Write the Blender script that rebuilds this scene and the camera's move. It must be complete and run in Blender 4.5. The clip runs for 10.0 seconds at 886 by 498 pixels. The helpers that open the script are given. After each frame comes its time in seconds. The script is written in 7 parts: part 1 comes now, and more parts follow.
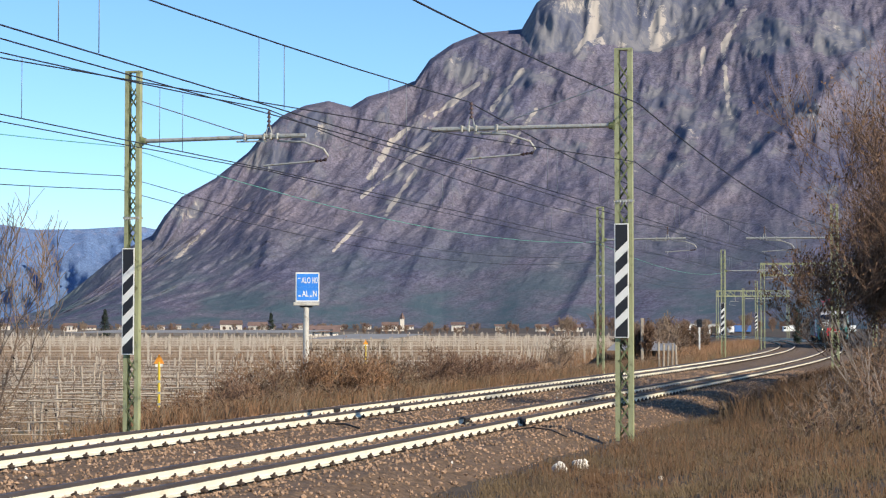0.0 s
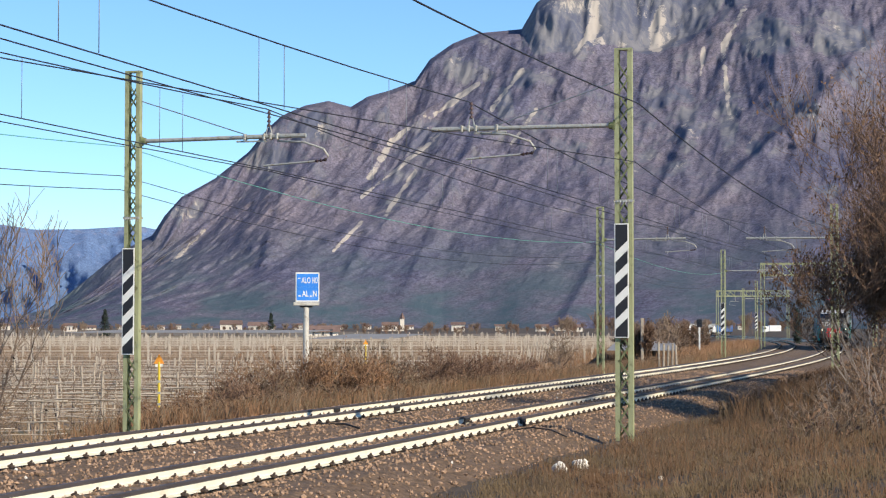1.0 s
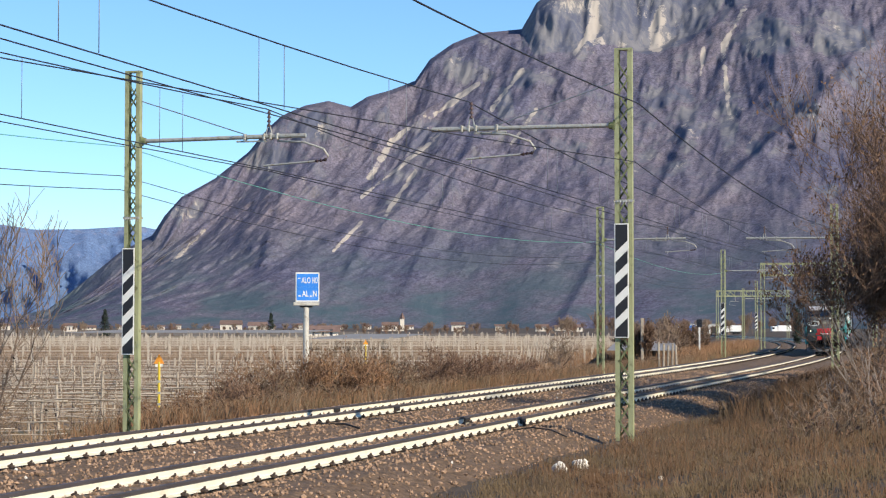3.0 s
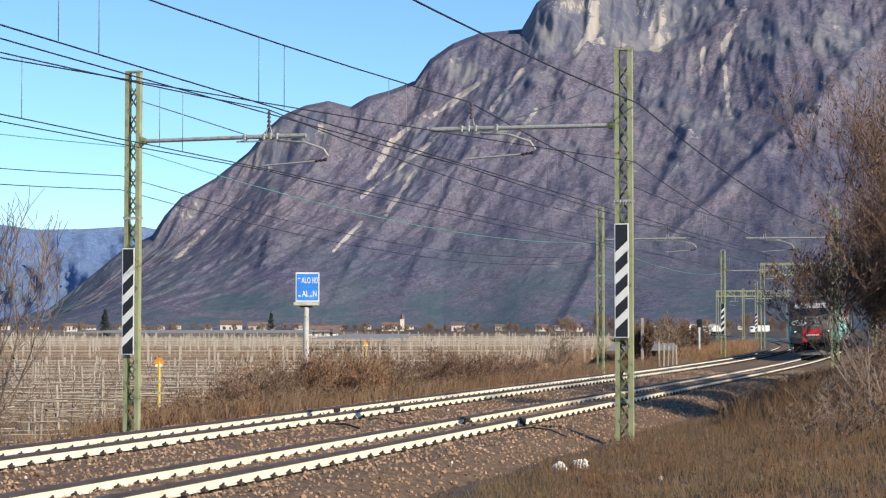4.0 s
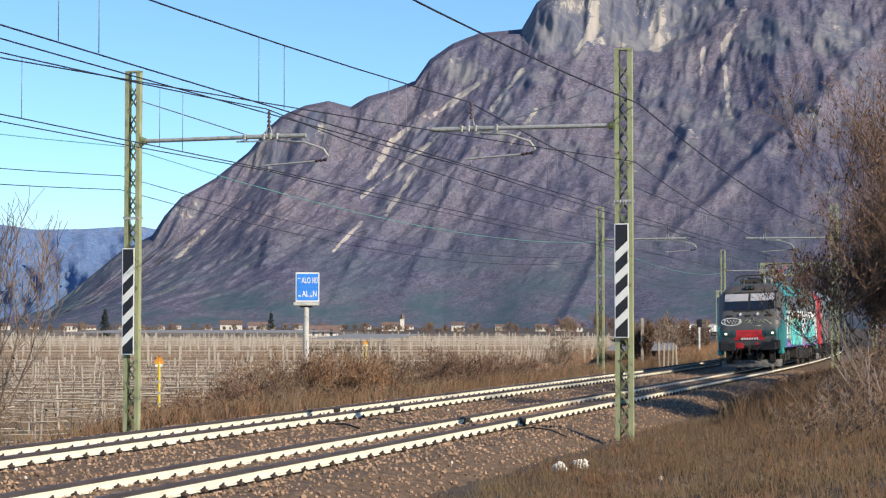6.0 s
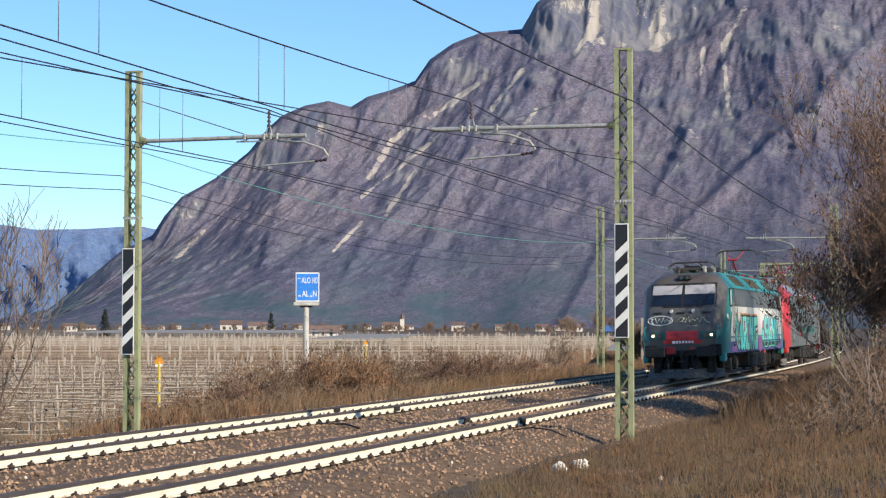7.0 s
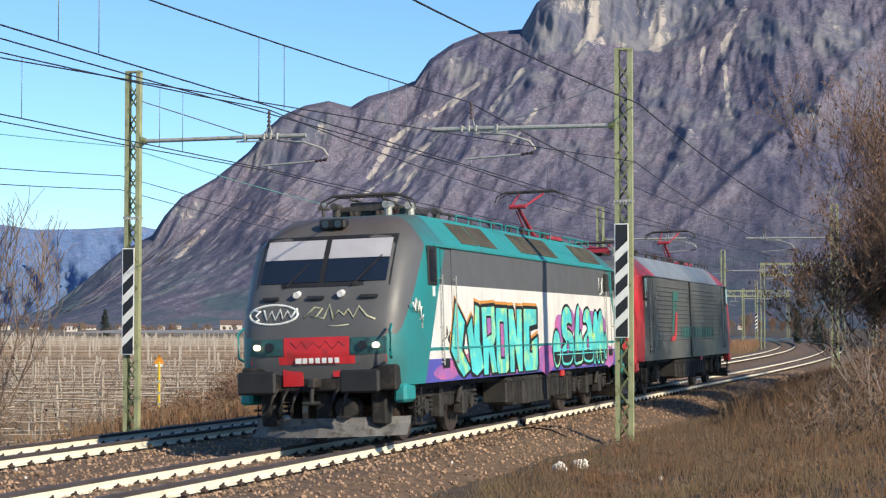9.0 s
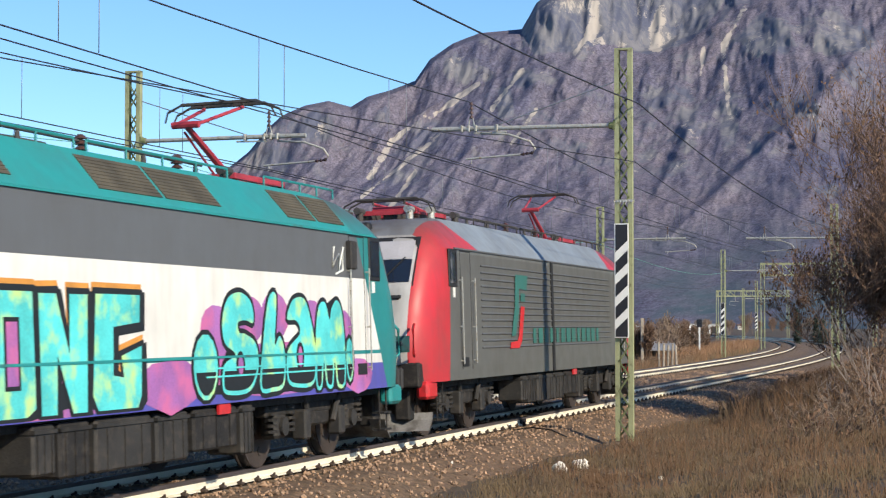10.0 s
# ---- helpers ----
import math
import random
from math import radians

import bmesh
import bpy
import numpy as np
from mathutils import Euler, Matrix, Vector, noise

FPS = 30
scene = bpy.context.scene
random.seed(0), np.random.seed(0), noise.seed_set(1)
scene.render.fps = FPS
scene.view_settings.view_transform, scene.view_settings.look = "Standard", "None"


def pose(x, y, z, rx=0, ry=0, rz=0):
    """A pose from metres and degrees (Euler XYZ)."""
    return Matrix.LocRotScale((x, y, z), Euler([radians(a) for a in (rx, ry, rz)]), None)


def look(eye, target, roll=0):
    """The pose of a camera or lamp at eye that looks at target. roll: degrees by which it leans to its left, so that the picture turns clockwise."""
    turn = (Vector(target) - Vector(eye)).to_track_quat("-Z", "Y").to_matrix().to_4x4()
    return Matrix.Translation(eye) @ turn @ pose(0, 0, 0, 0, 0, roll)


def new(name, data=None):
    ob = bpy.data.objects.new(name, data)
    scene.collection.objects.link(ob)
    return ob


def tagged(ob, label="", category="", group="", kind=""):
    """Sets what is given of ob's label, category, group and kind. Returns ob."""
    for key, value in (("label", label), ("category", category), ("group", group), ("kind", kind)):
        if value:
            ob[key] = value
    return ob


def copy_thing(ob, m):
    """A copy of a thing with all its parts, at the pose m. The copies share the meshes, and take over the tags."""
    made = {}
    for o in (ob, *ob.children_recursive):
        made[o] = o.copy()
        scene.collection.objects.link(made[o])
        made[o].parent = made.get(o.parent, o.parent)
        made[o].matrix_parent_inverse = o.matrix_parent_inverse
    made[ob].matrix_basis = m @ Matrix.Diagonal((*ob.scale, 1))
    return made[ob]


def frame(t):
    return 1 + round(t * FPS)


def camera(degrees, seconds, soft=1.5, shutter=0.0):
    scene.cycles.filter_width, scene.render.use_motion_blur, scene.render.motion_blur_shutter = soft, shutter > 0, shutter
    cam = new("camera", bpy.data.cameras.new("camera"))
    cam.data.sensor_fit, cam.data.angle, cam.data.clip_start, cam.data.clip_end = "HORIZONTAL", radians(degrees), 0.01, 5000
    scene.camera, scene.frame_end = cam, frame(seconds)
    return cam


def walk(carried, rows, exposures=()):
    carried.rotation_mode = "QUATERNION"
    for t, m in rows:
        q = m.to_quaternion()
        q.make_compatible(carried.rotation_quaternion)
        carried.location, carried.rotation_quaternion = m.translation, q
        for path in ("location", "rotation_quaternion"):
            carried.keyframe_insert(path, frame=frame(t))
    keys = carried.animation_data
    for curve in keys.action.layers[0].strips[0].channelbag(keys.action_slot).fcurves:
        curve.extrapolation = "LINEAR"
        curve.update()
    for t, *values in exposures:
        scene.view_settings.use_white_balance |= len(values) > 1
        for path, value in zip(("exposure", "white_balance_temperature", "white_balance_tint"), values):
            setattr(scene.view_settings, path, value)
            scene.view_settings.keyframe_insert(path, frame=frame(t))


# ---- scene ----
# ---- camera: stands still beside the line ----
cam = camera(26.39, 10.0, soft=1.2, shutter=0.08)
CAM_POSE = pose(0, 0, 1.96, 92.331, 0, 0)
walk(cam, [(0.0, CAM_POSE), (10.0, CAM_POSE)])

# ---- world and sun ----
SUN_AZ = (0.71, -0.704)          # towards the sun, on the plan
SUN_EL = radians(30)
world = bpy.data.worlds.new("sky")
scene.world = world
world.use_nodes = True
wn = world.node_tree
sky = wn.nodes.new("ShaderNodeTexSky")
sky.sky_type = "NISHITA"
sky.sun_disc = False
sky.sun_elevation = SUN_EL
sky.sun_rotation = math.atan2(SUN_AZ[0], SUN_AZ[1])
sky.altitude = 900
sky.air_density = 1.0
sky.dust_density = 0.0
sky.ozone_density = 4.0
tint = wn.nodes.new("ShaderNodeMixRGB")
tint.blend_type = "MULTIPLY"
tint.inputs[0].default_value = 1.0
tint.inputs[2].default_value = (0.80, 0.99, 1.12, 1)
wn.links.new(sky.outputs[0], tint.inputs[1])
wn.links.new(tint.outputs[0], wn.nodes["Background"].inputs[0])
wn.nodes["Background"].inputs[1].default_value = 0.125
sun_data = bpy.data.lights.new("sun", "SUN")
sun_data.energy = 4.7
sun_data.angle = radians(0.53)
sun_data.color = (1.0, 0.875, 0.68)
sun_ob = new("sun", sun_data)
hz = math.cos(SUN_EL)
sun_vec = Vector((SUN_AZ[0] * hz, SUN_AZ[1] * hz, math.sin(SUN_EL)))
sun_ob.matrix_world = look(sun_vec * 50, (0, 0, 0))
scene.view_settings.exposure = 0.26


# ---- material helpers ----
def mat(name, base, rough=0.8, metal=0.0, var=0.25, scale=3.0, bump=0.2, dirt=None, dirt_amount=0.4, fine=40.0, rand=0.0, coat=0.0):
    """Noise at two scales on a base colour, an optional second colour in patches, and fine relief."""
    m = bpy.data.materials.new(name)
    m.use_nodes = True
    nt = m.node_tree
    b = nt.nodes["Principled BSDF"]
    tc = nt.nodes.new("ShaderNodeTexCoord")
    n1 = nt.nodes.new("ShaderNodeTexNoise")
    n1.inputs["Scale"].default_value = scale
    n1.inputs["Detail"].default_value = 6
    n2 = nt.nodes.new("ShaderNodeTexNoise")
    n2.inputs["Scale"].default_value = fine
    n2.inputs["Detail"].default_value = 4
    nt.links.new(tc.outputs["Object"], n1.inputs["Vector"])
    nt.links.new(tc.outputs["Object"], n2.inputs["Vector"])
    r1 = nt.nodes.new("ShaderNodeValToRGB")
    lo = [c * (1 - var) for c in base] + [1]
    hi = [min(1, c * (1 + var)) for c in base] + [1]
    r1.color_ramp.elements[0].position, r1.color_ramp.elements[1].position = 0.3, 0.7
    r1.color_ramp.elements[0].color, r1.color_ramp.elements[1].color = lo, hi
    nt.links.new(n1.outputs[0], r1.inputs[0])
    mix2 = nt.nodes.new("ShaderNodeMixRGB")
    mix2.blend_type = "OVERLAY"
    mix2.inputs[0].default_value = min(1.0, var * 1.6)
    nt.links.new(r1.outputs[0], mix2.inputs[1])
    nt.links.new(n2.outputs[0], mix2.inputs[2])
    out = mix2.outputs[0]
    if dirt:
        n3 = nt.nodes.new("ShaderNodeTexNoise")
        n3.inputs["Scale"].default_value = scale * 2.3
        n3.inputs["Detail"].default_value = 8
        nt.links.new(tc.outputs["Object"], n3.inputs["Vector"])
        r3 = nt.nodes.new("ShaderNodeValToRGB")
        r3.color_ramp.elements[0].position, r3.color_ramp.elements[1].position = 0.62 - dirt_amount * 0.3, 0.78 - dirt_amount * 0.2
        nt.links.new(n3.outputs[0], r3.inputs[0])
        mx = nt.nodes.new("ShaderNodeMixRGB")
        nt.links.new(r3.outputs[0], mx.inputs[0])
        nt.links.new(out, mx.inputs[1])
        mx.inputs[2].default_value = (*dirt, 1)
        out = mx.outputs[0]
    if rand:
        oi = nt.nodes.new("ShaderNodeObjectInfo")
        geo = nt.nodes.new("ShaderNodeNewGeometry")
        ad = nt.nodes.new("ShaderNodeMath")
        nt.links.new(oi.outputs["Random"], ad.inputs[0])
        nt.links.new(geo.outputs["Random Per Island"], ad.inputs[1])
        mr = nt.nodes.new("ShaderNodeMapRange")
        mr.inputs["From Max"].default_value = 2
        mr.inputs["To Min"].default_value, mr.inputs["To Max"].default_value = 1 - rand, 1 + rand
        nt.links.new(ad.outputs[0], mr.inputs["Value"])
        hs = nt.nodes.new("ShaderNodeHueSaturation")
        nt.links.new(mr.outputs[0], hs.inputs["Value"])
        nt.links.new(out, hs.inputs["Color"])
        out = hs.outputs[0]
    nt.links.new(out, b.inputs["Base Color"])
    rr = nt.nodes.new("ShaderNodeMapRange")
    rr.inputs["To Min"].default_value, rr.inputs["To Max"].default_value = max(0.02, rough - 0.12), min(1, rough + 0.12)
    nt.links.new(n1.outputs[0], rr.inputs["Value"])
    nt.links.new(rr.outputs[0], b.inputs["Roughness"])
    b.inputs["Metallic"].default_value = metal
    b.inputs["Coat Weight"].default_value = coat
    if bump:
        bp = nt.nodes.new("ShaderNodeBump")
        bp.inputs["Strength"].default_value = bump
        bp.inputs["Distance"].default_value = 0.02
        nt.links.new(n2.outputs[0], bp.inputs["Height"])
        nt.links.new(bp.outputs[0], b.inputs["Normal"])
    return m


M_GROUND = mat("dry_grass_ground", (0.0788, 0.054, 0.0315), 0.95, 0, 0.4, 0.35, 0.6, dirt=(0.055, 0.04, 0.028), fine=14)
M_FIELD = mat("field_soil", (0.1833, 0.1365, 0.0897), 0.95, 0, 0.35, 0.12, 0.5, dirt=(0.10, 0.09, 0.045), fine=6)
M_BALLAST = mat("ballast", (0.1476, 0.0946, 0.0568), 0.95, 0, 0.5, 9.0, 0.9, dirt=(0.10, 0.066, 0.038), fine=30)
M_STONE = mat("ballast_stone", (0.3096, 0.2021, 0.129), 0.9, 0, 0.35, 3.0, 0.4, fine=60, rand=0.75)
M_WHITE_ROCK = mat("white_rock", (0.80, 0.75, 0.66), 0.85, 0, 0.2, 6.0, 0.5, dirt=(0.6, 0.56, 0.5), dirt_amount=0.2)
M_RAIL_PAINT = mat("rail_whitewash", (0.74, 0.69, 0.56), 0.75, 0, 0.08, 1.2, 0.2, dirt=(0.62, 0.55, 0.42), dirt_amount=0.1)
M_RAIL_HEAD = mat("rail_steel", (0.085, 0.07, 0.07), 0.62, 0.3, 0.2, 2.0, 0.05)
M_CLIP = mat("rusted_clip", (0.07, 0.05, 0.04), 0.8, 0.2, 0.3, 20, 0.2)
M_SLEEPER = mat("concrete_sleeper", (0.19, 0.14, 0.10), 0.95, 0, 0.25, 4, 0.5, dirt=(0.12, 0.085, 0.06), rand=0.15)
M_MAST = mat("green_mast_paint", (0.33, 0.345, 0.19), 0.6, 0.0, 0.14, 2.5, 0.1, dirt=(0.12, 0.11, 0.05), dirt_amount=0.15)
M_MAST_DARK = mat("green_lacing", (0.16, 0.18, 0.08), 0.7, 0.0, 0.2, 4, 0.1)
M_GALV = mat("galvanised", (0.42, 0.42, 0.39), 0.55, 0.35, 0.15, 8, 0.1, dirt=(0.3, 0.22, 0.12), dirt_amount=0.25)
M_WIRE = mat("copper_wire", (0.035, 0.035, 0.045), 0.6, 0.4, 0.2, 3, 0.0)
M_WIRE_PALE = mat("aluminium_wire", (0.24, 0.26, 0.29), 0.5, 0.5, 0.1, 3, 0.0)
M_WIRE_GREEN = mat("green_wire", (0.14, 0.42, 0.34), 0.6, 0.2, 0.1, 3, 0.0)
M_INSUL = mat("brown_insulator", (0.07, 0.035, 0.03), 0.3, 0, 0.2, 5, 0.0)
M_BLACK = mat("black_board_paint", (0.018, 0.018, 0.022), 0.5, 0, 0.2, 2, 0.05)
M_WHITE = mat("white_board_paint", (0.78, 0.78, 0.74), 0.5, 0, 0.05, 2, 0.05, dirt=(0.55, 0.53, 0.48), dirt_amount=0.12)


# ---- mesh helpers ----
def part(name, bm, material, parent=None, label="", smooth=False):
    """Links a bmesh as one mesh object under a thing or under a part."""
    me = bpy.data.meshes.new(name)
    bm.to_mesh(me)
    bm.free()
    for mm in (material if isinstance(material, (list, tuple)) else [material]):
        me.materials.append(mm)
    if smooth:
        me.shade_smooth()
    ob = new(name, me)
    if parent:
        ob.parent = parent
    if label:
        ob["label"] = label
    return ob


def piece(name, verts, faces, material, parent=None, label="", smooth=False):
    """As part(), from vertices and faces."""
    me = bpy.data.meshes.new(name)
    me.from_pydata([tuple(v) for v in verts], [], faces)
    me.materials.append(material)
    if smooth:
        me.shade_smooth()
    ob = new(name, me)
    if parent:
        ob.parent = parent
    if label:
        ob["label"] = label
    return ob


def thing(name, m, label, category, group="", kind=""):
    e = new(name)
    e.matrix_basis = m
    return tagged(e, label, category, group, kind)


def box(bm, cx, cy, cz, sx, sy, sz, m=None, bevel=0.0):
    r = bmesh.ops.create_cube(bm, size=1)
    vs = r["verts"]
    bmesh.ops.scale(bm, vec=(sx, sy, sz), verts=vs)
    if bevel:
        es = list({e for v in vs for e in v.link_edges})
        rb = bmesh.ops.bevel(bm, geom=es, offset=bevel, segments=1, affect="EDGES")
        vs = list({v for f in rb["faces"] for v in f.verts} | {v for v in vs if v.is_valid})
    bmesh.ops.translate(bm, vec=(cx, cy, cz), verts=vs)
    if m is not None:
        bmesh.ops.transform(bm, matrix=m, verts=vs)
    return vs


def rod(bm, a, b, r, seg=8, r2=None):
    a, b = Vector(a), Vector(b)
    d = b - a
    m = Matrix.Translation((a + b) / 2) @ d.to_track_quat("Z", "Y").to_matrix().to_4x4()
    return bmesh.ops.create_cone(bm, cap_ends=True, segments=seg, radius1=r, radius2=r if r2 is None else r2, depth=d.length, matrix=m)["verts"]


def boxed(name, dims, material, parent, label="", bevel=0.0):
    bm = bmesh.new()
    box(bm, *dims, bevel=bevel)
    return part(name, bm, material, parent, label)


def tube_mesh(points, r, seg=6):
    """Vertices and faces of a tube along points."""
    vs, fs = [], []
    pts = [Vector(p) for p in points]
    for i, p in enumerate(pts):
        d = (pts[min(i + 1, len(pts) - 1)] - pts[max(i - 1, 0)]).normalized()
        side = d.cross(Vector((0, 0, 1)))
        side = side.normalized() if side.length > 1e-4 else Vector((1, 0, 0))
        up = side.cross(d)
        rr = r[i] if isinstance(r, (list, tuple)) else r
        for k in range(seg):
            a = 2 * math.pi * k / seg
            vs.append(p + (side * math.cos(a) + up * math.sin(a)) * rr)
    for i in range(len(pts) - 1):
        for k in range(seg):
            a, b = i * seg + k, i * seg + (k + 1) % seg
            fs.append((a, b, b + seg, a + seg))
    fs.append(tuple(range(seg))[::-1])
    fs.append(tuple((len(pts) - 1) * seg + k for k in range(seg)))
    return vs, fs


def tube(name, points, r, material, parent=None, seg=6, label=""):
    v, f = tube_mesh(points, r, seg)
    return piece(name, v, f, material, parent, label, smooth=True)


# ---- the line on the plan: straight, then a wide curve to the far side ----
TH = radians(16.425)
TD = Vector((math.sin(TH), math.cos(TH)))      # away along the track
TN = Vector((-math.cos(TH), math.sin(TH)))     # towards the far side
T0 = Vector((0.0, 37.356))
CURVE_AT, CURVE_R = 46.0, 1100.0
FAR = 4.42                                     # spacing of the two tracks
LEAN = 0.0305                                  # cant


def line(s, n=0.0, z=0.0):
    """A point s metres along the near track, n metres to its far side, z above the rails."""
    if s <= CURVE_AT:
        c, q = T0 + TD * s, 0.0
    else:
        q = (s - CURVE_AT) / CURVE_R
        c = T0 + TD * (CURVE_AT + CURVE_R * math.sin(q)) + TN * (CURVE_R * (1 - math.cos(q)))
    nn = TN * math.cos(q) - TD * math.sin(q)
    p = c + nn * n
    return Vector((p.x, p.y, z))


def line_turn(s):
    d = line(s + 0.5) - line(s - 0.5)
    return math.atan2(d.y, d.x)


def on_line(s, n=0.0, z=0.0, turn=0.0):
    """A pose whose x axis runs away along the track and y to its far side."""
    return Matrix.Translation(line(s, n, z)) @ Matrix.Rotation(line_turn(s) + turn, 4, "Z")


def line_sn(x, y):
    d = Vector((x, y)) - T0
    s, n = d.dot(TD), d.dot(TN)
    for _ in range(3):
        if s > CURVE_AT:
            p = line(s)
            a = line_turn(s)
            e = Vector((x - p.x, y - p.y))
            s += e.x * math.cos(a) + e.y * math.sin(a)
            n = -e.x * math.sin(a) + e.y * math.cos(a)
    return s, n
# ---- ground ----
def smooth(a, b, x):
    t = min(1, max(0, (x - a) / (b - a)))
    return t * t * (3 - 2 * t)


def ground_z(x, y):
    s, n = line_sn(x, y)
    z = -0.42
    z += 0.75 * smooth(-3.6, -10.5, n)                    # low bank on the camera's side
    z += 0.5 * smooth(30, 70, s) * smooth(-4.0, -9, n)
    z -= 1.25 * smooth(8.0, 14.0, n)                      # down to the orchard
    z += 0.9 * smooth(60, 110, s) * smooth(8.0, 14.0, n)
    z += 0.10 * (noise.noise(Vector((x * 0.35, y * 0.35, 0))) + 0.4 * noise.noise(Vector((x * 1.3, y * 1.3, 3)))) * (1 if abs(n - 2.2) > 6 else 0.3)
    return z


def build_ground():
    xs = list(np.concatenate([np.linspace(-4000, -200, 14), np.linspace(-150, -30, 16), np.linspace(-28, 60, 150), np.linspace(64, 150, 18), np.linspace(200, 4000, 14)]))
    ys = list(np.concatenate([np.linspace(-400, -10, 8), np.linspace(-5, 110, 180), np.linspace(113, 400, 60), np.linspace(450, 4600, 20)]))
    vs = [(x, y, ground_z(x, y) if y < 420 and -160 < x < 160 else -0.77) for y in ys for x in xs]
    w = len(xs)
    fs = [(j * w + i, j * w + i + 1, (j + 1) * w + i + 1, (j + 1) * w + i) for j in range(len(ys) - 1) for i in range(w - 1)]
    g = piece("ground", vs, fs, M_GROUND, smooth=True)
    g.data.materials.append(M_FIELD)
    for p in g.data.polygons:
        if line_sn(p.center.x, p.center.y)[1] > 15:
            p.material_index = 1
    tagged(g, "dry brown winter grass and bare field soil beside the railway", "ground", kind="structure")


build_ground()


# ---- the two tracks ----
STEP = 0.6


def sweep(name, profile, n0, s0, s1, step, material, parent, label="", tilt=True, z0=0.0, smooth_it=False):
    ss = list(np.arange(s0, s1 + 0.01, step))
    vs, fs = [], []
    k = len(profile)
    for s in ss:
        for a, b in profile:
            vs.append(line(s, n0 + a, z0 + b))
    for i in range(len(ss) - 1):
        for j in range(k):
            c = (j + 1) % k
            fs.append((i * k + j, i * k + c, (i + 1) * k + c, (i + 1) * k + j))
    fs.append(tuple(range(k)))
    fs.append(tuple((len(ss) - 1) * k + j for j in range(k))[::-1])
    return piece(name, vs, fs, material, parent, label, smooth=smooth_it)


RAIL_LOW = [(-0.075, -0.165), (-0.075, -0.148), (-0.022, -0.135), (-0.013, -0.12), (-0.013, -0.058),
            (0.013, -0.058), (0.013, -0.12), (0.022, -0.135), (0.075, -0.148), (0.075, -0.165)]
RAIL_TOP = [(-0.013, -0.058), (-0.036, -0.044), (-0.037, -0.022), (-0.036, -0.006), (-0.028, 0.0), (0.028, 0.0), (0.036, -0.006), (0.037, -0.022), (0.036, -0.044), (0.013, -0.058)]
S_NEAR, S_FAR = -42.0, 420.0


def clip_mesh():
    bm = bmesh.new()
    for sg in (-1, 1):
        box(bm, 0, sg * 0.105, 0.01, 0.10, 0.075, 0.045, bevel=0.012)
        rod(bm, (-0.06, sg * 0.085, 0.025), (0.06, sg * 0.085, 0.045), 0.016, 6)
        rod(bm, (0, sg * 0.11, 0.0), (0, sg * 0.11, 0.07), 0.017, 6)
    me = bpy.data.meshes.new("rail_clip")
    bm.to_mesh(me)
    bm.free()
    me.materials.append(M_CLIP)
    return me


def sleeper_mesh():
    bm = bmesh.new()
    vs = box(bm, 0, 0, -0.10, 0.26, 2.4, 0.2)
    for v in vs:
        if v.co.z > -0.05:
            v.co.x *= 0.8
            v.co.y *= 0.985
    me = bpy.data.meshes.new("sleeper")
    bm.to_mesh(me)
    bm.free()
    me.materials.append(M_SLEEPER)
    return me


CLIP, SLEEPER = clip_mesh(), sleeper_mesh()


def build_track(name, n0, cant, label):
    t = thing(name, Matrix.Identity(4), label, "railway track", "tracks", "structure")
    for sg in (-1, 1):
        dz = -sg * 0.75 * cant
        low = sweep("rail", RAIL_LOW, n0 + sg * 0.75, S_NEAR, S_FAR, 3.0, M_RAIL_PAINT, t, "steel rail with whitewashed web and foot", z0=dz)
        sweep("rail_head", RAIL_TOP, n0 + sg * 0.75, S_NEAR, S_FAR, 3.0, M_RAIL_HEAD, low, "dark worn running surface", z0=dz)
    rest_v, rest_f = [], []
    for i, s in enumerate(np.arange(-22, 230, STEP)):
        near = s < 62
        if near:
            o = new("sleeper", SLEEPER)
            o.matrix_basis = on_line(s, n0, -0.175)
            o.parent = t
        for sg in (-1, 1):
            dz = -sg * 0.75 * cant
            m = on_line(s, n0 + sg * 0.75, -0.165 + dz)
            if near:
                o = new("rail_clip", CLIP)
                o.matrix_basis = m
                o.parent = t
            else:
                b = len(rest_v)
                for x in (-0.05, 0.05):
                    for y in (-0.14, 0.14):
                        for z in (-0.02, 0.05):
                            rest_v.append(m @ Vector((x, y, z)))
                for f in ((0, 1, 3, 2), (4, 6, 7, 5), (0, 4, 5, 1), (2, 3, 7, 6), (1, 5, 7, 3), (0, 2, 6, 4)):
                    rest_f.append(tuple(b + q for q in f))
    tagged(piece("distant_rail_clips", rest_v, rest_f, M_CLIP, t), kind="stuff")
    return t


build_track("railway_track_near", 0.0, LEAN, "ballasted track with whitewashed rails, curving away")
build_track("railway_track_far", FAR, LEAN, "second ballasted track with whitewashed rails")


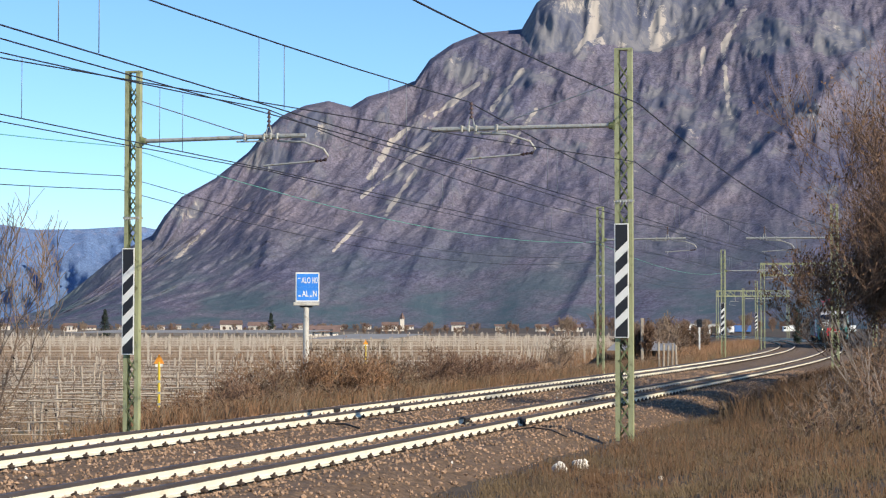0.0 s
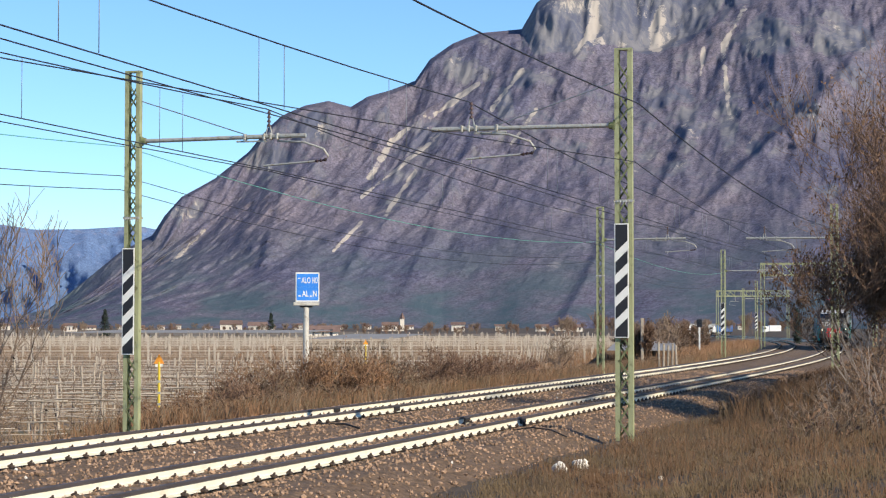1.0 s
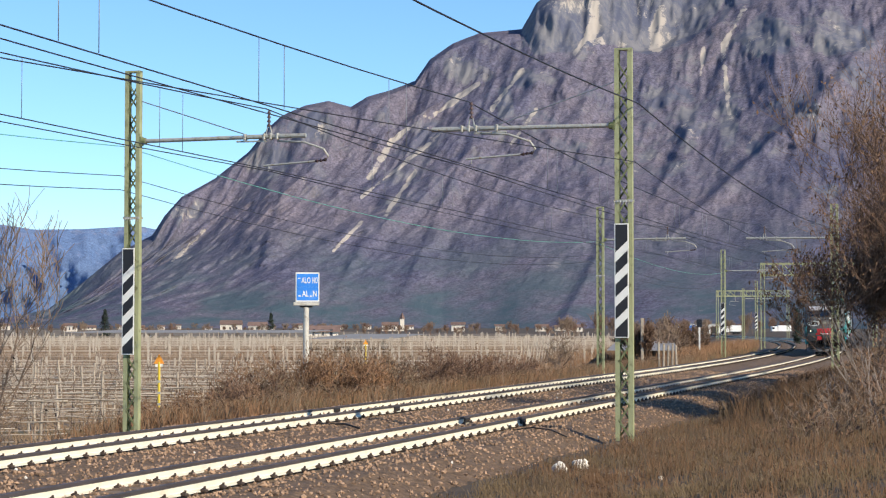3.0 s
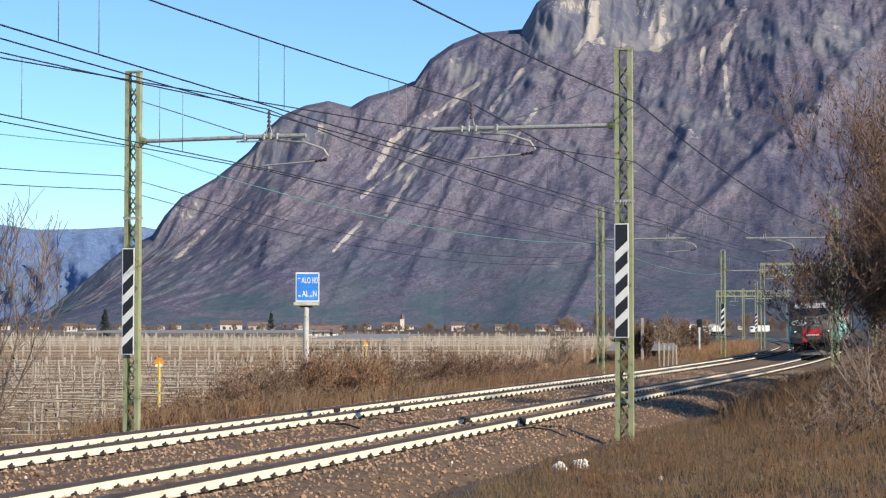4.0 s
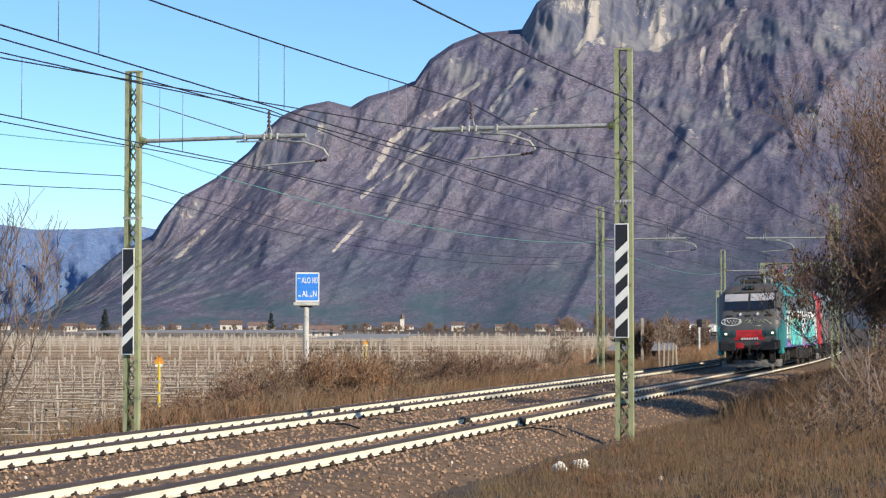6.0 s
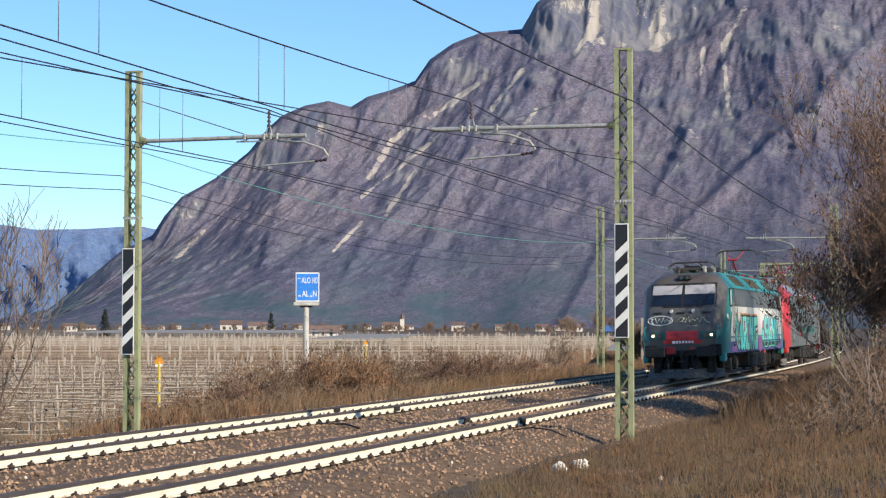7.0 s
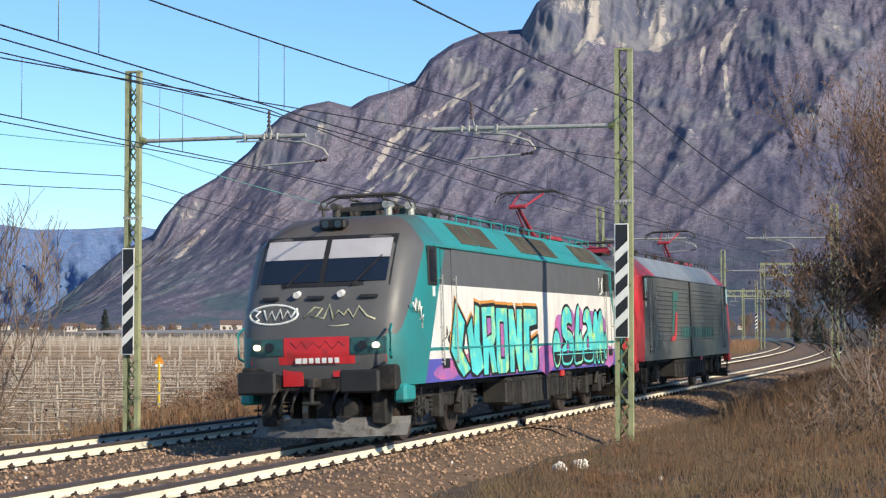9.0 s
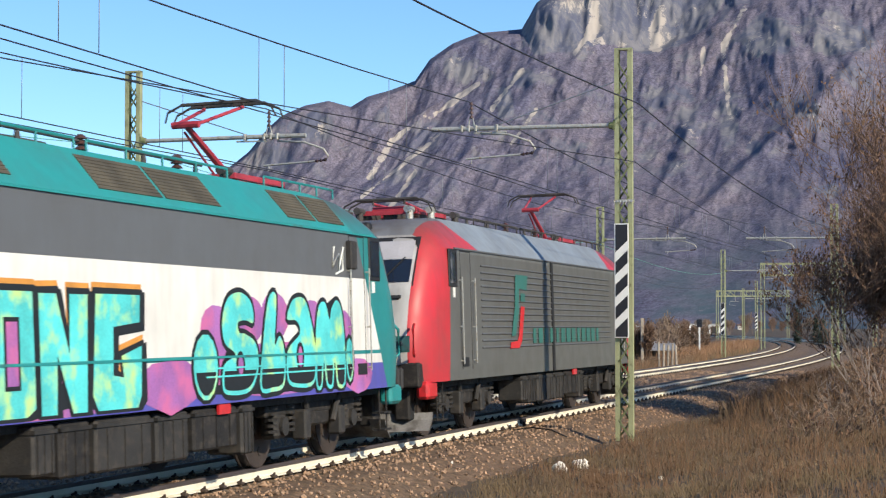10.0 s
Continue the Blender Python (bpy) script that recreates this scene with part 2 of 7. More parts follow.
def build_ballast():
    prof = [(-3.5, -0.62), (-1.95, -0.17), (-1.3, -0.14), (-0.9, -0.19), (0.9, -0.19), (1.3, -0.18), (2.2, -0.24),
            (FAR - 1.3, -0.16), (FAR - 0.9, -0.19), (FAR + 0.9, -0.19), (FAR + 1.3, -0.15), (FAR + 1.9, -0.18), (FAR + 3.6, -0.75), (FAR + 3.4, -1.0), (-3.3, -1.0)]
    fine_prof = []
    for i in range(12):
        a, b = prof[i], prof[i + 1]
        k = max(1, int((b[0] - a[0]) / 0.22))
        fine_prof += [(a[0] + (b[0] - a[0]) * j / k, a[1] + (b[1] - a[1]) * j / k) for j in range(k)]
    fine_prof.append(prof[12])
    ss = list(np.concatenate([np.arange(-42, 70, 0.3), np.arange(70, 425, 4.0)]))
    vs, fs = [], []
    k = len(fine_prof)
    for s in ss:
        for a, b in fine_prof:
            p = line(s, a, b)
            p.z += 0.035 * noise.noise(Vector((p.x * 3, p.y * 3, 1))) + 0.02 * noise.noise(Vector((p.x * 9, p.y * 9, 5)))
            vs.append(p)
    for i in range(len(ss) - 1):
        for j in range(k - 1):
            fs.append((i * k + j, (i + 1) * k + j, (i + 1) * k + j + 1, i * k + j + 1))
    tagged(piece("ballast_bed", vs, fs, M_BALLAST), "reddish brown crushed-stone ballast under the tracks", "ballast", kind="structure")
    # loose stones
    rnd = random.Random(4)
    vs, fs = [], []
    base = [Vector(v) for v in ((1, 0, 0), (-1, 0, 0), (0, 1, 0), (0, -1, 0), (0, 0, 1), (0, 0, -1))]
    tri = ((0, 2, 4), (2, 1, 4), (1, 3, 4), (3, 0, 4), (2, 0, 5), (1, 2, 5), (3, 1, 5), (0, 3, 5))

    def bed(n):
        for i in range(12):
            if prof[i][0] <= n <= prof[i + 1][0]:
                u = (n - prof[i][0]) / (prof[i + 1][0] - prof[i][0])
                return prof[i][1] + u * (prof[i + 1][1] - prof[i][1])
        return -0.6
    for _ in range(30000):
        s = -24 + 78 * rnd.random() ** 1.15
        n = rnd.uniform(-3.6, FAR + 3.2)
        r = rnd.uniform(0.018, 0.042) * (1.35 if rnd.random() < 0.08 else 1)
        c = line(s, n, bed(n) + r * 0.35)
        b = len(vs)
        e = Euler((rnd.random() * 6, rnd.random() * 6, rnd.random() * 6)).to_matrix()
        for q in base:
            vs.append(c + e @ (q * r * rnd.uniform(0.6, 1.25)))
        fs += [tuple(b + i for i in t) for t in tri]
    tagged(piece("ballast_stones", vs, fs, M_STONE), "loose crushed ballast stones on the track bed", "stones", kind="stuff")


build_ballast()


# ---- catenary masts ----
MAST_TOP = 7.58


def mast_body(parent, height, base, width=0.36):
    """Two channels laced with zigzag bars; local x along the track, y across it."""
    for sg in (-1, 1):
        o, i = width / 2, width / 2 - 0.095
        prof = [(-0.07, i), (-0.07, o), (0.07, o), (0.07, i), (0.059, i), (0.059, o - 0.012), (-0.059, o - 0.012), (-0.059, i)]
        if sg < 0:
            prof = [(x, -y) for x, y in prof[::-1]]
        vs = [(x, y, z) for z in (base, height) for x, y in prof]
        fs = [(k, (k + 1) % 8, 8 + (k + 1) % 8, 8 + k) for k in range(8)]
        fs += [(0, 1, 6, 7)[::-1], (1, 2, 5, 6)[::-1], (2, 3, 4, 5)[::-1], (8, 9, 14, 15), (9, 10, 13, 14), (10, 11, 12, 13)]
        piece("channel_post", vs, fs, M_MAST, parent)
    bm = bmesh.new()
    z, k = base + 0.1, 0
    st = 0.30
    w = width / 2 - 0.08
    while z < height - st - 0.05:
        for e in (-1, 1):
            sgn = 1 if (k + (e > 0)) % 2 else -1
            m = Matrix.Translation((e * 0.064, 0, z + st / 2)) @ Matrix.Rotation(sgn * math.atan2(2 * w, st), 4, "X")
            box(bm, 0, 0, 0, 0.012, 0.035, math.hypot(2 * w, st) + 0.05, m)
        z += st
        k += 1
    tagged(part("lacing", bm, M_MAST_DARK, parent, "zigzag lacing bars"), kind="stuff")
    bm = bmesh.new()
    box(bm, 0, 0, height - 0.02, 0.15, width, 0.04)
    part("cap_plate", bm, M_MAST, parent)
    bm = bmesh.new()
    box(bm, 0, 0, base - 0.28, 0.55, 0.75, 0.5, bevel=0.03)
    part("footing", bm, M_SLEEPER, parent, "concrete footing")


def insulator(name, a, b, r, parent, sheds=4):
    a, b = Vector(a), Vector(b)
    bm = bmesh.new()
    rod(bm, a, b, r * 0.4, 8)
    for i in range(sheds):
        c = a.lerp(b, (i + 0.5) / sheds)
        d = (b - a).normalized() * (b - a).length / sheds * 0.3
        rod(bm, c - d, c + d, r, 10, r * 0.55)
    return part(name, bm, M_INSUL, parent, "ribbed dark insulator")


def cantilever(parent, sg, reach=4.05, z=6.04, wire_at=3.2, messenger=6.62, contact=5.31, tie_top=6.9, back=1):
    """Horizontal arm with tie, post insulator and steady arm. sg: which way across."""
    y0 = sg * 0.2
    bm = bmesh.new()
    rod(bm, (0, y0, z - 0.02), (0, sg * (wire_at - 0.1), z), 0.045, 10)
    rod(bm, (0, sg * (wire_at - 0.5), z), (0, sg * reach, z), 0.05, 10)
    part("arm", bm, M_GALV, parent, "tubular cantilever arm")
    bm = bmesh.new()
    rod(bm, (0, y0, z - 0.02), (0, y0 + sg * 0.10, z - 0.02), 0.075, 8)
    box(bm, 0, sg * 0.19, z - 0.02, 0.14, 0.05, 0.2)
    part("arm_bracket", bm, M_MAST_DARK, parent)
    bm = bmesh.new()
    rod(bm, (0, y0, tie_top), (0, sg * (wire_at - 0.55), z + 0.06), 0.012, 6)
    part("tie_rod", bm, M_WIRE_PALE, parent)
    bm = bmesh.new()
    for o in (-0.55, -0.1, 0.05, 0.2):
        box(bm, 0, sg * (wire_at + o), z, 0.12, 0.05, 0.14, bevel=0.01)
    for e in (-1, 1):
        rod(bm, (0, sg * (wire_at + e * 0.07), z + 0.03), (0, sg * (wire_at + e * 0.03), z + 0.22), 0.014, 6)
    rod(bm, (0, sg * (wire_at - 0.75), z - 0.09), (0, sg * (wire_at - 0.05), z - 0.10), 0.02, 6)
    part("fittings", bm, M_GALV, parent)
    insulator("post_insulator", (0, sg * wire_at, z + 0.2), (0, sg * wire_at, messenger - 0.02), 0.05, parent)
    pts = [(0, sg * (wire_at - back * a), z - b) for a, b in ((0.2, 0.10), (0.8, 0.14), (1.25, 0.30), (1.36, 0.45), (1.30, 0.54))]
    tube("drop_bracket", pts, 0.024, M_GALV, parent, 7)
    insulator("steady_insulator", (0, sg * (wire_at - back * 1.32), z - 0.53), (0, sg * (wire_at - back * 1.05), z - 0.56), 0.045, parent, 3)
    bm = bmesh.new()
    rod(bm, (0, sg * (wire_at - back * 1.05), z - 0.56), (0, sg * (wire_at + back * 0.12), contact + 0.10), 0.022, 7)
    rod(bm, (0, sg * wire_at, contact + 0.10), (0, sg * wire_at, contact), 0.012, 6)
    part("steady_arm", bm, M_GALV, parent)


def stripe_board(parent, y, z0, z1, x, w=0.29):
    """White-edged black board with slanting white stripes; stands on the mast's front."""
    h = z1 - z0
    bm = bmesh.new()
    box(bm, x, y, (z0 + z1) / 2, 0.02, w, h, bevel=0.004)
    board = part("warning_board", bm, M_WHITE, parent, "black and white slanting-stripe board")
    e = 0.022
    iw, ih = w - 2 * e, h - 2 * e
    # slanted black fields between white stripes; up to the camera's right is towards -y
    rise = iw * 0.95
    pitch = ih / 5.0
    for k in range(5):
        if k == 0:
            lo_l, lo_r = 0.0, 0.0
        else:
            lo_l = k * pitch - rise * 0.45
            lo_r = lo_l + rise
        hi_l = ih if k == 4 else (k + 1) * pitch - rise * 0.45 - pitch * 0.44
        hi_r = ih if k == 4 else hi_l + rise
        yl, yr = y + iw / 2, y - iw / 2
        zz = z0 + e
        vs = [(x - 0.014, yl, zz + lo_l), (x - 0.014, yr, zz + lo_r), (x - 0.014, yr, zz + hi_r), (x - 0.014, yl, zz + hi_l)]
        vs += [(x - 0.009, b, c) for a, b, c in vs]
        piece("black_field", vs, [(0, 1, 2, 3), (7, 6, 5, 4), (0, 4, 5, 1), (1, 5, 6, 2), (2, 6, 7, 3), (3, 7, 4, 0)], M_BLACK, board)
    for zz in (z0 + 0.3, z1 - 0.3):
        boxed("board_bracket", (x + 0.05, y, zz, 0.1, 0.2, 0.05), M_GALV, board)


def spike_collar(parent, z, width=0.36):
    bm = bmesh.new()
    box(bm, -0.085, 0, z, 0.012, width + 0.04, 0.05)
    box(bm, 0.085, 0, z, 0.012, width + 0.04, 0.05)
    for i in range(7):
        y = -width / 2 + i * width / 6
        rod(bm, (-0.09, y, z), (-0.16, y, z - 0.08), 0.01, 4, 0.002)
    part("spike_collar", bm, M_GALV, parent)


def build_mast(s, n, sg, base, arm=True, board=None, label="", collar=None, **kw):
    m = thing("catenary_mast", on_line(s, n, 0), label or "green lattice steel catenary mast with a tubular arm", "catenary mast", "catenary masts")
    mast_body(m, MAST_TOP, base)
    if arm:
        cantilever(m, sg, back=sg, **kw)
    if board:
        stripe_board(m, board[2], board[0], board[1], -0.13)
    if collar:
        spike_collar(m, collar)
    return m


N_RIGHT, N_LEFT = -3.3, 7.72
mast_r = build_mast(1.74, N_RIGHT, 1, -0.35, board=(1.72, 4.02, 0.03), collar=4.48, label="green lattice catenary mast with striped warning board beside the near track")
mast_l = build_mast(2.06, N_LEFT, -1, -0.9, board=(1.33, 3.66, 0.04), collar=4.33, label="green lattice catenary mast with striped warning board beside the far track")
mast_l2 = build_mast(51.8, 7.5, -1, -0.9, collar=4.33)
mast_r2 = build_mast(52.6, N_RIGHT, 1, -0.5)
mast_l3 = build_mast(104.2, 7.5, -1, -0.9, board=(1.33, 3.66, 0.04))


def portal(s, n0, n1, top, deep, label):
    """Lattice beam across the tracks on two lattice legs."""
    t = thing("catenary_portal", on_line(s, n0, 0), label, "catenary portal", "catenary portals")
    w = n0 - n1
    for y in (0, -w):
        for e in (-0.18, 0.18):
            boxed("leg", (0, y + e, (top - 0.9) / 2, 0.14, 0.09, top + 0.9), M_MAST, t)
        bm = bmesh.new()
        for i in range(16):
            z = -0.4 + i * 0.5
            rod(bm, (0, y - 0.15 * (1 if i % 2 else -1), z), (0, y + 0.15 * (1 if i % 2 else -1), z + 0.5), 0.02, 4)
        tagged(part("leg_lacing", bm, M_MAST_DARK, t), kind="stuff")
    for z in (top, top - deep):
        boxed("beam_chord", (0, -w / 2, z, 0.16, w + 0.5, 0.19), M_MAST, t)
    bm = bmesh.new()
    k = int(w / 0.95)
    for i in range(k):
        a, b = -w * i / k, -w * (i + 1) / k
        rod(bm, (0, a, top), (0, b, top - deep) if i % 3 else (0, a, top - deep), 0.06, 4)
        rod(bm, (0, b, top), (0, b, top - deep), 0.06, 4)
    tagged(part("beam_lacing", bm, M_MAST, t), kind="stuff")
    for y in (-3.1, -7.6):
        bm = bmesh.new()
        rod(bm, (0, y, top - deep), (0, y, 6.3), 0.04, 6)
        rod(bm, (0, y - 0.6, 6.2), (0, y + 0.9, 6.2), 0.035, 6)
        rod(bm, (0, y + 0.9, 6.2), (0, y + 1.0, 5.6), 0.02, 5)
        rod(bm, (0, y + 1.0, 5.6), (0, y - 0.1, 5.42), 0.02, 5)
        part("hanger", bm, M_GALV, t)
    return t


portal(155.0, 6.8, -4.1, 8.15, 1.15, "green lattice portal spanning both tracks")
portal(295.0, 8.5, -3.6, 8.0, 0.9, "far green lattice portal spanning the tracks")
mast_l4 = build_mast(203.0, 7.5, -1, -0.9, board=(1.33, 3.66, 0.04))
mast_l5 = build_mast(250.0, 7.5, -1, -0.9)
mast_r5 = build_mast(205.0, N_RIGHT, 1, -0.5)
# ---- wires ----
def span(s0, s1, n0, n1, z0, z1, sag, k=14):
    out = []
    for i in range(k + 1):
        u = i / k
        p = line(s0 + (s1 - s0) * u, n0 + (n1 - n0) * u, z0 + (z1 - z0) * u - sag * 4 * u * (1 - u))
        out.append(p)
    return out


def wire(name, stations, r, material, label, sag):
    """stations: rows of s, n, z."""
    pts = []
    for a, b in zip(stations[:-1], stations[1:]):
        q = span(a[0], b[0], a[1], b[1], a[2], b[2], sag)
        pts += q if not pts else q[1:]
    w = tube(name, pts, r, material, None, 5)
    return tagged(w, label, "overhead wire", "overhead wires", "structure")


SUP = [-48.0, 1.9, 52.2, 104.2, 155.0, 204.0, 250.0, 295.0]
for n0, st in ((0.0, 1), (FAR + 0.1, -1)):
    wire("messenger_wire", [(s, n0, 6.62) for s in SUP], 0.013, M_WIRE, "dark messenger wire above the track", 0.5)
    wire("contact_wire", [(s, n0 + (0.08 if i % 2 else -0.15) * st, 5.31) for i, s in enumerate(SUP)], 0.011, M_WIRE, "dark contact wire above the track", 0.03)
    wire("contact_wire", [(s, n0 + 0.06 + (0.08 if i % 2 else -0.15) * st, 5.29) for i, s in enumerate(SUP)], 0.010, M_WIRE, "dark contact wire above the track", 0.15)
    # droppers in pairs, every 6.25 m
    for k in range(-3, 34):
        for s in (-3.46 + 6.25 * k, -2.42 + 6.25 * k):
            a = max(q for q in SUP if q <= s)
            b = min(q for q in SUP if q > s)
            if min(s - a, b - s) < 2.5:
                continue
            u = (s - a) / (b - a)
            zt = 6.62 - 0.5 * 4 * u * (1 - u)
            d = tube("dropper_wire", [line(s, n0, 5.3), line(s, n0, zt)], 0.006, M_WIRE_PALE, None, 4)
            tagged(d, "thin vertical dropper between the overhead wires", "dropper wire", "droppers", "structure")
wire("feeder_wire", [(-48, N_RIGHT - 0.3, 6.5), (1.74, N_RIGHT - 0.3, 6.45), (52.6, N_RIGHT - 0.3, 6.4), (104, N_RIGHT - 0.3, 6.4)], 0.014, M_WIRE, "dark feeder wire along the masts", 0.53)
wire("return_wire", [(-48, N_LEFT + 0.3, 5.3), (2.06, N_LEFT + 0.3, 5.27), (51.8, N_LEFT + 0.3, 5.3), (104.2, N_LEFT + 0.3, 5.3)], 0.009, M_WIRE, "thin return wire along the masts", 0.7)
wire("return_wire", [(-48, N_LEFT + 0.3, 5.0), (2.06, N_LEFT + 0.3, 4.96), (51.8, N_LEFT + 0.3, 5.0), (104.2, N_LEFT + 0.3, 5.0)], 0.009, M_WIRE, "thin return wire along the masts", 0.7)
wire("earth_wire", [(-48, N_LEFT + 0.25, 5.9), (2.06, N_LEFT + 0.25, 5.92), (51.8, N_LEFT, 5.93), (104.2, 7.5, 5.9)], 0.010, M_WIRE_GREEN, "thin green earth wire", 0.66)
wire("return_wire", [(1.74, N_RIGHT - 0.22, 5.27), (52.6, N_RIGHT - 0.22, 5.27)], 0.008, M_WIRE, "thin return wire along the masts", 0.7)

for z0 in (5.27,):
    wire("return_wire", [(-48, 7.7, z0 + 0.1), (1.74, N_RIGHT - 0.22, z0)], 0.009, M_WIRE, "thin return wire crossing over the tracks", 0.25)


# ---- mountains ----
def mountain_mat(name, woods, woods2, rock, ever, rock_dark, scree, crag_amount):
    m = bpy.data.materials.new(name)
    m.use_nodes = True
    nt = m.node_tree
    L = nt.links.new
    b = nt.nodes["Principled BSDF"]
    b.inputs["Roughness"].default_value = 1.0
    b.inputs["Specular IOR Level"].default_value = 0.0
    tc = nt.nodes.new("ShaderNodeTexCoord")

    def nz(scale, detail=8, rough=0.6, stretch=(1, 1, 1)):
        mp = nt.nodes.new("ShaderNodeMapping")
        mp.inputs["Scale"].default_value = stretch
        L(tc.outputs["Object"], mp.inputs["Vector"])
        n = nt.nodes.new("ShaderNodeTexNoise")
        n.inputs["Scale"].default_value = scale
        n.inputs["Detail"].default_value = detail
        n.inputs["Roughness"].default_value = rough
        L(mp.outputs[0], n.inputs["Vector"])
        return n.outputs[0]

    def ramp(src, p0, p1, c0=(0, 0, 0, 1), c1=(1, 1, 1, 1)):
        r = nt.nodes.new("ShaderNodeValToRGB")
        r.color_ramp.elements[0].position, r.color_ramp.elements[1].position = p0, p1
        r.color_ramp.elements[0].color, r.color_ramp.elements[1].color = c0, c1
        L(src, r.inputs[0])
        return r.outputs[0]

    def mix(f, a, c, mode="MIX"):
        x = nt.nodes.new("ShaderNodeMixRGB")
        x.blend_type = mode
        for i, v in ((0, f), (1, a), (2, c)):
            if hasattr(v, "links"):
                L(v, x.inputs[i])
            elif i == 0:
                x.inputs[0].default_value = v
            else:
                x.inputs[i].default_value = (*v, 1)
        return x.outputs[0]
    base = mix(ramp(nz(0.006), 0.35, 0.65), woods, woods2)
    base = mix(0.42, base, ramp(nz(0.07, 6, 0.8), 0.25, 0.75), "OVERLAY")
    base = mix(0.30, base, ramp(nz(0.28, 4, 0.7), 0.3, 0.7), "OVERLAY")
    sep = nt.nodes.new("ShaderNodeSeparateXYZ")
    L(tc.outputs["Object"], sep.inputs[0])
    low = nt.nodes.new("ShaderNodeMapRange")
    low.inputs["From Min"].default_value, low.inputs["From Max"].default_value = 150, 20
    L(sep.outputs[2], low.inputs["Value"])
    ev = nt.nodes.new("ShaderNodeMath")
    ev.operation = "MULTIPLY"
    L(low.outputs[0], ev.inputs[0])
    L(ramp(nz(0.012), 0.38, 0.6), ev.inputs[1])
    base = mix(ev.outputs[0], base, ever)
    def attr(key):
        n = nt.nodes.new("ShaderNodeAttribute")
        n.attribute_name = key
        return n.outputs["Fac"]

    def calc(kind, a, c):
        n = nt.nodes.new("ShaderNodeMath")
        n.operation = kind
        for k, v in enumerate((a, c)):
            if hasattr(v, "links"):
                L(v, n.inputs[k])
            else:
                n.inputs[k].default_value = v
        return n.outputs[0]
    # rock shows on the bare faces and in scattered small crags above the foot
    up = nt.nodes.new("ShaderNodeMapRange")
    up.inputs["From Min"].default_value, up.inputs["From Max"].default_value = 80, 300
    L(sep.outputs[2], up.inputs["Value"])
    crags = calc("MULTIPLY", ramp(nz(0.012, 9, 0.74, (1.1, 1.1, 0.7)), 0.535, 0.575), up.outputs[0])
    crags = calc("MULTIPLY", crags, crag_amount)
    seen = calc("ADD", calc("MULTIPLY", attr("bare"), 0.95), calc("MULTIPLY", calc("SUBTRACT", nz(0.02, 9, 0.7, (1.2, 1.2, 0.6)), 0.5), 2.2))
    faces = ramp(seen, 0.34, 0.52)
    rc = mix(ramp(nz(0.014, 9, 0.72, (1.4, 1.4, 0.45)), 0.44, 0.56), rock_dark, rock)
    rc = mix(ramp(nz(0.021, 9, 0.74, (1.2, 1.2, 0.5)), 0.585, 0.64), rc, scree)
    small = calc("MULTIPLY", ramp(nz(0.034, 7, 0.72, (1.2, 1.2, 0.6)), 0.575, 0.63), up.outputs[0])
    base = mix(calc("MULTIPLY", small, 0.4), base, rock)
    base = mix(calc("MAXIMUM", crags, faces), base, rc)
    runs = ramp(calc("ADD", attr("scree"), calc("MULTIPLY", calc("SUBTRACT", nz(0.022, 8, 0.75), 0.5), 3.4)), 0.70, 0.92)
    base = mix(runs, base, scree)
    L(base, b.inputs["Base Color"])
    bp = nt.nodes.new("ShaderNodeBump")
    bp.inputs["Strength"].default_value = 0.42
    bp.inputs["Distance"].default_value = 14.0
    L(nz(0.022, 10, 0.72, (1, 1, 0.45)), bp.inputs["Height"])
    L(bp.outputs[0], b.inputs["Normal"])
    return m


# woods and rock lean blue-violet: haze over the slope is mixed into them
M_MOUNT = mountain_mat("hazy_wooded_rock", (0.118, 0.116, 0.170), (0.168, 0.150, 0.184), (0.205, 0.203, 0.222), (0.078, 0.116, 0.142), (0.112, 0.122, 0.172), (0.41, 0.37, 0.335), 0.8)
# the far ridge's blue is distance haze, put into its base colours
M_MOUNT_FAR = mountain_mat("hazy_far_rock", (0.125, 0.195, 0.35), (0.15, 0.22, 0.37), (0.36, 0.34, 0.42), (0.11, 0.17, 0.28), (0.2, 0.24, 0.34), (0.3, 0.3, 0.34), 0.4)


def ridged(p, octs=5, lac=2.1, gain=0.5):
    a, v, f = 1.0, 0.0, 1.0
    for i in range(octs):
        q = 1 - abs(noise.noise(p * f + Vector((i * 7.1, 0, 0))))
        v += a * q * q
        a *= gain
        f *= lac
    return v


def interp(tab, x):
    return float(np.interp(x, [a for a, b in tab], [b for a, b in tab]))


SPURS = [  # bearing and steepness of the foot and head of a spur, its height in metres, its half width in degrees
    (8.3, 0.072, 11.2, 0.120, 34, 0.40), (6.9, 0.085, 8.9, 0.150, 14, 0.35), (3.7, 0.005, 4.9, 0.045, 20, 0.45),
    (-0.4, 0.050, 1.0, 0.105, 14, 0.3), (-2.6, 0.040, -0.6, 0.110, 10, 0.3), (-5.2, 0.050, -4.4, 0.098, 14, 0.3), (11.5, 0.120, 13.5, 0.165, 16, 0.45)]


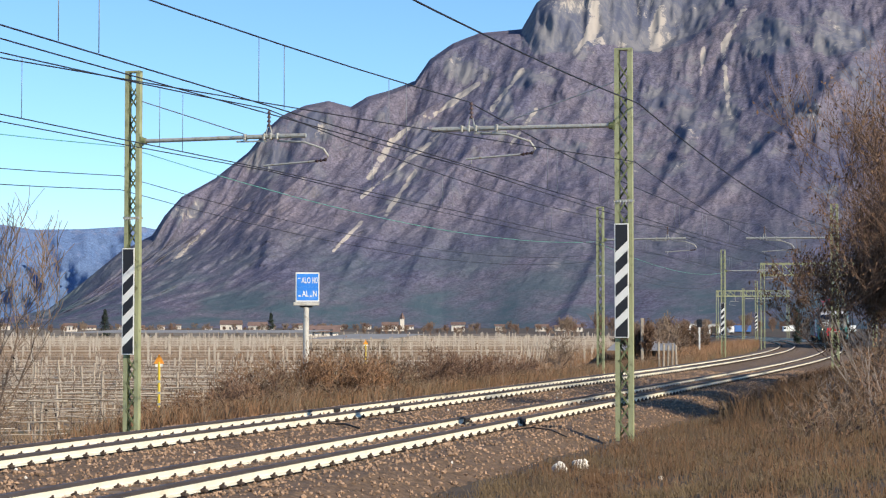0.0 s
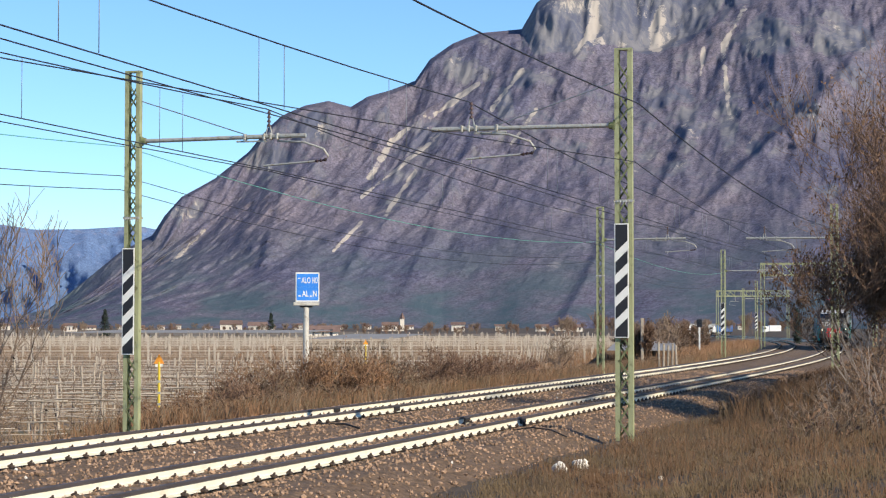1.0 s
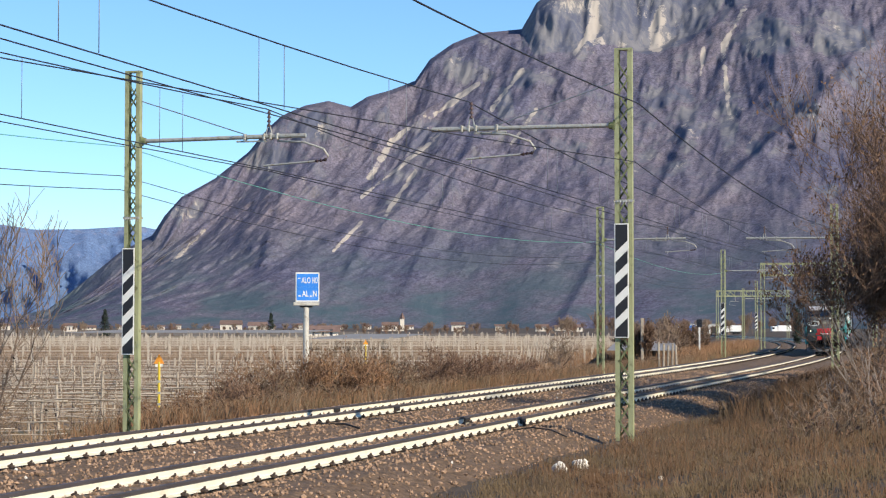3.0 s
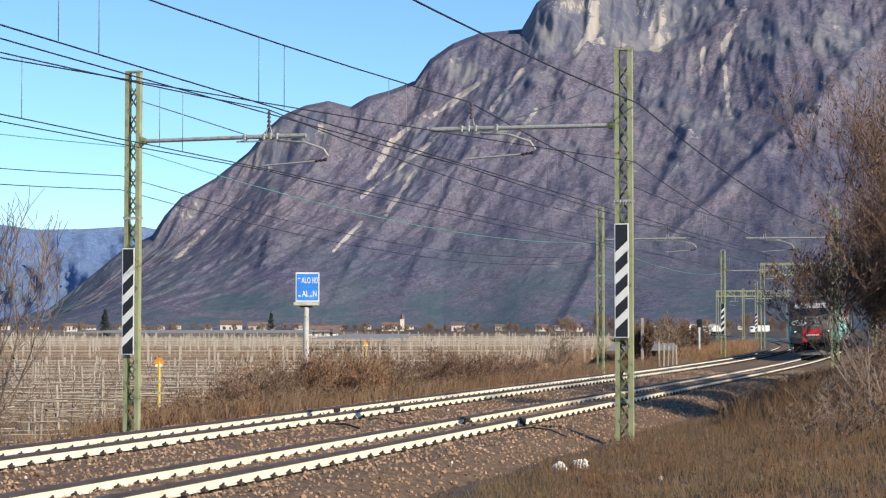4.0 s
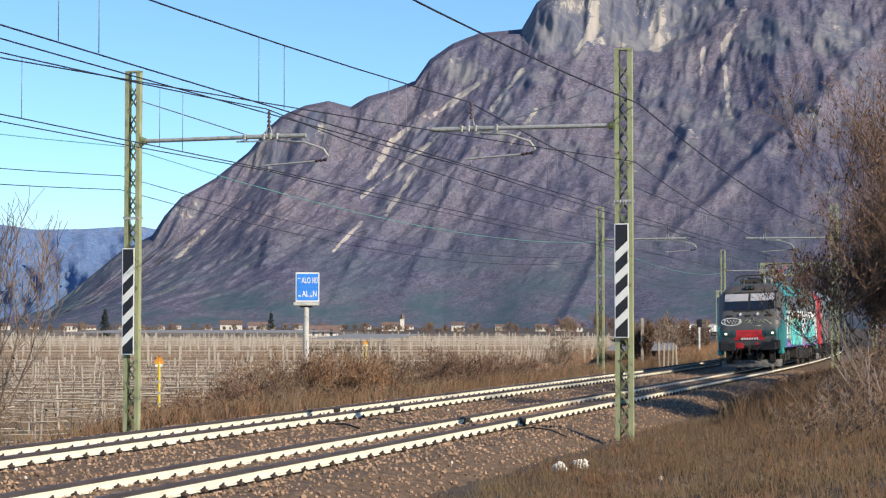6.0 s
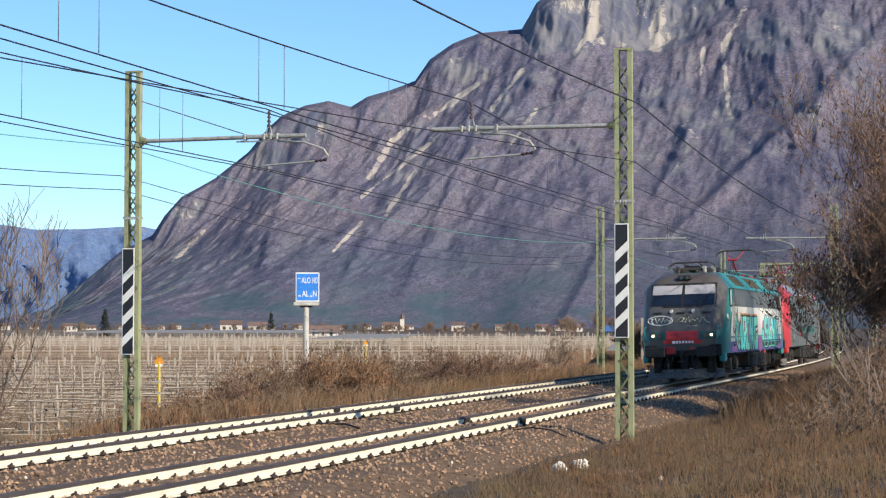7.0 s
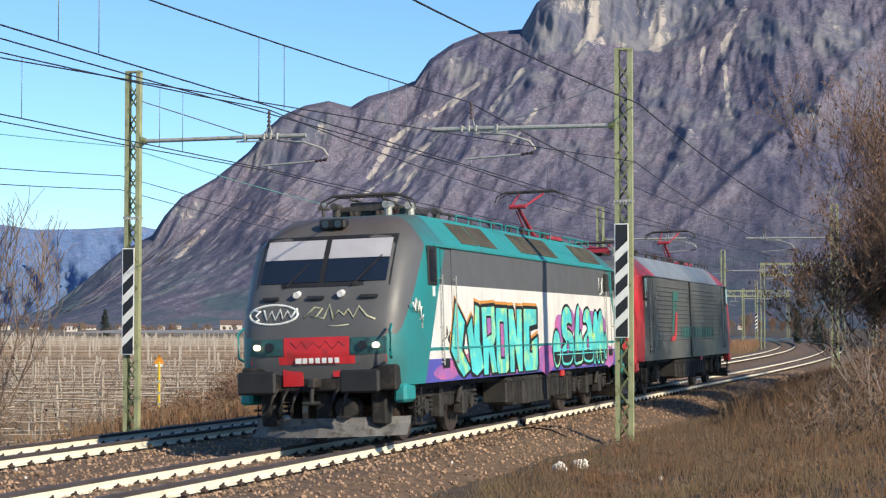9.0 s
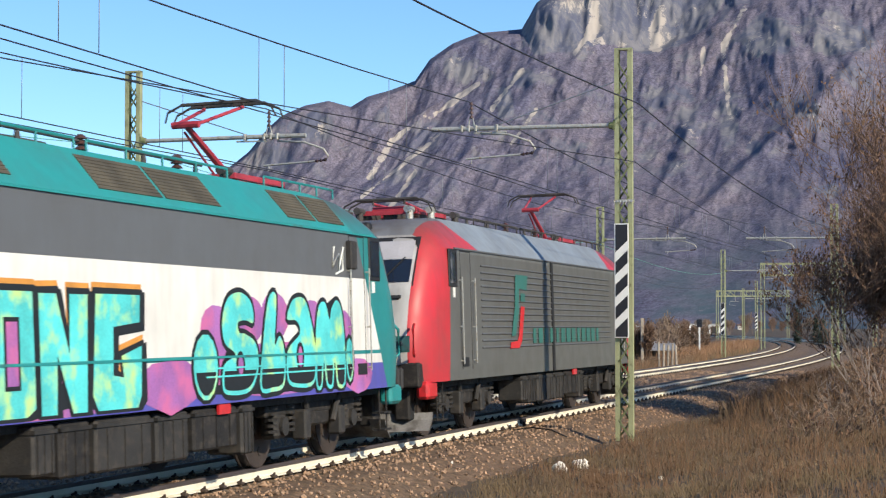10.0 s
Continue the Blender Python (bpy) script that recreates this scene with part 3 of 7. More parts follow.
# bare rock faces: bearing, height per mille, half width in degrees, half height per mille, bareness
FACES = [(-4.17, 105.9, 1.06, 10.2, 0.75), (-7.87, 59.8, 0.77, 7.2, 0.6), (-5.19, 87.9, 0.94, 12.0, 0.5), (1.9, 118.7, 0.27, 9.0, 1), (2.53, 132.0, 0.51, 6.6, 0.6),
         (0.62, 137.3, 1.2, 9.0, 0.55), (9.82, 151.8, 1.03, 11.4, 0.8), (12.05, 150.0, 0.86, 10.8, 0.9), (6.84, 119.4, 1.03, 13.5, 0.5), (6.5, 85.3, 0.86, 12.0, 0.5),
         (7.34, 107.4, 0.69, 17.9, 0.5), (10.97, 113.6, 0.41, 4.2, 0.8), (11.51, 71.8, 0.55, 4.2, 0.8), (9.37, 94.1, 0.34, 4.8, 0.8), (3.92, 95.8, 0.62, 6.6, 0.55),
         (-1.44, 73.8, 1.03, 12.0, 0.4), (3.44, 33.4, 0.38, 2.7, 0.6), (8.6, 111.5, 0.41, 20.9, 0.6), (3.01, 109.6, 1.03, 12.0, 0.4)]
# scree runs: bearing and height of the head and the foot, half width in degrees
RUNS = [(1.08, 129.8, -0.41, 111.5, 0.086), (-0.46, 113.6, -1.68, 97.4, 0.103), (-0.82, 83.4, -1.75, 60.1, 0.086), (-7.24, 50.7, -8.15, 34.6, 0.086), (-0.41, 97.8, -2.47, 69.3, 0.069),
        (-2.47, 55.9, -3.32, 40.9, 0.069), (7.9, 146.9, 7.8, 133.0, 0.069), (8.47, 146.7, 8.65, 112.6, 0.103), (9.14, 168.3, 8.5, 148.8, 0.12), (2.41, 136.5, 1.47, 115.7, 0.103),
        (4.38, 154.2, 4.0, 144.7, 0.086), (4.63, 172.0, 4.51, 154.1, 0.206), (-1.61, 97.7, -2.21, 79.8, 0.12), (6.67, 168.4, 6.42, 147.7, 0.24), (2.84, 115.6, 2.07, 97.7, 0.069)]
# foot of the great cliff: bearing, height per mille
CLIFF = [(2.47, 154.5), (2.76, 144.0), (3.87, 145.9), (4.72, 150.5), (5.57, 147.3), (6.25, 144.2), (7.09, 148.7), (7.93, 158.5), (8.52, 170.6), (9.27, 176.2)]


def bare_rock(a, e):
    """How bare the slope is at a bearing and a height: faces and the great cliff, and scree runs."""
    wob = 0.35 * noise.noise(Vector((a * 1.3, e * 0.06, 4))) + 0.2 * noise.noise(Vector((a * 4, e * 0.2, 8)))
    face = 0.0
    for a0, e0, ra, re, amt in FACES:
        d = math.hypot((a - a0) / ra, (e - e0) / re)
        if d < 1.6:
            face = max(face, amt * (1 - smooth(0.35, 1.45, d + wob)))
    if 2.4 < a < 9.2:
        face = max(face, 0.95 * smooth(-2.0, 2.5, e - interp(CLIFF, a) + 5 * wob))
    run = 0.0
    for a0, e0, a1, e1, w in RUNS:
        u = ((a - a0) * (a1 - a0) + (e - e0) * (e1 - e0) / 306) / ((a1 - a0) ** 2 + (e1 - e0) ** 2 / 306)
        if -0.1 < u < 1.1:
            u = min(1, max(0, u))
            d = math.hypot(a - a0 - (a1 - a0) * u, (e - e0 - (e1 - e0) * u) / 17.5) / w
            run = max(run, 1 - smooth(0.3, 1.5, d + 1.3 * wob))
    return face, run


def build_mountain():
    # skyline: bearing in degrees, height of the ridge in metres per kilometre
    ridge = [(-13.4, 2), (-11.8, 8), (-10.8, 22), (-9.7, 38), (-8.75, 47), (-8.4, 57), (-7.9, 67), (-6.9, 77), (-5.9, 91), (-5.3, 104), (-4.9, 110.5),
             (-4.2, 116), (-3.5, 118.7), (-2.8, 115.5), (-2.3, 121), (-1.6, 124.5), (-0.85, 129.5), (-0.4, 141), (0.3, 149.5), (1.1, 155), (2.4, 157),
             (2.6, 163), (2.85, 171), (3.6, 180), (6, 183), (10, 187), (16, 192)]
    bench = [(-13.4, 1.5), (-11.8, 6), (-10.8, 16), (-9.7, 28), (-8.4, 42), (-6.9, 58), (-5.3, 80), (-3.5, 92), (-1.6, 104), (0.3, 124), (2.4, 137), (4, 142), (6.5, 147), (8.7, 163), (10, 171), (16, 178)]
    cols, rows = 640, 320
    vs, fs = [], []
    bare, scree = [], []
    for i in range(cols + 1):
        a = -13.4 + 29.4 * i / cols
        ar = radians(a)
        r0 = 2150 + 8 * math.sin(a * 1.7) - 25 * max(0, a)
        r1 = 3150 + 22 * a + 14 * math.sin(a * 0.9 + 1)
        er = interp(ridge, a) / 1000 + 0.0016
        kb = min(0.97, interp(bench, a) / 1000 / er)
        for j in range(rows + 1):
            t = j / rows
            r = r0 + (r1 - r0) * t
            if t < 0.70:
                u = t / 0.70
                k = kb * (0.75 * u + 0.25 * u * u)
            elif t < 0.80:
                k = kb + (0.985 - kb) * smooth(0.70, 0.80, t)
            else:
                k = 0.985 + 0.015 * (t - 0.8) / 0.2
            e = er * k
            x, y = r * math.sin(ar), r * math.cos(ar)
            env = min(1, t * 4) * (1 - 0.8 * smooth(0.76, 0.82, t))
            # relief: wide spurs, gullies that run down to the side, small crags
            px, ps = x / 330.0, t * 1050 / 330.0
            q = Vector((px * 0.8 - ps * 0.6, (px * 0.6 + ps * 0.8) * 0.55, 0.3))
            g = ridged(q * 1.4, 6, 2.15, 0.45) - 1.15
            big = noise.noise(Vector((px * 0.55, ps * 0.4, 9)))
            crag = (noise.noise(Vector((px * 9, ps * 6, 2))) + 0.6 * noise.noise(Vector((px * 19, ps * 13, 5)))) * smooth(0.05, 0.3, t)
            rough = 0.45 + 0.55 * smooth(0.15, 0.6, t)
            ribs = ridged(Vector((px * 4.2 - ps * 1.6, ps * 1.1 + px * 0.8, 6)), 4, 2.2, 0.55) - 1.1
            d = env * (56 * g * rough + 42 * big + 6.0 * crag + 17 * ribs * rough)
            for a0, e0, a1, e1, amp, wd in SPURS:
                f = (e - e0) / (e1 - e0)
                if -0.6 < f < 1.4:
                    off = a - (a0 + (a1 - a0) * f)
                    if abs(off) < 3 * wd:
                        side = wd * (0.45 if off < 0 else 1.5)
                        d += amp * math.exp(-(off / side) ** 2) * min(1, max(0, (f + 0.6) * 2)) * min(1, max(0, (1.4 - f) * 2))
            face, run = bare_rock(a, e * 1000)
            bare.append(face)
            scree.append(run)
            d += face * env * (9 * crag + 6 * noise.noise(Vector((px * 5, ps * 1.5, 7))))
            rr = r - d
            vs.append((rr * math.sin(ar), rr * math.cos(ar), e * rr - 1.0 + env * 1.5 * crag))
    w = rows + 1
    for i in range(cols):
        for j in range(rows):
            fs.append((i * w + j, (i + 1) * w + j, (i + 1) * w + j + 1, i * w + j + 1))
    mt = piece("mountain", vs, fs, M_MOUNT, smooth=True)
    for key, vals in (("bare", bare), ("scree", scree)):
        mt.data.attributes.new(key, "FLOAT", "POINT").data.foreach_set("value", vals)
    tagged(mt, "huge wooded mountain with pale rock faces and gullies", "mountain", kind="structure")


def build_far_ridge():
    ridge = [(-22, 60), (-14.2, 51), (-13.2, 53), (-12.2, 50.5), (-10.8, 51), (-9.2, 53), (-8.0, 49), (-6, 40)]
    vs, fs = [], []
    cols, rows = 170, 60
    for i in range(cols + 1):
        a = -22 + 16 * i / cols
        ar = radians(a)
        hr = interp(ridge, a) * 4.6
        for j in range(rows + 1):
            t = j / rows
            r = 3900 + 700 * t
            g = ridged(Vector((a * 0.8 + t, t * 1.6, 2)), 5) - 1
            h = hr * (0.5 * t + 0.5 * t * t) + hr * 0.05 * g * math.sin(math.pi * t)
            d = 130 * g * math.sin(math.pi * t)
            vs.append(((r - d) * math.sin(ar), (r - d) * math.cos(ar), h - 1))
    w = rows + 1
    for i in range(cols):
        for j in range(rows):
            fs.append((i * w + j, (i + 1) * w + j, (i + 1) * w + j + 1, i * w + j + 1))
    tagged(piece("distant_ridge", vs, fs, M_MOUNT_FAR, smooth=True), "far mountain ridge behind the valley, with blue haze in its colour", "mountain", kind="structure")


build_mountain()
build_far_ridge()
# ---- locomotives: x runs from the leading nose to the tail, y to the far side, z from the rails ----
LOCO_LEN = 19.55
BODY_L = 18.85


def livery(name, teal_cab, nose, red_low, side_bands, roof, stripe_slope, grime, ribs=False):
    """Body paint laid out by length and height, with grime."""
    m = bpy.data.materials.new(name)
    m.use_nodes = True
    nt = m.node_tree
    L = nt.links.new
    b = nt.nodes["Principled BSDF"]
    tc = nt.nodes.new("ShaderNodeTexCoord")
    sp = nt.nodes.new("ShaderNodeSeparateXYZ")
    L(tc.outputs["Object"], sp.inputs[0])

    def op(kind, a, c=None):
        n = nt.nodes.new("ShaderNodeMath")
        n.operation = kind
        for i, v in enumerate((a, c)):
            if v is None:
                continue
            if hasattr(v, "links"):
                L(v, n.inputs[i])
            else:
                n.inputs[i].default_value = v
        return n.outputs[0]

    def mix(f, a, c):
        x = nt.nodes.new("ShaderNodeMixRGB")
        L(f, x.inputs[0])
        for i, v in ((1, a), (2, c)):
            if hasattr(v, "links"):
                L(v, x.inputs[i])
            else:
                x.inputs[i].default_value = (*v, 1)
        return x.outputs[0]

    def noise_at(scale, detail=6, stretch=(1, 1, 1)):
        mp = nt.nodes.new("ShaderNodeMapping")
        mp.inputs["Scale"].default_value = stretch
        L(tc.outputs["Object"], mp.inputs[0])
        n = nt.nodes.new("ShaderNodeTexNoise")
        n.inputs["Scale"].default_value = scale
        n.inputs["Detail"].default_value = detail
        L(mp.outputs[0], n.inputs[0])
        return n.outputs[0]
    z = sp.outputs[2]
    end = op("MINIMUM", sp.outputs[0], op("SUBTRACT", BODY_L, sp.outputs[0]))
    col = side_bands[0][1]
    prev = None
    for z0, c in side_bands[1:]:
        prev = mix(op("GREATER_THAN", z, z0), col if prev is None else prev, c)
    col = prev
    col = mix(op("GREATER_THAN", z, 3.27), col, roof)
    # cab in its own colour up to a slanted edge
    a0, z0, sl = stripe_slope
    edge = op("ADD", op("MULTIPLY", op("SUBTRACT", z, z0), sl), a0)
    col = mix(op("LESS_THAN", end, edge), col, teal_cab)
    if ribs:
        e3 = op("SUBTRACT", 3.45, op("MULTIPLY", op("SUBTRACT", z, 3.27), 1.5))
        col = mix(op("MULTIPLY", op("LESS_THAN", end, e3), op("GREATER_THAN", z, 3.262)), col, teal_cab)
    if nose:
        e2 = op("ADD", op("MULTIPLY", op("SUBTRACT", z, 1.9), 0.77), 0.31)
        k = op("MULTIPLY", op("LESS_THAN", end, e2), op("GREATER_THAN", z, 1.80))
        col = mix(k, col, nose)
        k2 = op("MULTIPLY", op("LESS_THAN", op("ABSOLUTE", sp.outputs[1]), 1.16), op("LESS_THAN", end, 0.2))
        col = mix(k2, col, nose)
    if ribs:
        # pale front between the red corners, grey roof centre
        k3 = op("MULTIPLY", op("LESS_THAN", op("ABSOLUTE", sp.outputs[1]), 1.13), op("LESS_THAN", end, 1.0))
        col = mix(k3, col, (0.55, 0.55, 0.54))
        k4 = op("MULTIPLY", op("LESS_THAN", op("ABSOLUTE", sp.outputs[1]), 1.0), op("GREATER_THAN", z, 3.5))
        col = mix(k4, col, roof)
    # soot and rust blown back from the roof gear over the brow
    brow = nt.nodes.new("ShaderNodeMapRange")
    brow.inputs["From Min"].default_value, brow.inputs["From Max"].default_value = 3.2, 3.75
    L(z, brow.inputs["Value"])
    near_end = op("LESS_THAN", end, 2.6)
    soot = op("MULTIPLY", op("MULTIPLY", brow.outputs[0], near_end), op("MULTIPLY", noise_at(1.8, 8), 1.3))
    col = mix(soot, col, (0.085, 0.055, 0.035))
    # grime and streaks
    g = op("MULTIPLY", op("ADD", noise_at(1.4, 8), op("MULTIPLY", noise_at(6, 4, (1, 1, 0.12)), 0.6)), grime)
    r = nt.nodes.new("ShaderNodeValToRGB")
    r.color_ramp.elements[0].position, r.color_ramp.elements[1].position = 0.30, 0.75
    L(g, r.inputs[0])
    f = op("MULTIPLY", r.outputs[0], 0.55)
    col = mix(f, col, (0.075, 0.068, 0.058))
    endg = nt.nodes.new("ShaderNodeMapRange")
    endg.inputs["From Min"].default_value, endg.inputs["From Max"].default_value = 1.0, 0.0
    L(end, endg.inputs["Value"])
    fe = op("MULTIPLY", op("MULTIPLY", endg.outputs[0], noise_at(2.4, 8)), 0.6 if nose else 0.15)
    col = mix(fe, col, (0.05, 0.045, 0.04))
    L(col, b.inputs["Base Color"])
    b.inputs["Roughness"].default_value = 0.42
    rr = nt.nodes.new("ShaderNodeMapRange")
    rr.inputs["To Min"].default_value, rr.inputs["To Max"].default_value = 0.32, 0.65
    L(noise_at(2.0), rr.inputs["Value"])
    L(rr.outputs[0], b.inputs["Roughness"])
    bp = nt.nodes.new("ShaderNodeBump")
    bp.inputs["Strength"].default_value = 0.12
    bp.inputs["Distance"].default_value = 0.03
    L(noise_at(0.9, 3), bp.inputs["Height"])
    L(bp.outputs[0], b.inputs["Normal"])
    return m


M_LIV_A = livery("teal_white_grey_livery", (0.015, 0.23, 0.235), (0.112, 0.114, 0.116), None,
                 [(0, (0.09, 0.09, 0.42)), (1.36, (0.74, 0.72, 0.68)), (1.5, (0.015, 0.23, 0.235)), (1.555, (0.80, 0.78, 0.73)), (2.62, (0.115, 0.12, 0.128))],
                 (0.02, 0.27, 0.265), (1.41, 1.47, 0.58), 0.46)
M_LIV_B = livery("grey_red_livery", (0.62, 0.02, 0.035), None, None,
                 [(0, (0.115, 0.118, 0.112)), (1.2, (0.12, 0.123, 0.118)), (3.2, (0.16, 0.17, 0.17))],
                 (0.26, 0.30, 0.34), (1.36, 1.2, 0.10), 0.66, True)
M_TEAL = mat("teal_paint", (0.02, 0.25, 0.25), 0.45, 0, 0.1, 1.0, 0.05, dirt=(0.06, 0.1, 0.09), dirt_amount=0.2)
M_RED = mat("red_paint", (0.55, 0.025, 0.03), 0.4, 0, 0.12, 1.5, 0.05, dirt=(0.2, 0.03, 0.03), dirt_amount=0.2)
M_PINK = mat("pantograph_red", (0.38, 0.035, 0.05), 0.5, 0, 0.2, 3, 0.05)
M_UNDER = mat("underframe_grime", (0.0168, 0.0154, 0.0147), 0.8, 0.1, 0.4, 3, 0.3, dirt=(0.055, 0.046, 0.038), dirt_amount=0.35)
M_UNDER2 = mat("underframe_grey", (0.0252, 0.0238, 0.0224), 0.75, 0.0, 0.3, 3, 0.2, dirt=(0.055, 0.046, 0.038), dirt_amount=0.35)
M_PLOUGH = mat("scuffed_plough_grey", (0.13, 0.125, 0.12), 0.7, 0.1, 0.3, 3, 0.2, dirt=(0.05, 0.045, 0.04), dirt_amount=0.4)
M_WHEEL = mat("wheel_steel", (0.07, 0.055, 0.048), 0.6, 0.4, 0.3, 5, 0.1)
M_TREAD = mat("polished_tread", (0.35, 0.34, 0.33), 0.3, 0.9, 0.1, 5, 0.0)
M_GRILLE = mat("dusty_roof_grille", (0.084, 0.0735, 0.0525), 0.85, 0.1, 0.3, 2, 0.3, fine=120)
M_DARK = mat("roof_equipment", (0.06, 0.055, 0.052), 0.7, 0.2, 0.3, 5, 0.1)
M_RUBBER = mat("black_rubber", (0.015, 0.015, 0.016), 0.6, 0, 0.2, 5, 0.05)
M_BLIND = mat("sun_blind", (0.40, 0.39, 0.41), 0.8, 0, 0.08, 2, 0.0)
M_PLASTIC = mat("white_fitting", (0.75, 0.75, 0.72), 0.5, 0, 0.05, 3, 0.0)
M_SCRAWL = mat("white_spray_paint", (0.72, 0.74, 0.70), 0.7, 0, 0.1, 8, 0.0)
M_SCRAWL_Y = mat("pale_yellow_spray_paint", (0.50, 0.50, 0.33), 0.7, 0, 0.15, 8, 0.0)
M_OUTLINE = mat("black_spray_paint", (0.012, 0.014, 0.016), 0.6, 0, 0.2, 6, 0.0)
M_PURPLE = mat("purple_spray_paint", (0.34, 0.13, 0.38), 0.6, 0, 0.25, 1.2, 0.0, dirt=(0.55, 0.14, 0.33), dirt_amount=0.55)
M_ORANGE_SPRAY = mat("orange_spray_paint", (0.62, 0.27, 0.05), 0.6, 0, 0.2, 3, 0.0)
M_FS_GREEN = mat("logo_green", (0.035, 0.15, 0.13), 0.5, 0, 0.1, 2, 0.0)


def spray_mat():
    m = mat("turquoise_spray_paint", (0.09, 0.60, 0.60), 0.5, 0, 0.2, 1.6, 0.0, dirt=(0.50, 0.78, 0.28), dirt_amount=0.42)
    return m


M_SPRAY = spray_mat()


def glow(name, color, strength):
    m = bpy.data.materials.new(name)
    m.use_nodes = True
    b = m.node_tree.nodes["Principled BSDF"]
    b.inputs["Base Color"].default_value = (0.6, 0.58, 0.5, 1)
    b.inputs["Emission Color"].default_value = (*color, 1)
    b.inputs["Emission Strength"].default_value = strength
    return m


M_LAMPBOX = mat("teal_lamp_box", (0.025, 0.085, 0.085), 0.35, 0, 0.2, 4, 0.05, dirt=(0.03, 0.03, 0.03), dirt_amount=0.3)
M_LIT = glow("lit_headlamp", (1.0, 0.80, 0.48), 1.7)


def glass_mat():
    m = bpy.data.materials.new("dark_cab_glass")
    m.use_nodes = True
    b = m.node_tree.nodes["Principled BSDF"]
    b.inputs["Base Color"].default_value = (0.012, 0.018, 0.032, 1)
    b.inputs["Roughness"].default_value = 0.06
    b.inputs["Coat Weight"].default_value = 0.5
    return m


M_GLASS = glass_mat()
NOSE = [(0.97, 0.10), (1.3, 0.02), (1.54, 0.0), (1.9, 0.03), (2.3, 0.16), (2.62, 0.33), (2.95, 0.53), (3.27, 0.74), (3.42, 0.85), (3.62, 1.05), (3.78, 1.45), (3.87, 2.3)]
WIDE = [(0.97, 1.5), (3.27, 1.5), (3.34, 1.46), (3.87, 0.96)]
PLAN = [(0.0, 0.0), (0.01, 0.45), (0.03, 0.85), (0.07, 1.12), (0.14, 1.25), (0.28, 1.37), (0.5, 1.45), (0.85, 1.49), (1.4, 1.5)]


def nose_u(z):
    return interp(NOSE, z)


def loco_shell(t, material):
    zs = [a for a, b in NOSE]
    vs, fs = [], []
    ring = [(du, -hv, 0) for du, hv in PLAN]                          # near side, front, centre to corner
    ring += [(u, -1.5, 1) for u in (2.1, 4.5, 7.0, 9.4, 11.8, 14.3, 16.7)]
    ring += [(du, -hv, 2) for du, hv in PLAN[::-1]]
    ring += [(du, hv, 2) for du, hv in PLAN[1:]]
    ring += [(u, 1.5, 1) for u in (16.7, 14.3, 11.8, 9.4, 7.0, 4.5, 2.1)]
    ring += [(du, hv, 0) for du, hv in PLAN[:0:-1]]
    k = len(ring)
    for z in zs:
        w = interp(WIDE, z) / 1.5
        for du, hv, e in ring:
            nu = nose_u(z)
            u = du + nu if e == 0 else (BODY_L - nu - du if e == 2 else max(nu + 1.45, min(BODY_L - nu - 1.45, du)))
            vs.append((u, hv * w, z))
    for j in range(len(zs) - 1):
        for i in range(k):
            c = (i + 1) % k
            fs.append((j * k + i, j * k + c, (j + 1) * k + c, (j + 1) * k + i))
    fs.append(tuple((len(zs) - 1) * k + i for i in range(k)))
    fs.append(tuple(range(k))[::-1])
    ob = piece("body", vs, fs, material, t, smooth=True)
    ob.data.set_sharp_from_angle(angle=radians(28))
    return ob


def on_nose(v0, v1, z0, z1, out, thick, inset=0.0):
    """A slab that follows the raked nose between two widths and heights."""
    k = 6
    zz = [z0 + (z1 - z0) * i / k for i in range(k + 1)]
    vs, fs = [], []
    for d in (out, out - thick):
        for z in zz:
            for i in range(5):
                v = v0 + (v1 - v0) * i / 4
                u = nose_u(z) + float(np.interp(abs(v), [b for a, b in PLAN], [a for a, b in PLAN])) - d
                vs.append((u, v, z))
    n = 5 * (k + 1)
    for j in range(k):
        for i in range(4):
            a = j * 5 + i
            fs.append((a, a + 5, a + 6, a + 1))
            fs.append((n + a, n + a + 1, n + a + 6, n + a + 5))
    rim = [i for i in range(5)] + [5 * j + 4 for j in range(1, k + 1)] + [5 * k + i for i in (3, 2, 1, 0)] + [5 * j for j in range(k - 1, 0, -1)]
    for a, b in zip(rim, rim[1:] + rim[:1]):
        fs.append((a, b, n + b, n + a))
    return vs, fs


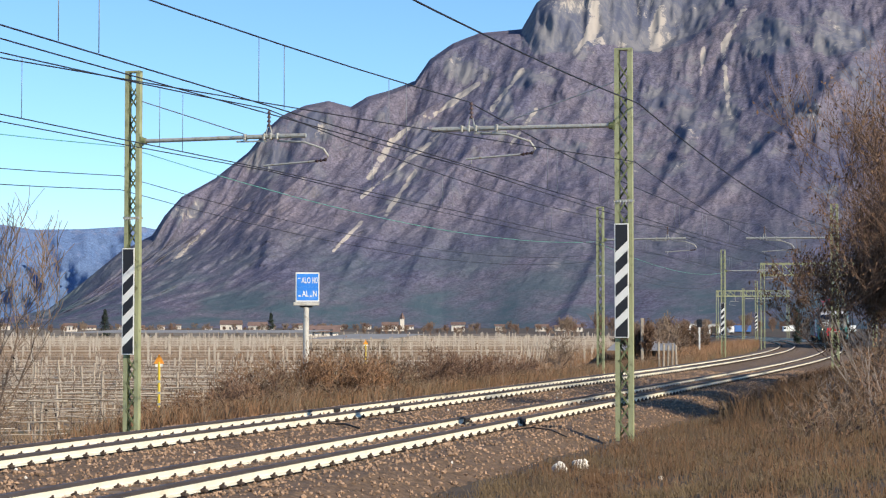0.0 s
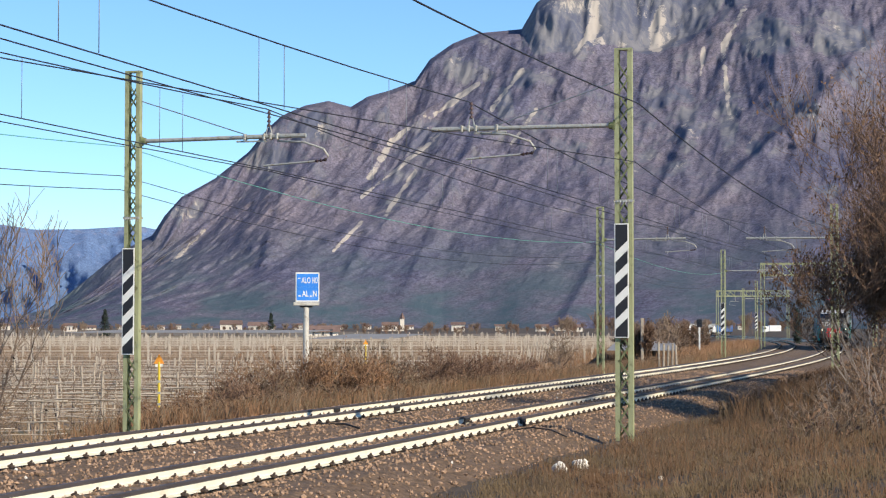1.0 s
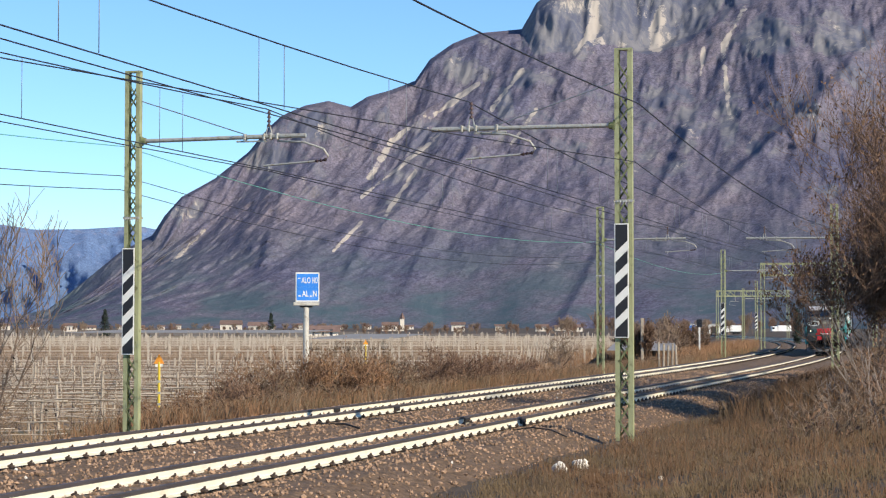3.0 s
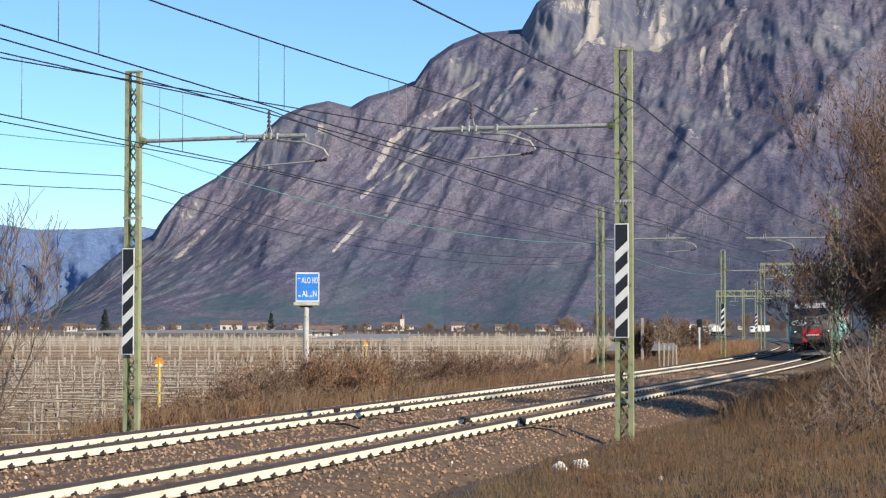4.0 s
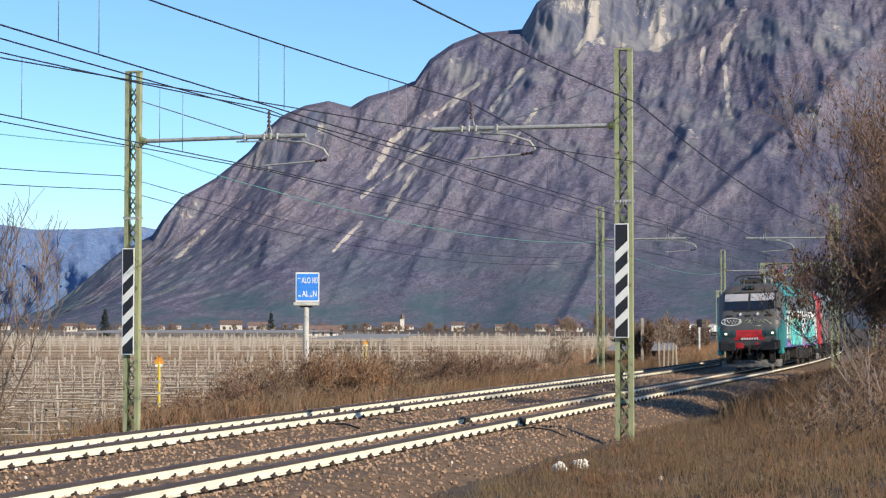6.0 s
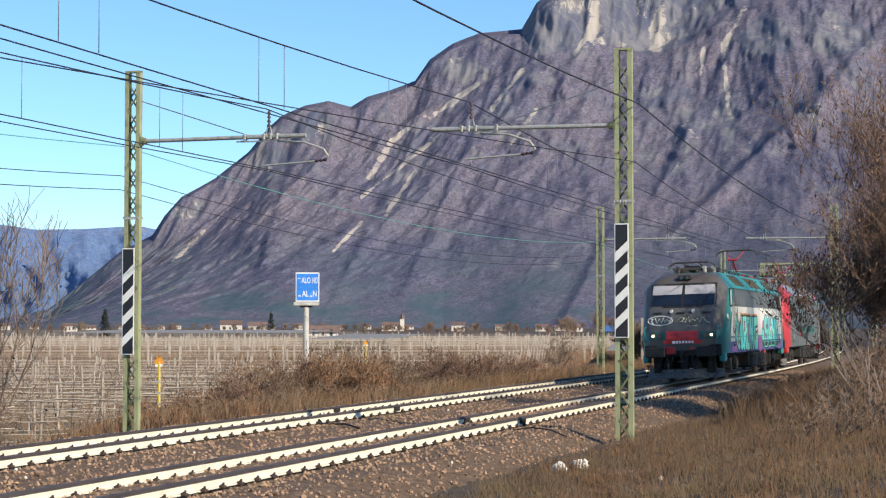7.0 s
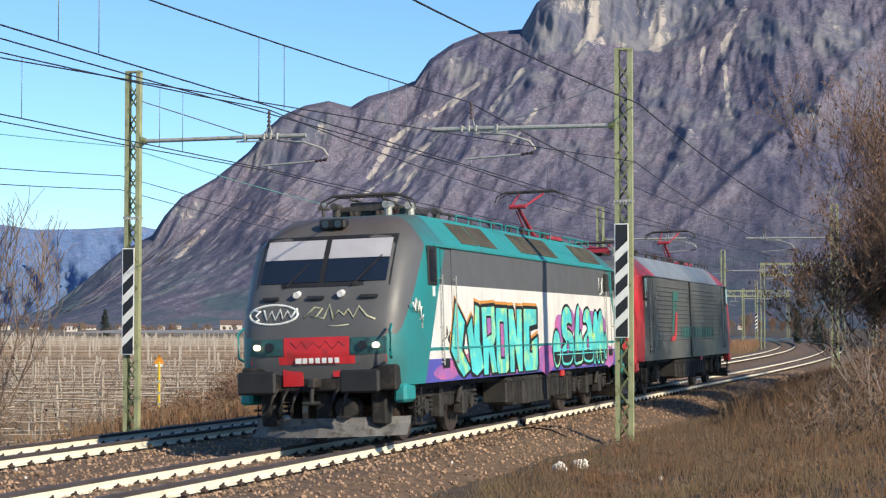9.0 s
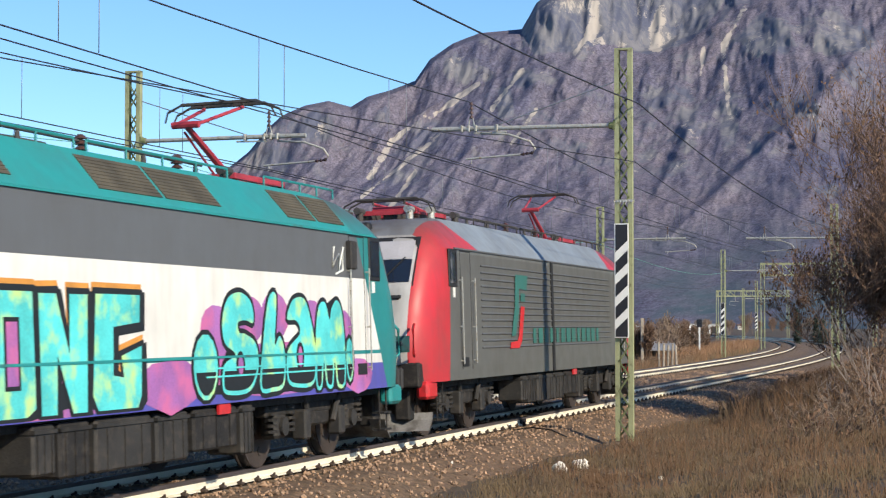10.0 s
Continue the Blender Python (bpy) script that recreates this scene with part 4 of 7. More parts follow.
def end_parts(t, end, red_cab):
    """All that belongs to one cab end, at the nose (end 0) or turned round at the tail (end 1)."""
    turn = Matrix.Identity(4) if end == 0 else Matrix.Translation((BODY_L, 0, 0)) @ Matrix.Rotation(math.pi, 4, "Z")

    def sub(name, vf, material, parent=t, label="", smooth=False):
        ob = piece(name, [turn @ Vector(v) for v in vf[0]], vf[1], material, parent, label, smooth)
        return ob

    def bmp(name, bm, material, parent=t, label=""):
        bmesh.ops.transform(bm, matrix=turn, verts=bm.verts)
        return part(name, bm, material, parent, label)
    fr = sub("windscreen_surround", on_nose(-1.16, 1.16, 2.60, 3.46, 0.012, 0.03), M_RUBBER, label="black windscreen surround")
    for v0, v1 in ((-1.09, -0.05), (0.05, 1.09)):
        sub("windscreen_pane", on_nose(v0, v1, 2.68, 3.06, 0.024, 0.01), M_GLASS, fr, "dark glass windscreen")
        sub("sun_blind", on_nose(v0, v1, 3.07, 3.39, 0.022, 0.01), M_BLIND, fr, "lowered pale sun blind")
    for v in (-0.55, 0.6):
        bm = bmesh.new()
        rod(bm, (nose_u(2.62) - 0.05, v, 2.62), (nose_u(3.1) - 0.0, v - 0.42, 3.1), 0.012, 5)
        bmp("wiper", bm, M_RUBBER)
    for v in (-0.38, 0.38):
        bm = bmesh.new()
        rod(bm, (nose_u(2.48) - 0.10, v, 2.47), (nose_u(2.48) + 0.05, v, 2.49), 0.055, 10)
        bmp("marker_lamp", bm, M_PLASTIC, label="small white marker lamp")
    for v in (-0.85, 0.05, 0.85):
        sub("grab_step", on_nose(v - 0.14, v + 0.14, 2.40, 2.45, 0.06, 0.06), M_RUBBER)
    # top lamp
    bm = bmesh.new()
    box(bm, nose_u(3.64) - 0.06, 0, 3.66, 0.24, 0.46, 0.17, bevel=0.03)
    top = bmp("top_lamp", bm, M_RUBBER, label="twin roof headlamp in an oval housing")
    for v in (-0.11, 0.11):
        bm = bmesh.new()
        rod(bm, (nose_u(3.64) - 0.20, v, 3.66), (nose_u(3.64), v, 3.66), 0.065, 12)
        bmp("lens", bm, M_GLASS, top)
    if not red_cab:
        red = sub("red_band", on_nose(-1.17, 1.17, 1.34, 1.47, 0.006, 0.02), M_RED, label="scratched red band across the nose")
        sub("red_panel", on_nose(-0.56, 0.56, 1.472, 1.78, 0.008, 0.02), M_RED, red)
    for v in (-0.88, 0.88):
        lo, hi = (v - 0.29, v + 0.29)
        hl = sub("headlamp", on_nose(lo, hi, 1.49, 1.76, 0.014, 0.02), M_LAMPBOX, label="dark teal headlamp housing")
        for dv, r, lit in ((0.14, 0.05, True), (-0.08, 0.075, False)):
            vv = v + dv * (1 if v > 0 else -1)
            bm = bmesh.new()
            rod(bm, (nose_u(1.62) + 0.005, vv, 1.63), (nose_u(1.62) + 0.10, vv, 1.63), r, 12)
            bmesh.ops.translate(bm, vec=(-0.05, 0, 0), verts=bm.verts)
            bmp("lit_lamp" if lit else "reflector", bm, (M_LIT if lit and end == 0 and not red_cab else M_GLASS), hl)
        # grab handle at the corner
        sg = 1 if v > 0 else -1
        pts = [(0.02, sg * 1.27, 1.42), (-0.10, sg * 1.30, 1.47), (-0.10, sg * 1.30, 1.86), (0.06, sg * 1.27, 1.95)]
        vt, ft = tube_mesh(pts, 0.024, 6)
        sub("grab_handle", (vt, ft), M_TEAL if not red_cab else M_RED, smooth=True)
    # number in white bars
    if not red_cab:
        bm = bmesh.new()
        for i in range(7):
            box(bm, -0.012, 0.30 - 0.11 * i, 1.40, 0.006, 0.075 if i else 0.10, 0.085)
        bmp("running_number", bm, M_PLASTIC, label="row of white characters")
    # buffer beam, buffers, hook, plough, steps
    bm = bmesh.new()
    box(bm, 0.30, 0, 1.10, 0.46, 2.66, 0.42, bevel=0.03)
    bmp("buffer_beam", bm, M_UNDER, label="dark grimy buffer beam")
    if not red_cab:
        for v in (0.42, -0.33):
            bm = bmesh.new()
            box(bm, 0.06, v, 1.13 if v > 0 else 1.2, 0.03, 0.34 if v > 0 else 0.12, 0.28 if v > 0 else 0.14)
            bmp("red_plate", bm, M_RED)
    for v in (-0.875, 0.875):
        bm = bmesh.new()
        rod(bm, (0.1, v, 1.06), (-0.34, v, 1.06), 0.12, 12)
        buf = bmp("buffer", bm, M_UNDER)
        bm = bmesh.new()
        box(bm, -0.40, v, 1.06, 0.09, 0.66, 0.37, bevel=0.035)
        bmp("buffer_head", bm, M_RUBBER, buf, "wide black buffer head")
    bm = bmesh.new()
    box(bm, -0.10, 0, 1.04, 0.35, 0.12, 0.16, bevel=0.02)
    rod(bm, (-0.2, 0, 1.05), (-0.26, 0, 0.72), 0.035, 8)
    rod(bm, (-0.26, -0.14, 0.72), (-0.26, 0.14, 0.72), 0.03, 8)
    bmp("coupling_hook", bm, M_UNDER2, label="steel screw coupling and hook")
    for i, v in enumerate((-0.55, -0.35, 0.32, 0.52, 0.7)):
        pts = [(0.05, v, 0.95), (-0.12, v + 0.03, 0.80), (-0.14, v + 0.07, 0.62), (-0.02, v + 0.12, 0.52), (0.12, v + 0.16, 0.62)]
        vt, ft = tube_mesh(pts, 0.028, 6)
        sub("air_hose", (vt, ft), M_RUBBER if i % 2 else M_UNDER2, smooth=True)
    # snow plough
    vs = []
    for z, o in ((0.16, -0.10), (0.34, 0.10), (0.46, 0.14)):
        for v, d in ((-1.33, 0.62), (-0.7, 0.20), (0, 0.0), (0.7, 0.20), (1.33, 0.62)):
            vs.append((d + o, v, z))
    vs += [(x + 0.05, y, z) for x, y, z in vs]
    fs = []
    for j in range(2):
        for i in range(4):
            a = j * 5 + i
            fs.append((a, a + 1, a + 6, a + 5))
            fs.append((15 + a, 15 + a + 5, 15 + a + 6, 15 + a + 1))
    rim = [0, 1, 2, 3, 4, 9, 14, 13, 12, 11, 10, 5]
    for a, b in zip(rim, rim[1:] + rim[:1]):
        fs.append((b, a, 15 + a, 15 + b))
    sub("snow_plough", (vs, fs), M_PLOUGH, label="scuffed grey snow plough")
    for v in (-0.95, 0.0, 0.95):
        bm = bmesh.new()
        box(bm, 0.42, v, 0.62, 0.30, 0.26, 0.55, bevel=0.03)
        bmp("plough_bracket", bm, M_UNDER)
    bm = bmesh.new()
    rod(bm, (0.15, -0.42, 0.62), (0.55, -0.42, 0.62), 0.17, 14)
    bmp("air_reservoir", bm, M_UNDER2)
    for sg in (-1, 1):
        bm = bmesh.new()
        box(bm, 0.50, sg * 1.33, 0.84, 0.55, 0.22, 0.30, bevel=0.05)
        bmp("corner_skirt", bm, M_RED if red_cab else M_TEAL)
        bm = bmesh.new()
        for z in (0.32, 0.58):
            box(bm, 1.05, sg * 1.36, z, 0.34, 0.2, 0.03)
        for u in (0.88, 1.22):
            rod(bm, (u, sg * 1.38, 0.32), (u, sg * 1.38, 0.95), 0.014, 6)
        bmp("footstep", bm, M_UNDER)
    # side window, door, rails, mirror; both sides
    for sg in (-1, 1):
        y = sg * 1.503
        bm = bmesh.new()
        box(bm, 1.66, y, 2.93, 0.50, 0.03, 0.66, bevel=0.012)
        wf = bmp("side_window", bm, M_RUBBER)
        bm = bmesh.new()
        box(bm, 1.66, y + sg * 0.016, 2.93, 0.38, 0.012, 0.54)
        bmp("window_pane", bm, M_GLASS, wf)
        bm = bmesh.new()
        box(bm, 1.72, y, 2.50, 0.13, 0.012, 0.17)
        bmp("sill_marker", bm, M_PLASTIC)
        bm = bmesh.new()
        for u in (2.14, 2.80):
            box(bm, u, sg * 1.5, 2.2, 0.010, 0.012, 2.1)
        box(bm, 2.47, sg * 1.5, 3.24, 0.68, 0.012, 0.018)
        bmp("door_seam", bm, M_RUBBER, label="rubber seam of the cab door")
        for u in (2.06, 2.90):
            bm = bmesh.new()
            rod(bm, (u, sg * 1.56, 1.25), (u, sg * 1.56, 2.78), 0.013, 6)
            for z in (1.3, 1.9, 2.72):
                rod(bm, (u, sg * 1.49, z), (u, sg * 1.57, z), 0.014, 5)
            bmp("handrail", bm, M_GALV)
        bm = bmesh.new()
        box(bm, 2.33, sg * 1.51, 1.28, 0.38, 0.02, 0.16)
        bmp("door_step", bm, M_RUBBER)


def grille(t, u0, u1, sg, parts=2):
    """Louvred panel on the roof's slope."""
    z0, z1 = 3.40, 3.80
    y0, y1 = interp(WIDE, z0) + 0.012, interp(WIDE, z1) + 0.012
    lean = 0.12
    fr = None
    for i in range(parts):
        a = u0 + (u1 - u0) * i / parts + 0.05
        b = u0 + (u1 - u0) * (i + 1) / parts - 0.05
        vs = [(a, sg * y0, z0), (b, sg * y0, z0), (b + lean, sg * y1, z1), (a + lean, sg * y1, z1)]
        vs += [(x, y - sg * 0.04, z - 0.03) for x, y, z in vs]
        fr = piece("roof_grille", vs, [(0, 1, 2, 3), (7, 6, 5, 4), (0, 4, 5, 1), (1, 5, 6, 2), (2, 6, 7, 3), (3, 7, 4, 0)], M_GRILLE, t, "dusty brown roof grille")
        bm = bmesh.new()
        for q in range(1, 9):
            f = q / 9
            rod(bm, (a + lean * f, sg * (y0 + (y1 - y0) * f + 0.004), z0 + (z1 - z0) * f), (b + lean * f, sg * (y0 + (y1 - y0) * f + 0.004), z0 + (z1 - z0) * f), 0.0045, 4)
        part("louvre", bm, M_GRILLE, fr)


def pantograph(t, u, raised, flip, frame_mat, z0=4.02):
    """Half pantograph: base frame, insulators, lower and upper arm, collector head."""
    d = -1 if flip else 1
    bm = bmesh.new()
    for v in (-0.55, 0.55):
        box(bm, u, v, z0, 1.9, 0.07, 0.08)
    for x in (-0.85, 0.0, 0.85):
        box(bm, u + x, 0, z0, 0.08, 1.17, 0.08)
    base = part("pantograph_base", bm, frame_mat, t)
    for x in (-0.85, 0.85):
        for v in (-0.55, 0.55):
            insulator("base_insulator", (u + x, v, 3.87), (u + x, v, z0 - 0.03), 0.075, base, 4)
    if raised:
        knee, foot, head = (u - d * 1.25, 4.72), (u + d * 0.35, z0 + 0.05), (u + d * 0.10, 5.16)
    else:
        knee, foot, head = (u - d * 1.15, z0 + 0.10), (u + d * 0.75, z0 + 0.06), (u + d * 0.75, z0 + 0.24)
    bm = bmesh.new()
    rod(bm, (foot[0], 0, foot[1]), (knee[0], 0, knee[1]), 0.055, 8, 0.042)
    rod(bm, (foot[0], -0.3, foot[1]), (foot[0], 0.3, foot[1]), 0.06, 8)
    rod(bm, (foot[0] - d * 0.25, 0.1, foot[1] - 0.02), (knee[0] + d * 0.1, 0.06, knee[1] - 0.09), 0.018, 6)
    part("lower_arm", bm, frame_mat, base)
    bm = bmesh.new()
    for v in (-0.30, 0.30):
        rod(bm, (knee[0], v * 0.55, knee[1]), (head[0], v, head[1] - 0.06), 0.026, 7)
    rod(bm, (knee[0], -0.2, knee[1]), (knee[0], 0.2, knee[1]), 0.05, 8)
    part("upper_arm", bm, frame_mat, base)
    bm = bmesh.new()
    for x in (-0.17, 0.17):
        rod(bm, (head[0] + x, -0.58, head[1]), (head[0] + x, 0.58, head[1]), 0.026, 6)
        for sg in (-1, 1):
            rod(bm, (head[0] + x, sg * 0.58, head[1]), (head[0] + x, sg * 0.80, head[1] - 0.10), 0.018, 5)
            rod(bm, (head[0] + x, sg * 0.80, head[1] - 0.10), (head[0] + x * 0.8, sg * 0.86, head[1] - 0.24), 0.014, 5)
    for v in (-0.3, 0.3):
        rod(bm, (head[0] - 0.17, v, head[1]), (head[0] + 0.17, v, head[1]), 0.02, 5)
        rod(bm, (head[0], v, head[1] - 0.08), (head[0], v, head[1]), 0.02, 5)
    part("collector_head", bm, M_DARK, base, "dark collector head with bent horns")


def roof_gear(t, frame_mat, raised_mat):
    pantograph(t, 3.55, False, True, frame_mat)
    pantograph(t, 14.95, True, False, raised_mat)
    bm = bmesh.new()
    for u in np.arange(5.2, 13.3, 1.6):
        rod(bm, (u, -0.35, 3.87), (u, -0.35, 4.10), 0.05, 8, 0.03)
    rod(bm, (4.6, -0.35, 4.12), (13.4, -0.35, 4.12), 0.022, 6)
    part("roof_busbar", bm, M_DARK, t)
    for u, w, h in ((6.0, 1.1, 0.16), (8.6, 1.6, 0.2), (11.4, 1.2, 0.16), (16.8, 0.8, 0.14)):
        boxed("roof_cover", (u, 0.2, 3.87 + h / 2, w, 0.8, h), M_DARK, t, bevel=0.03)
    for u in (9.9, 12.6):
        insulator("roof_insulator", (u, -0.35, 3.87), (u, -0.35, 4.2), 0.09, t, 5)
    for sg in (-1, 1):
        bm = bmesh.new()
        for a, b in ((5.2, 8.6), (8.9, 12.9), (14.2, 17.0)):
            rod(bm, (a, sg * 0.93, 4.0), (b, sg * 0.93, 4.0), 0.018, 5)
            for u in np.linspace(a, b, 5):
                rod(bm, (u, sg * 0.93, 3.86), (u, sg * 0.93, 4.0), 0.015, 5)
        part("roof_rail", bm, M_TEAL if frame_mat is M_DARK else M_DARK, t)
    for k, (u, v) in enumerate(((2.45, -0.5), (2.45, 0.45), (2.95, -0.75), (4.7, -0.7), (4.9, 0.5), (13.6, -0.6))):
        bm = bmesh.new()
        rod(bm, (u, v, 3.86), (u, v, 4.02), 0.07, 10)
        rod(bm, (u - 0.16, v, 4.05), (u + 0.16, v, 4.05), 0.065, 10)
        part("arrester", bm, (M_GALV, M_DARK)[k % 2], t)
    for v in (-0.45, 0.0, 0.5):
        bm = bmesh.new()
        box(bm, 3.6, v, 3.97, 1.7, 0.22, 0.16, bevel=0.03)
        part("roof_cabinet", bm, M_DARK, t)
    bm = bmesh.new()
    rod(bm, (1.9, 0.5, 3.85), (1.9, 0.5, 3.98), 0.03, 8)
    rod(bm, (1.75, 0.5, 4.0), (2.2, 0.5, 4.0), 0.04, 8, 0.02)
    part("horn", bm, M_DARK, t)
    boxed("gutter", (9.42, -1.51, 3.275, 15.3, 0.03, 0.03), M_TEAL if frame_mat is M_DARK else M_DGREY, t)
    boxed("gutter", (9.42, 1.51, 3.275, 15.3, 0.03, 0.03), M_TEAL if frame_mat is M_DARK else M_DGREY, t)


def wheelset(t, u):
    bm = bmesh.new()
    rod(bm, (0, -0.85, 0), (0, 0.85, 0), 0.09, 10)
    ws = part("wheelset", bm, M_WHEEL, t)
    ws.matrix_basis = pose(u, 0, 0.55)
    for sg in (-1, 1):
        bm = bmesh.new()
        rod(bm, (0, sg * 0.69, 0), (0, sg * 0.82, 0), 0.55, 32)
        rod(bm, (0, sg * 0.66, 0), (0, sg * 0.69, 0), 0.58, 32)
        rod(bm, (0, sg * 0.82, 0), (0, sg * 0.88, 0), 0.17, 12)
        for k in range(6):
            a = k * math.pi / 3
            rod(bm, (0.33 * math.cos(a), sg * 0.80, 0.33 * math.sin(a)), (0.33 * math.cos(a), sg * 0.835, 0.33 * math.sin(a)), 0.06, 8)
        part("wheel", bm, M_WHEEL, ws)
        bm = bmesh.new()
        r = bmesh.ops.create_cone(bm, cap_ends=False, segments=32, radius1=0.553, radius2=0.553, depth=0.10, matrix=Matrix.Translation((0, sg * 0.755, 0)) @ Matrix.Rotation(math.pi / 2, 4, "X"))
        part("tread", bm, M_TREAD, ws)
    return ws


def bogie(t, u):
    for sg in (-1, 1):
        y = sg * 1.08
        bm = bmesh.new()
        box(bm, u, y, 0.78, 3.9, 0.16, 0.17, bevel=0.02)
        box(bm, u, y, 0.62, 1.1, 0.16, 0.22, bevel=0.03)
        fr = part("bogie_frame", bm, M_UNDER, t, "dark grimy bogie frame")
        for x in (-1.42, 1.42):
            bm = bmesh.new()
            box(bm, u + x, sg * 1.06, 0.56, 0.42, 0.26, 0.34, bevel=0.05)
            rod(bm, (u + x, sg * 1.1, 0.56), (u + x, sg * 1.24, 0.56), 0.13, 12)
            part("axle_box", bm, M_UNDER2, fr)
            for e in (-0.32, 0.32):
                bm = bmesh.new()
                for i in range(5):
                    rod(bm, (u + x + e, sg * 1.15, 0.48 + i * 0.08), (u + x + e, sg * 1.15, 0.52 + i * 0.08), 0.095, 12)
                part("coil_spring", bm, M_UNDER, fr)
        for x in (-0.5, 0.5):
            bm = bmesh.new()
            rod(bm, (u + x, sg * 1.22, 0.55), (u + x * 1.5, sg * 1.25, 1.0), 0.05, 8)
            part("damper", bm, M_UNDER2, fr)
        for x in (-0.72, 0.72):
            boxed("sandbox", (u + x, sg * 1.2, 0.55, 0.22, 0.22, 0.42), M_UNDER2, fr, bevel=0.03)
        bm = bmesh.new()
        rod(bm, (u - 1.9, sg * 1.16, 0.95), (u + 1.9, sg * 1.16, 0.93), 0.025, 6)
        for x in np.linspace(-1.7, 1.7, 7):
            rod(bm, (u + x, sg * 1.16, 0.95), (u + x + 0.1, sg * 1.1, 0.66), 0.018, 5)
        part("brake_pipe", bm, M_UNDER, fr)
    boxed("bogie_bolster", (u, 0, 0.72, 2.0, 1.9, 0.3), M_UNDER, t)


def underframe(t):
    boxed("underframe", (BODY_L / 2, 0, 0.93, 17.4, 2.5, 0.14), M_UNDER, t)
    for sg in (-1, 1):
        for i, (u, w, z0, m) in enumerate(((6.9, 0.5, 0.42, M_UNDER2), (7.55, 0.7, 0.36, M_UNDER), (8.7, 1.4, 0.36, M_UNDER2), (9.95, 0.9, 0.36, M_UNDER2), (11.2, 1.35, 0.42, M_UNDER), (12.2, 0.42, 0.30, M_UNDER2))):
            bm = bmesh.new()
            box(bm, u, sg * 1.18, (z0 + 0.93) / 2, w - 0.04, 0.5, 0.93 - z0, bevel=0.03)
            box(bm, u, sg * 1.18, 0.86, w - 0.02, 0.54, 0.04)
            for k in range(3):
                box(bm, u - w * 0.3 + w * 0.3 * k, sg * 1.435, (z0 + 0.85) / 2, 0.03, 0.02, (0.8 - z0))
            part("equipment_box", bm, m, t)
        boxed("red_tag", (11.35, sg * 1.47, 0.90, 0.36, 0.03, 0.12), M_RED, t)


def side_text(name, word, u0, u1, z0, z1, material, offset, y, parent, label="", shear=0.0):
    """A word as flat lettering on the near side."""
    cu = bpy.data.curves.new(name, "FONT")
    cu.body = word
    cu.size = 1.0
    cu.extrude = 0.004
    cu.offset = offset
    cu.shear = shear
    cu.resolution_u = 3
    tmp = new("lettering", cu)
    bpy.context.view_layer.update()
    me = bpy.data.meshes.new_from_object(tmp)
    bpy.data.objects.remove(tmp)
    bpy.data.curves.remove(cu)
    co = np.array([v.co[:] for v in me.vertices])
    lo, hi = co.min(0), co.max(0)
    for v in me.vertices:
        v.co = (u0 + (v.co.x - lo[0]) / (hi[0] - lo[0]) * (u1 - u0), y - v.co.z, z0 + (v.co.y - lo[1]) / (hi[1] - lo[1]) * (z1 - z0))
    me.materials.clear()
    me.materials.append(material)
    ob = new(name, me)
    ob.parent = parent
    if label:
        ob["label"] = label
    return ob


def blob(name, pts, y, material, parent, label="", thick=0.003):
    """Flat painted patch on the near side, from a closed outline in length and height."""
    k = len(pts)
    vs = [(u, y, z) for u, z in pts] + [(u, y + thick, z) for u, z in pts]
    fs = [tuple(range(k)), tuple(range(2 * k - 1, k - 1, -1))] + [(i, k + i, k + (i + 1) % k, (i + 1) % k) for i in range(k)]
    return piece(name, vs, fs, material, parent, label)


def ellipse(cu, cz, ru, rz, k=16, wob=0.0, seed=0):
    r = random.Random(seed)
    return [(cu + ru * math.cos(2 * math.pi * i / k) * (1 + r.uniform(-wob, wob)), cz + rz * math.sin(2 * math.pi * i / k) * (1 + r.uniform(-wob, wob))) for i in range(k)]


def swell(outline, grow):
    """The outline moved outwards by grow, or inwards where it is negative."""
    k = len(outline)
    area = sum(outline[i][0] * outline[(i + 1) % k][1] - outline[(i + 1) % k][0] * outline[i][1] for i in range(k))
    sg = 1 if area > 0 else -1
    big = []
    for i in range(k):
        a, b, d = outline[i - 1], outline[i], outline[(i + 1) % k]
        n1 = Vector((b[1] - a[1], a[0] - b[0])).normalized() * sg
        n2 = Vector((d[1] - b[1], b[0] - d[0])).normalized() * sg
        n = n1 + n2
        n = n / max(0.6, n.length) * grow * 1.25
        big.append((b[0] + n.x, max(0.985, b[1] + n.y)))
    return big


def rounded(pts, k=4):
    """A closed outline drawn as a smooth curve through its points."""
    n, out = len(pts), []
    for i in range(n):
        a, b, c, d = (Vector(pts[(i + q) % n]) for q in (-1, 0, 1, 2))
        for q in range(k):
            u = q / k
            v = 0.5 * (2 * b + (c - a) * u + (2 * a - 5 * b + 4 * c - d) * u * u + (3 * b - a - 3 * c + d) * u ** 3)
            out.append((v.x, v.y))
    return out


def below(pts, z):
    """The part of an outline below a height."""
    out = []
    for i in range(len(pts)):
        a, b = pts[i - 1], pts[i]
        if (a[1] < z) != (b[1] < z):
            f = (z - a[1]) / (b[1] - a[1])
            out.append((a[0] + (b[0] - a[0]) * f, z))
        if b[1] < z:
            out.append(b)
    return out


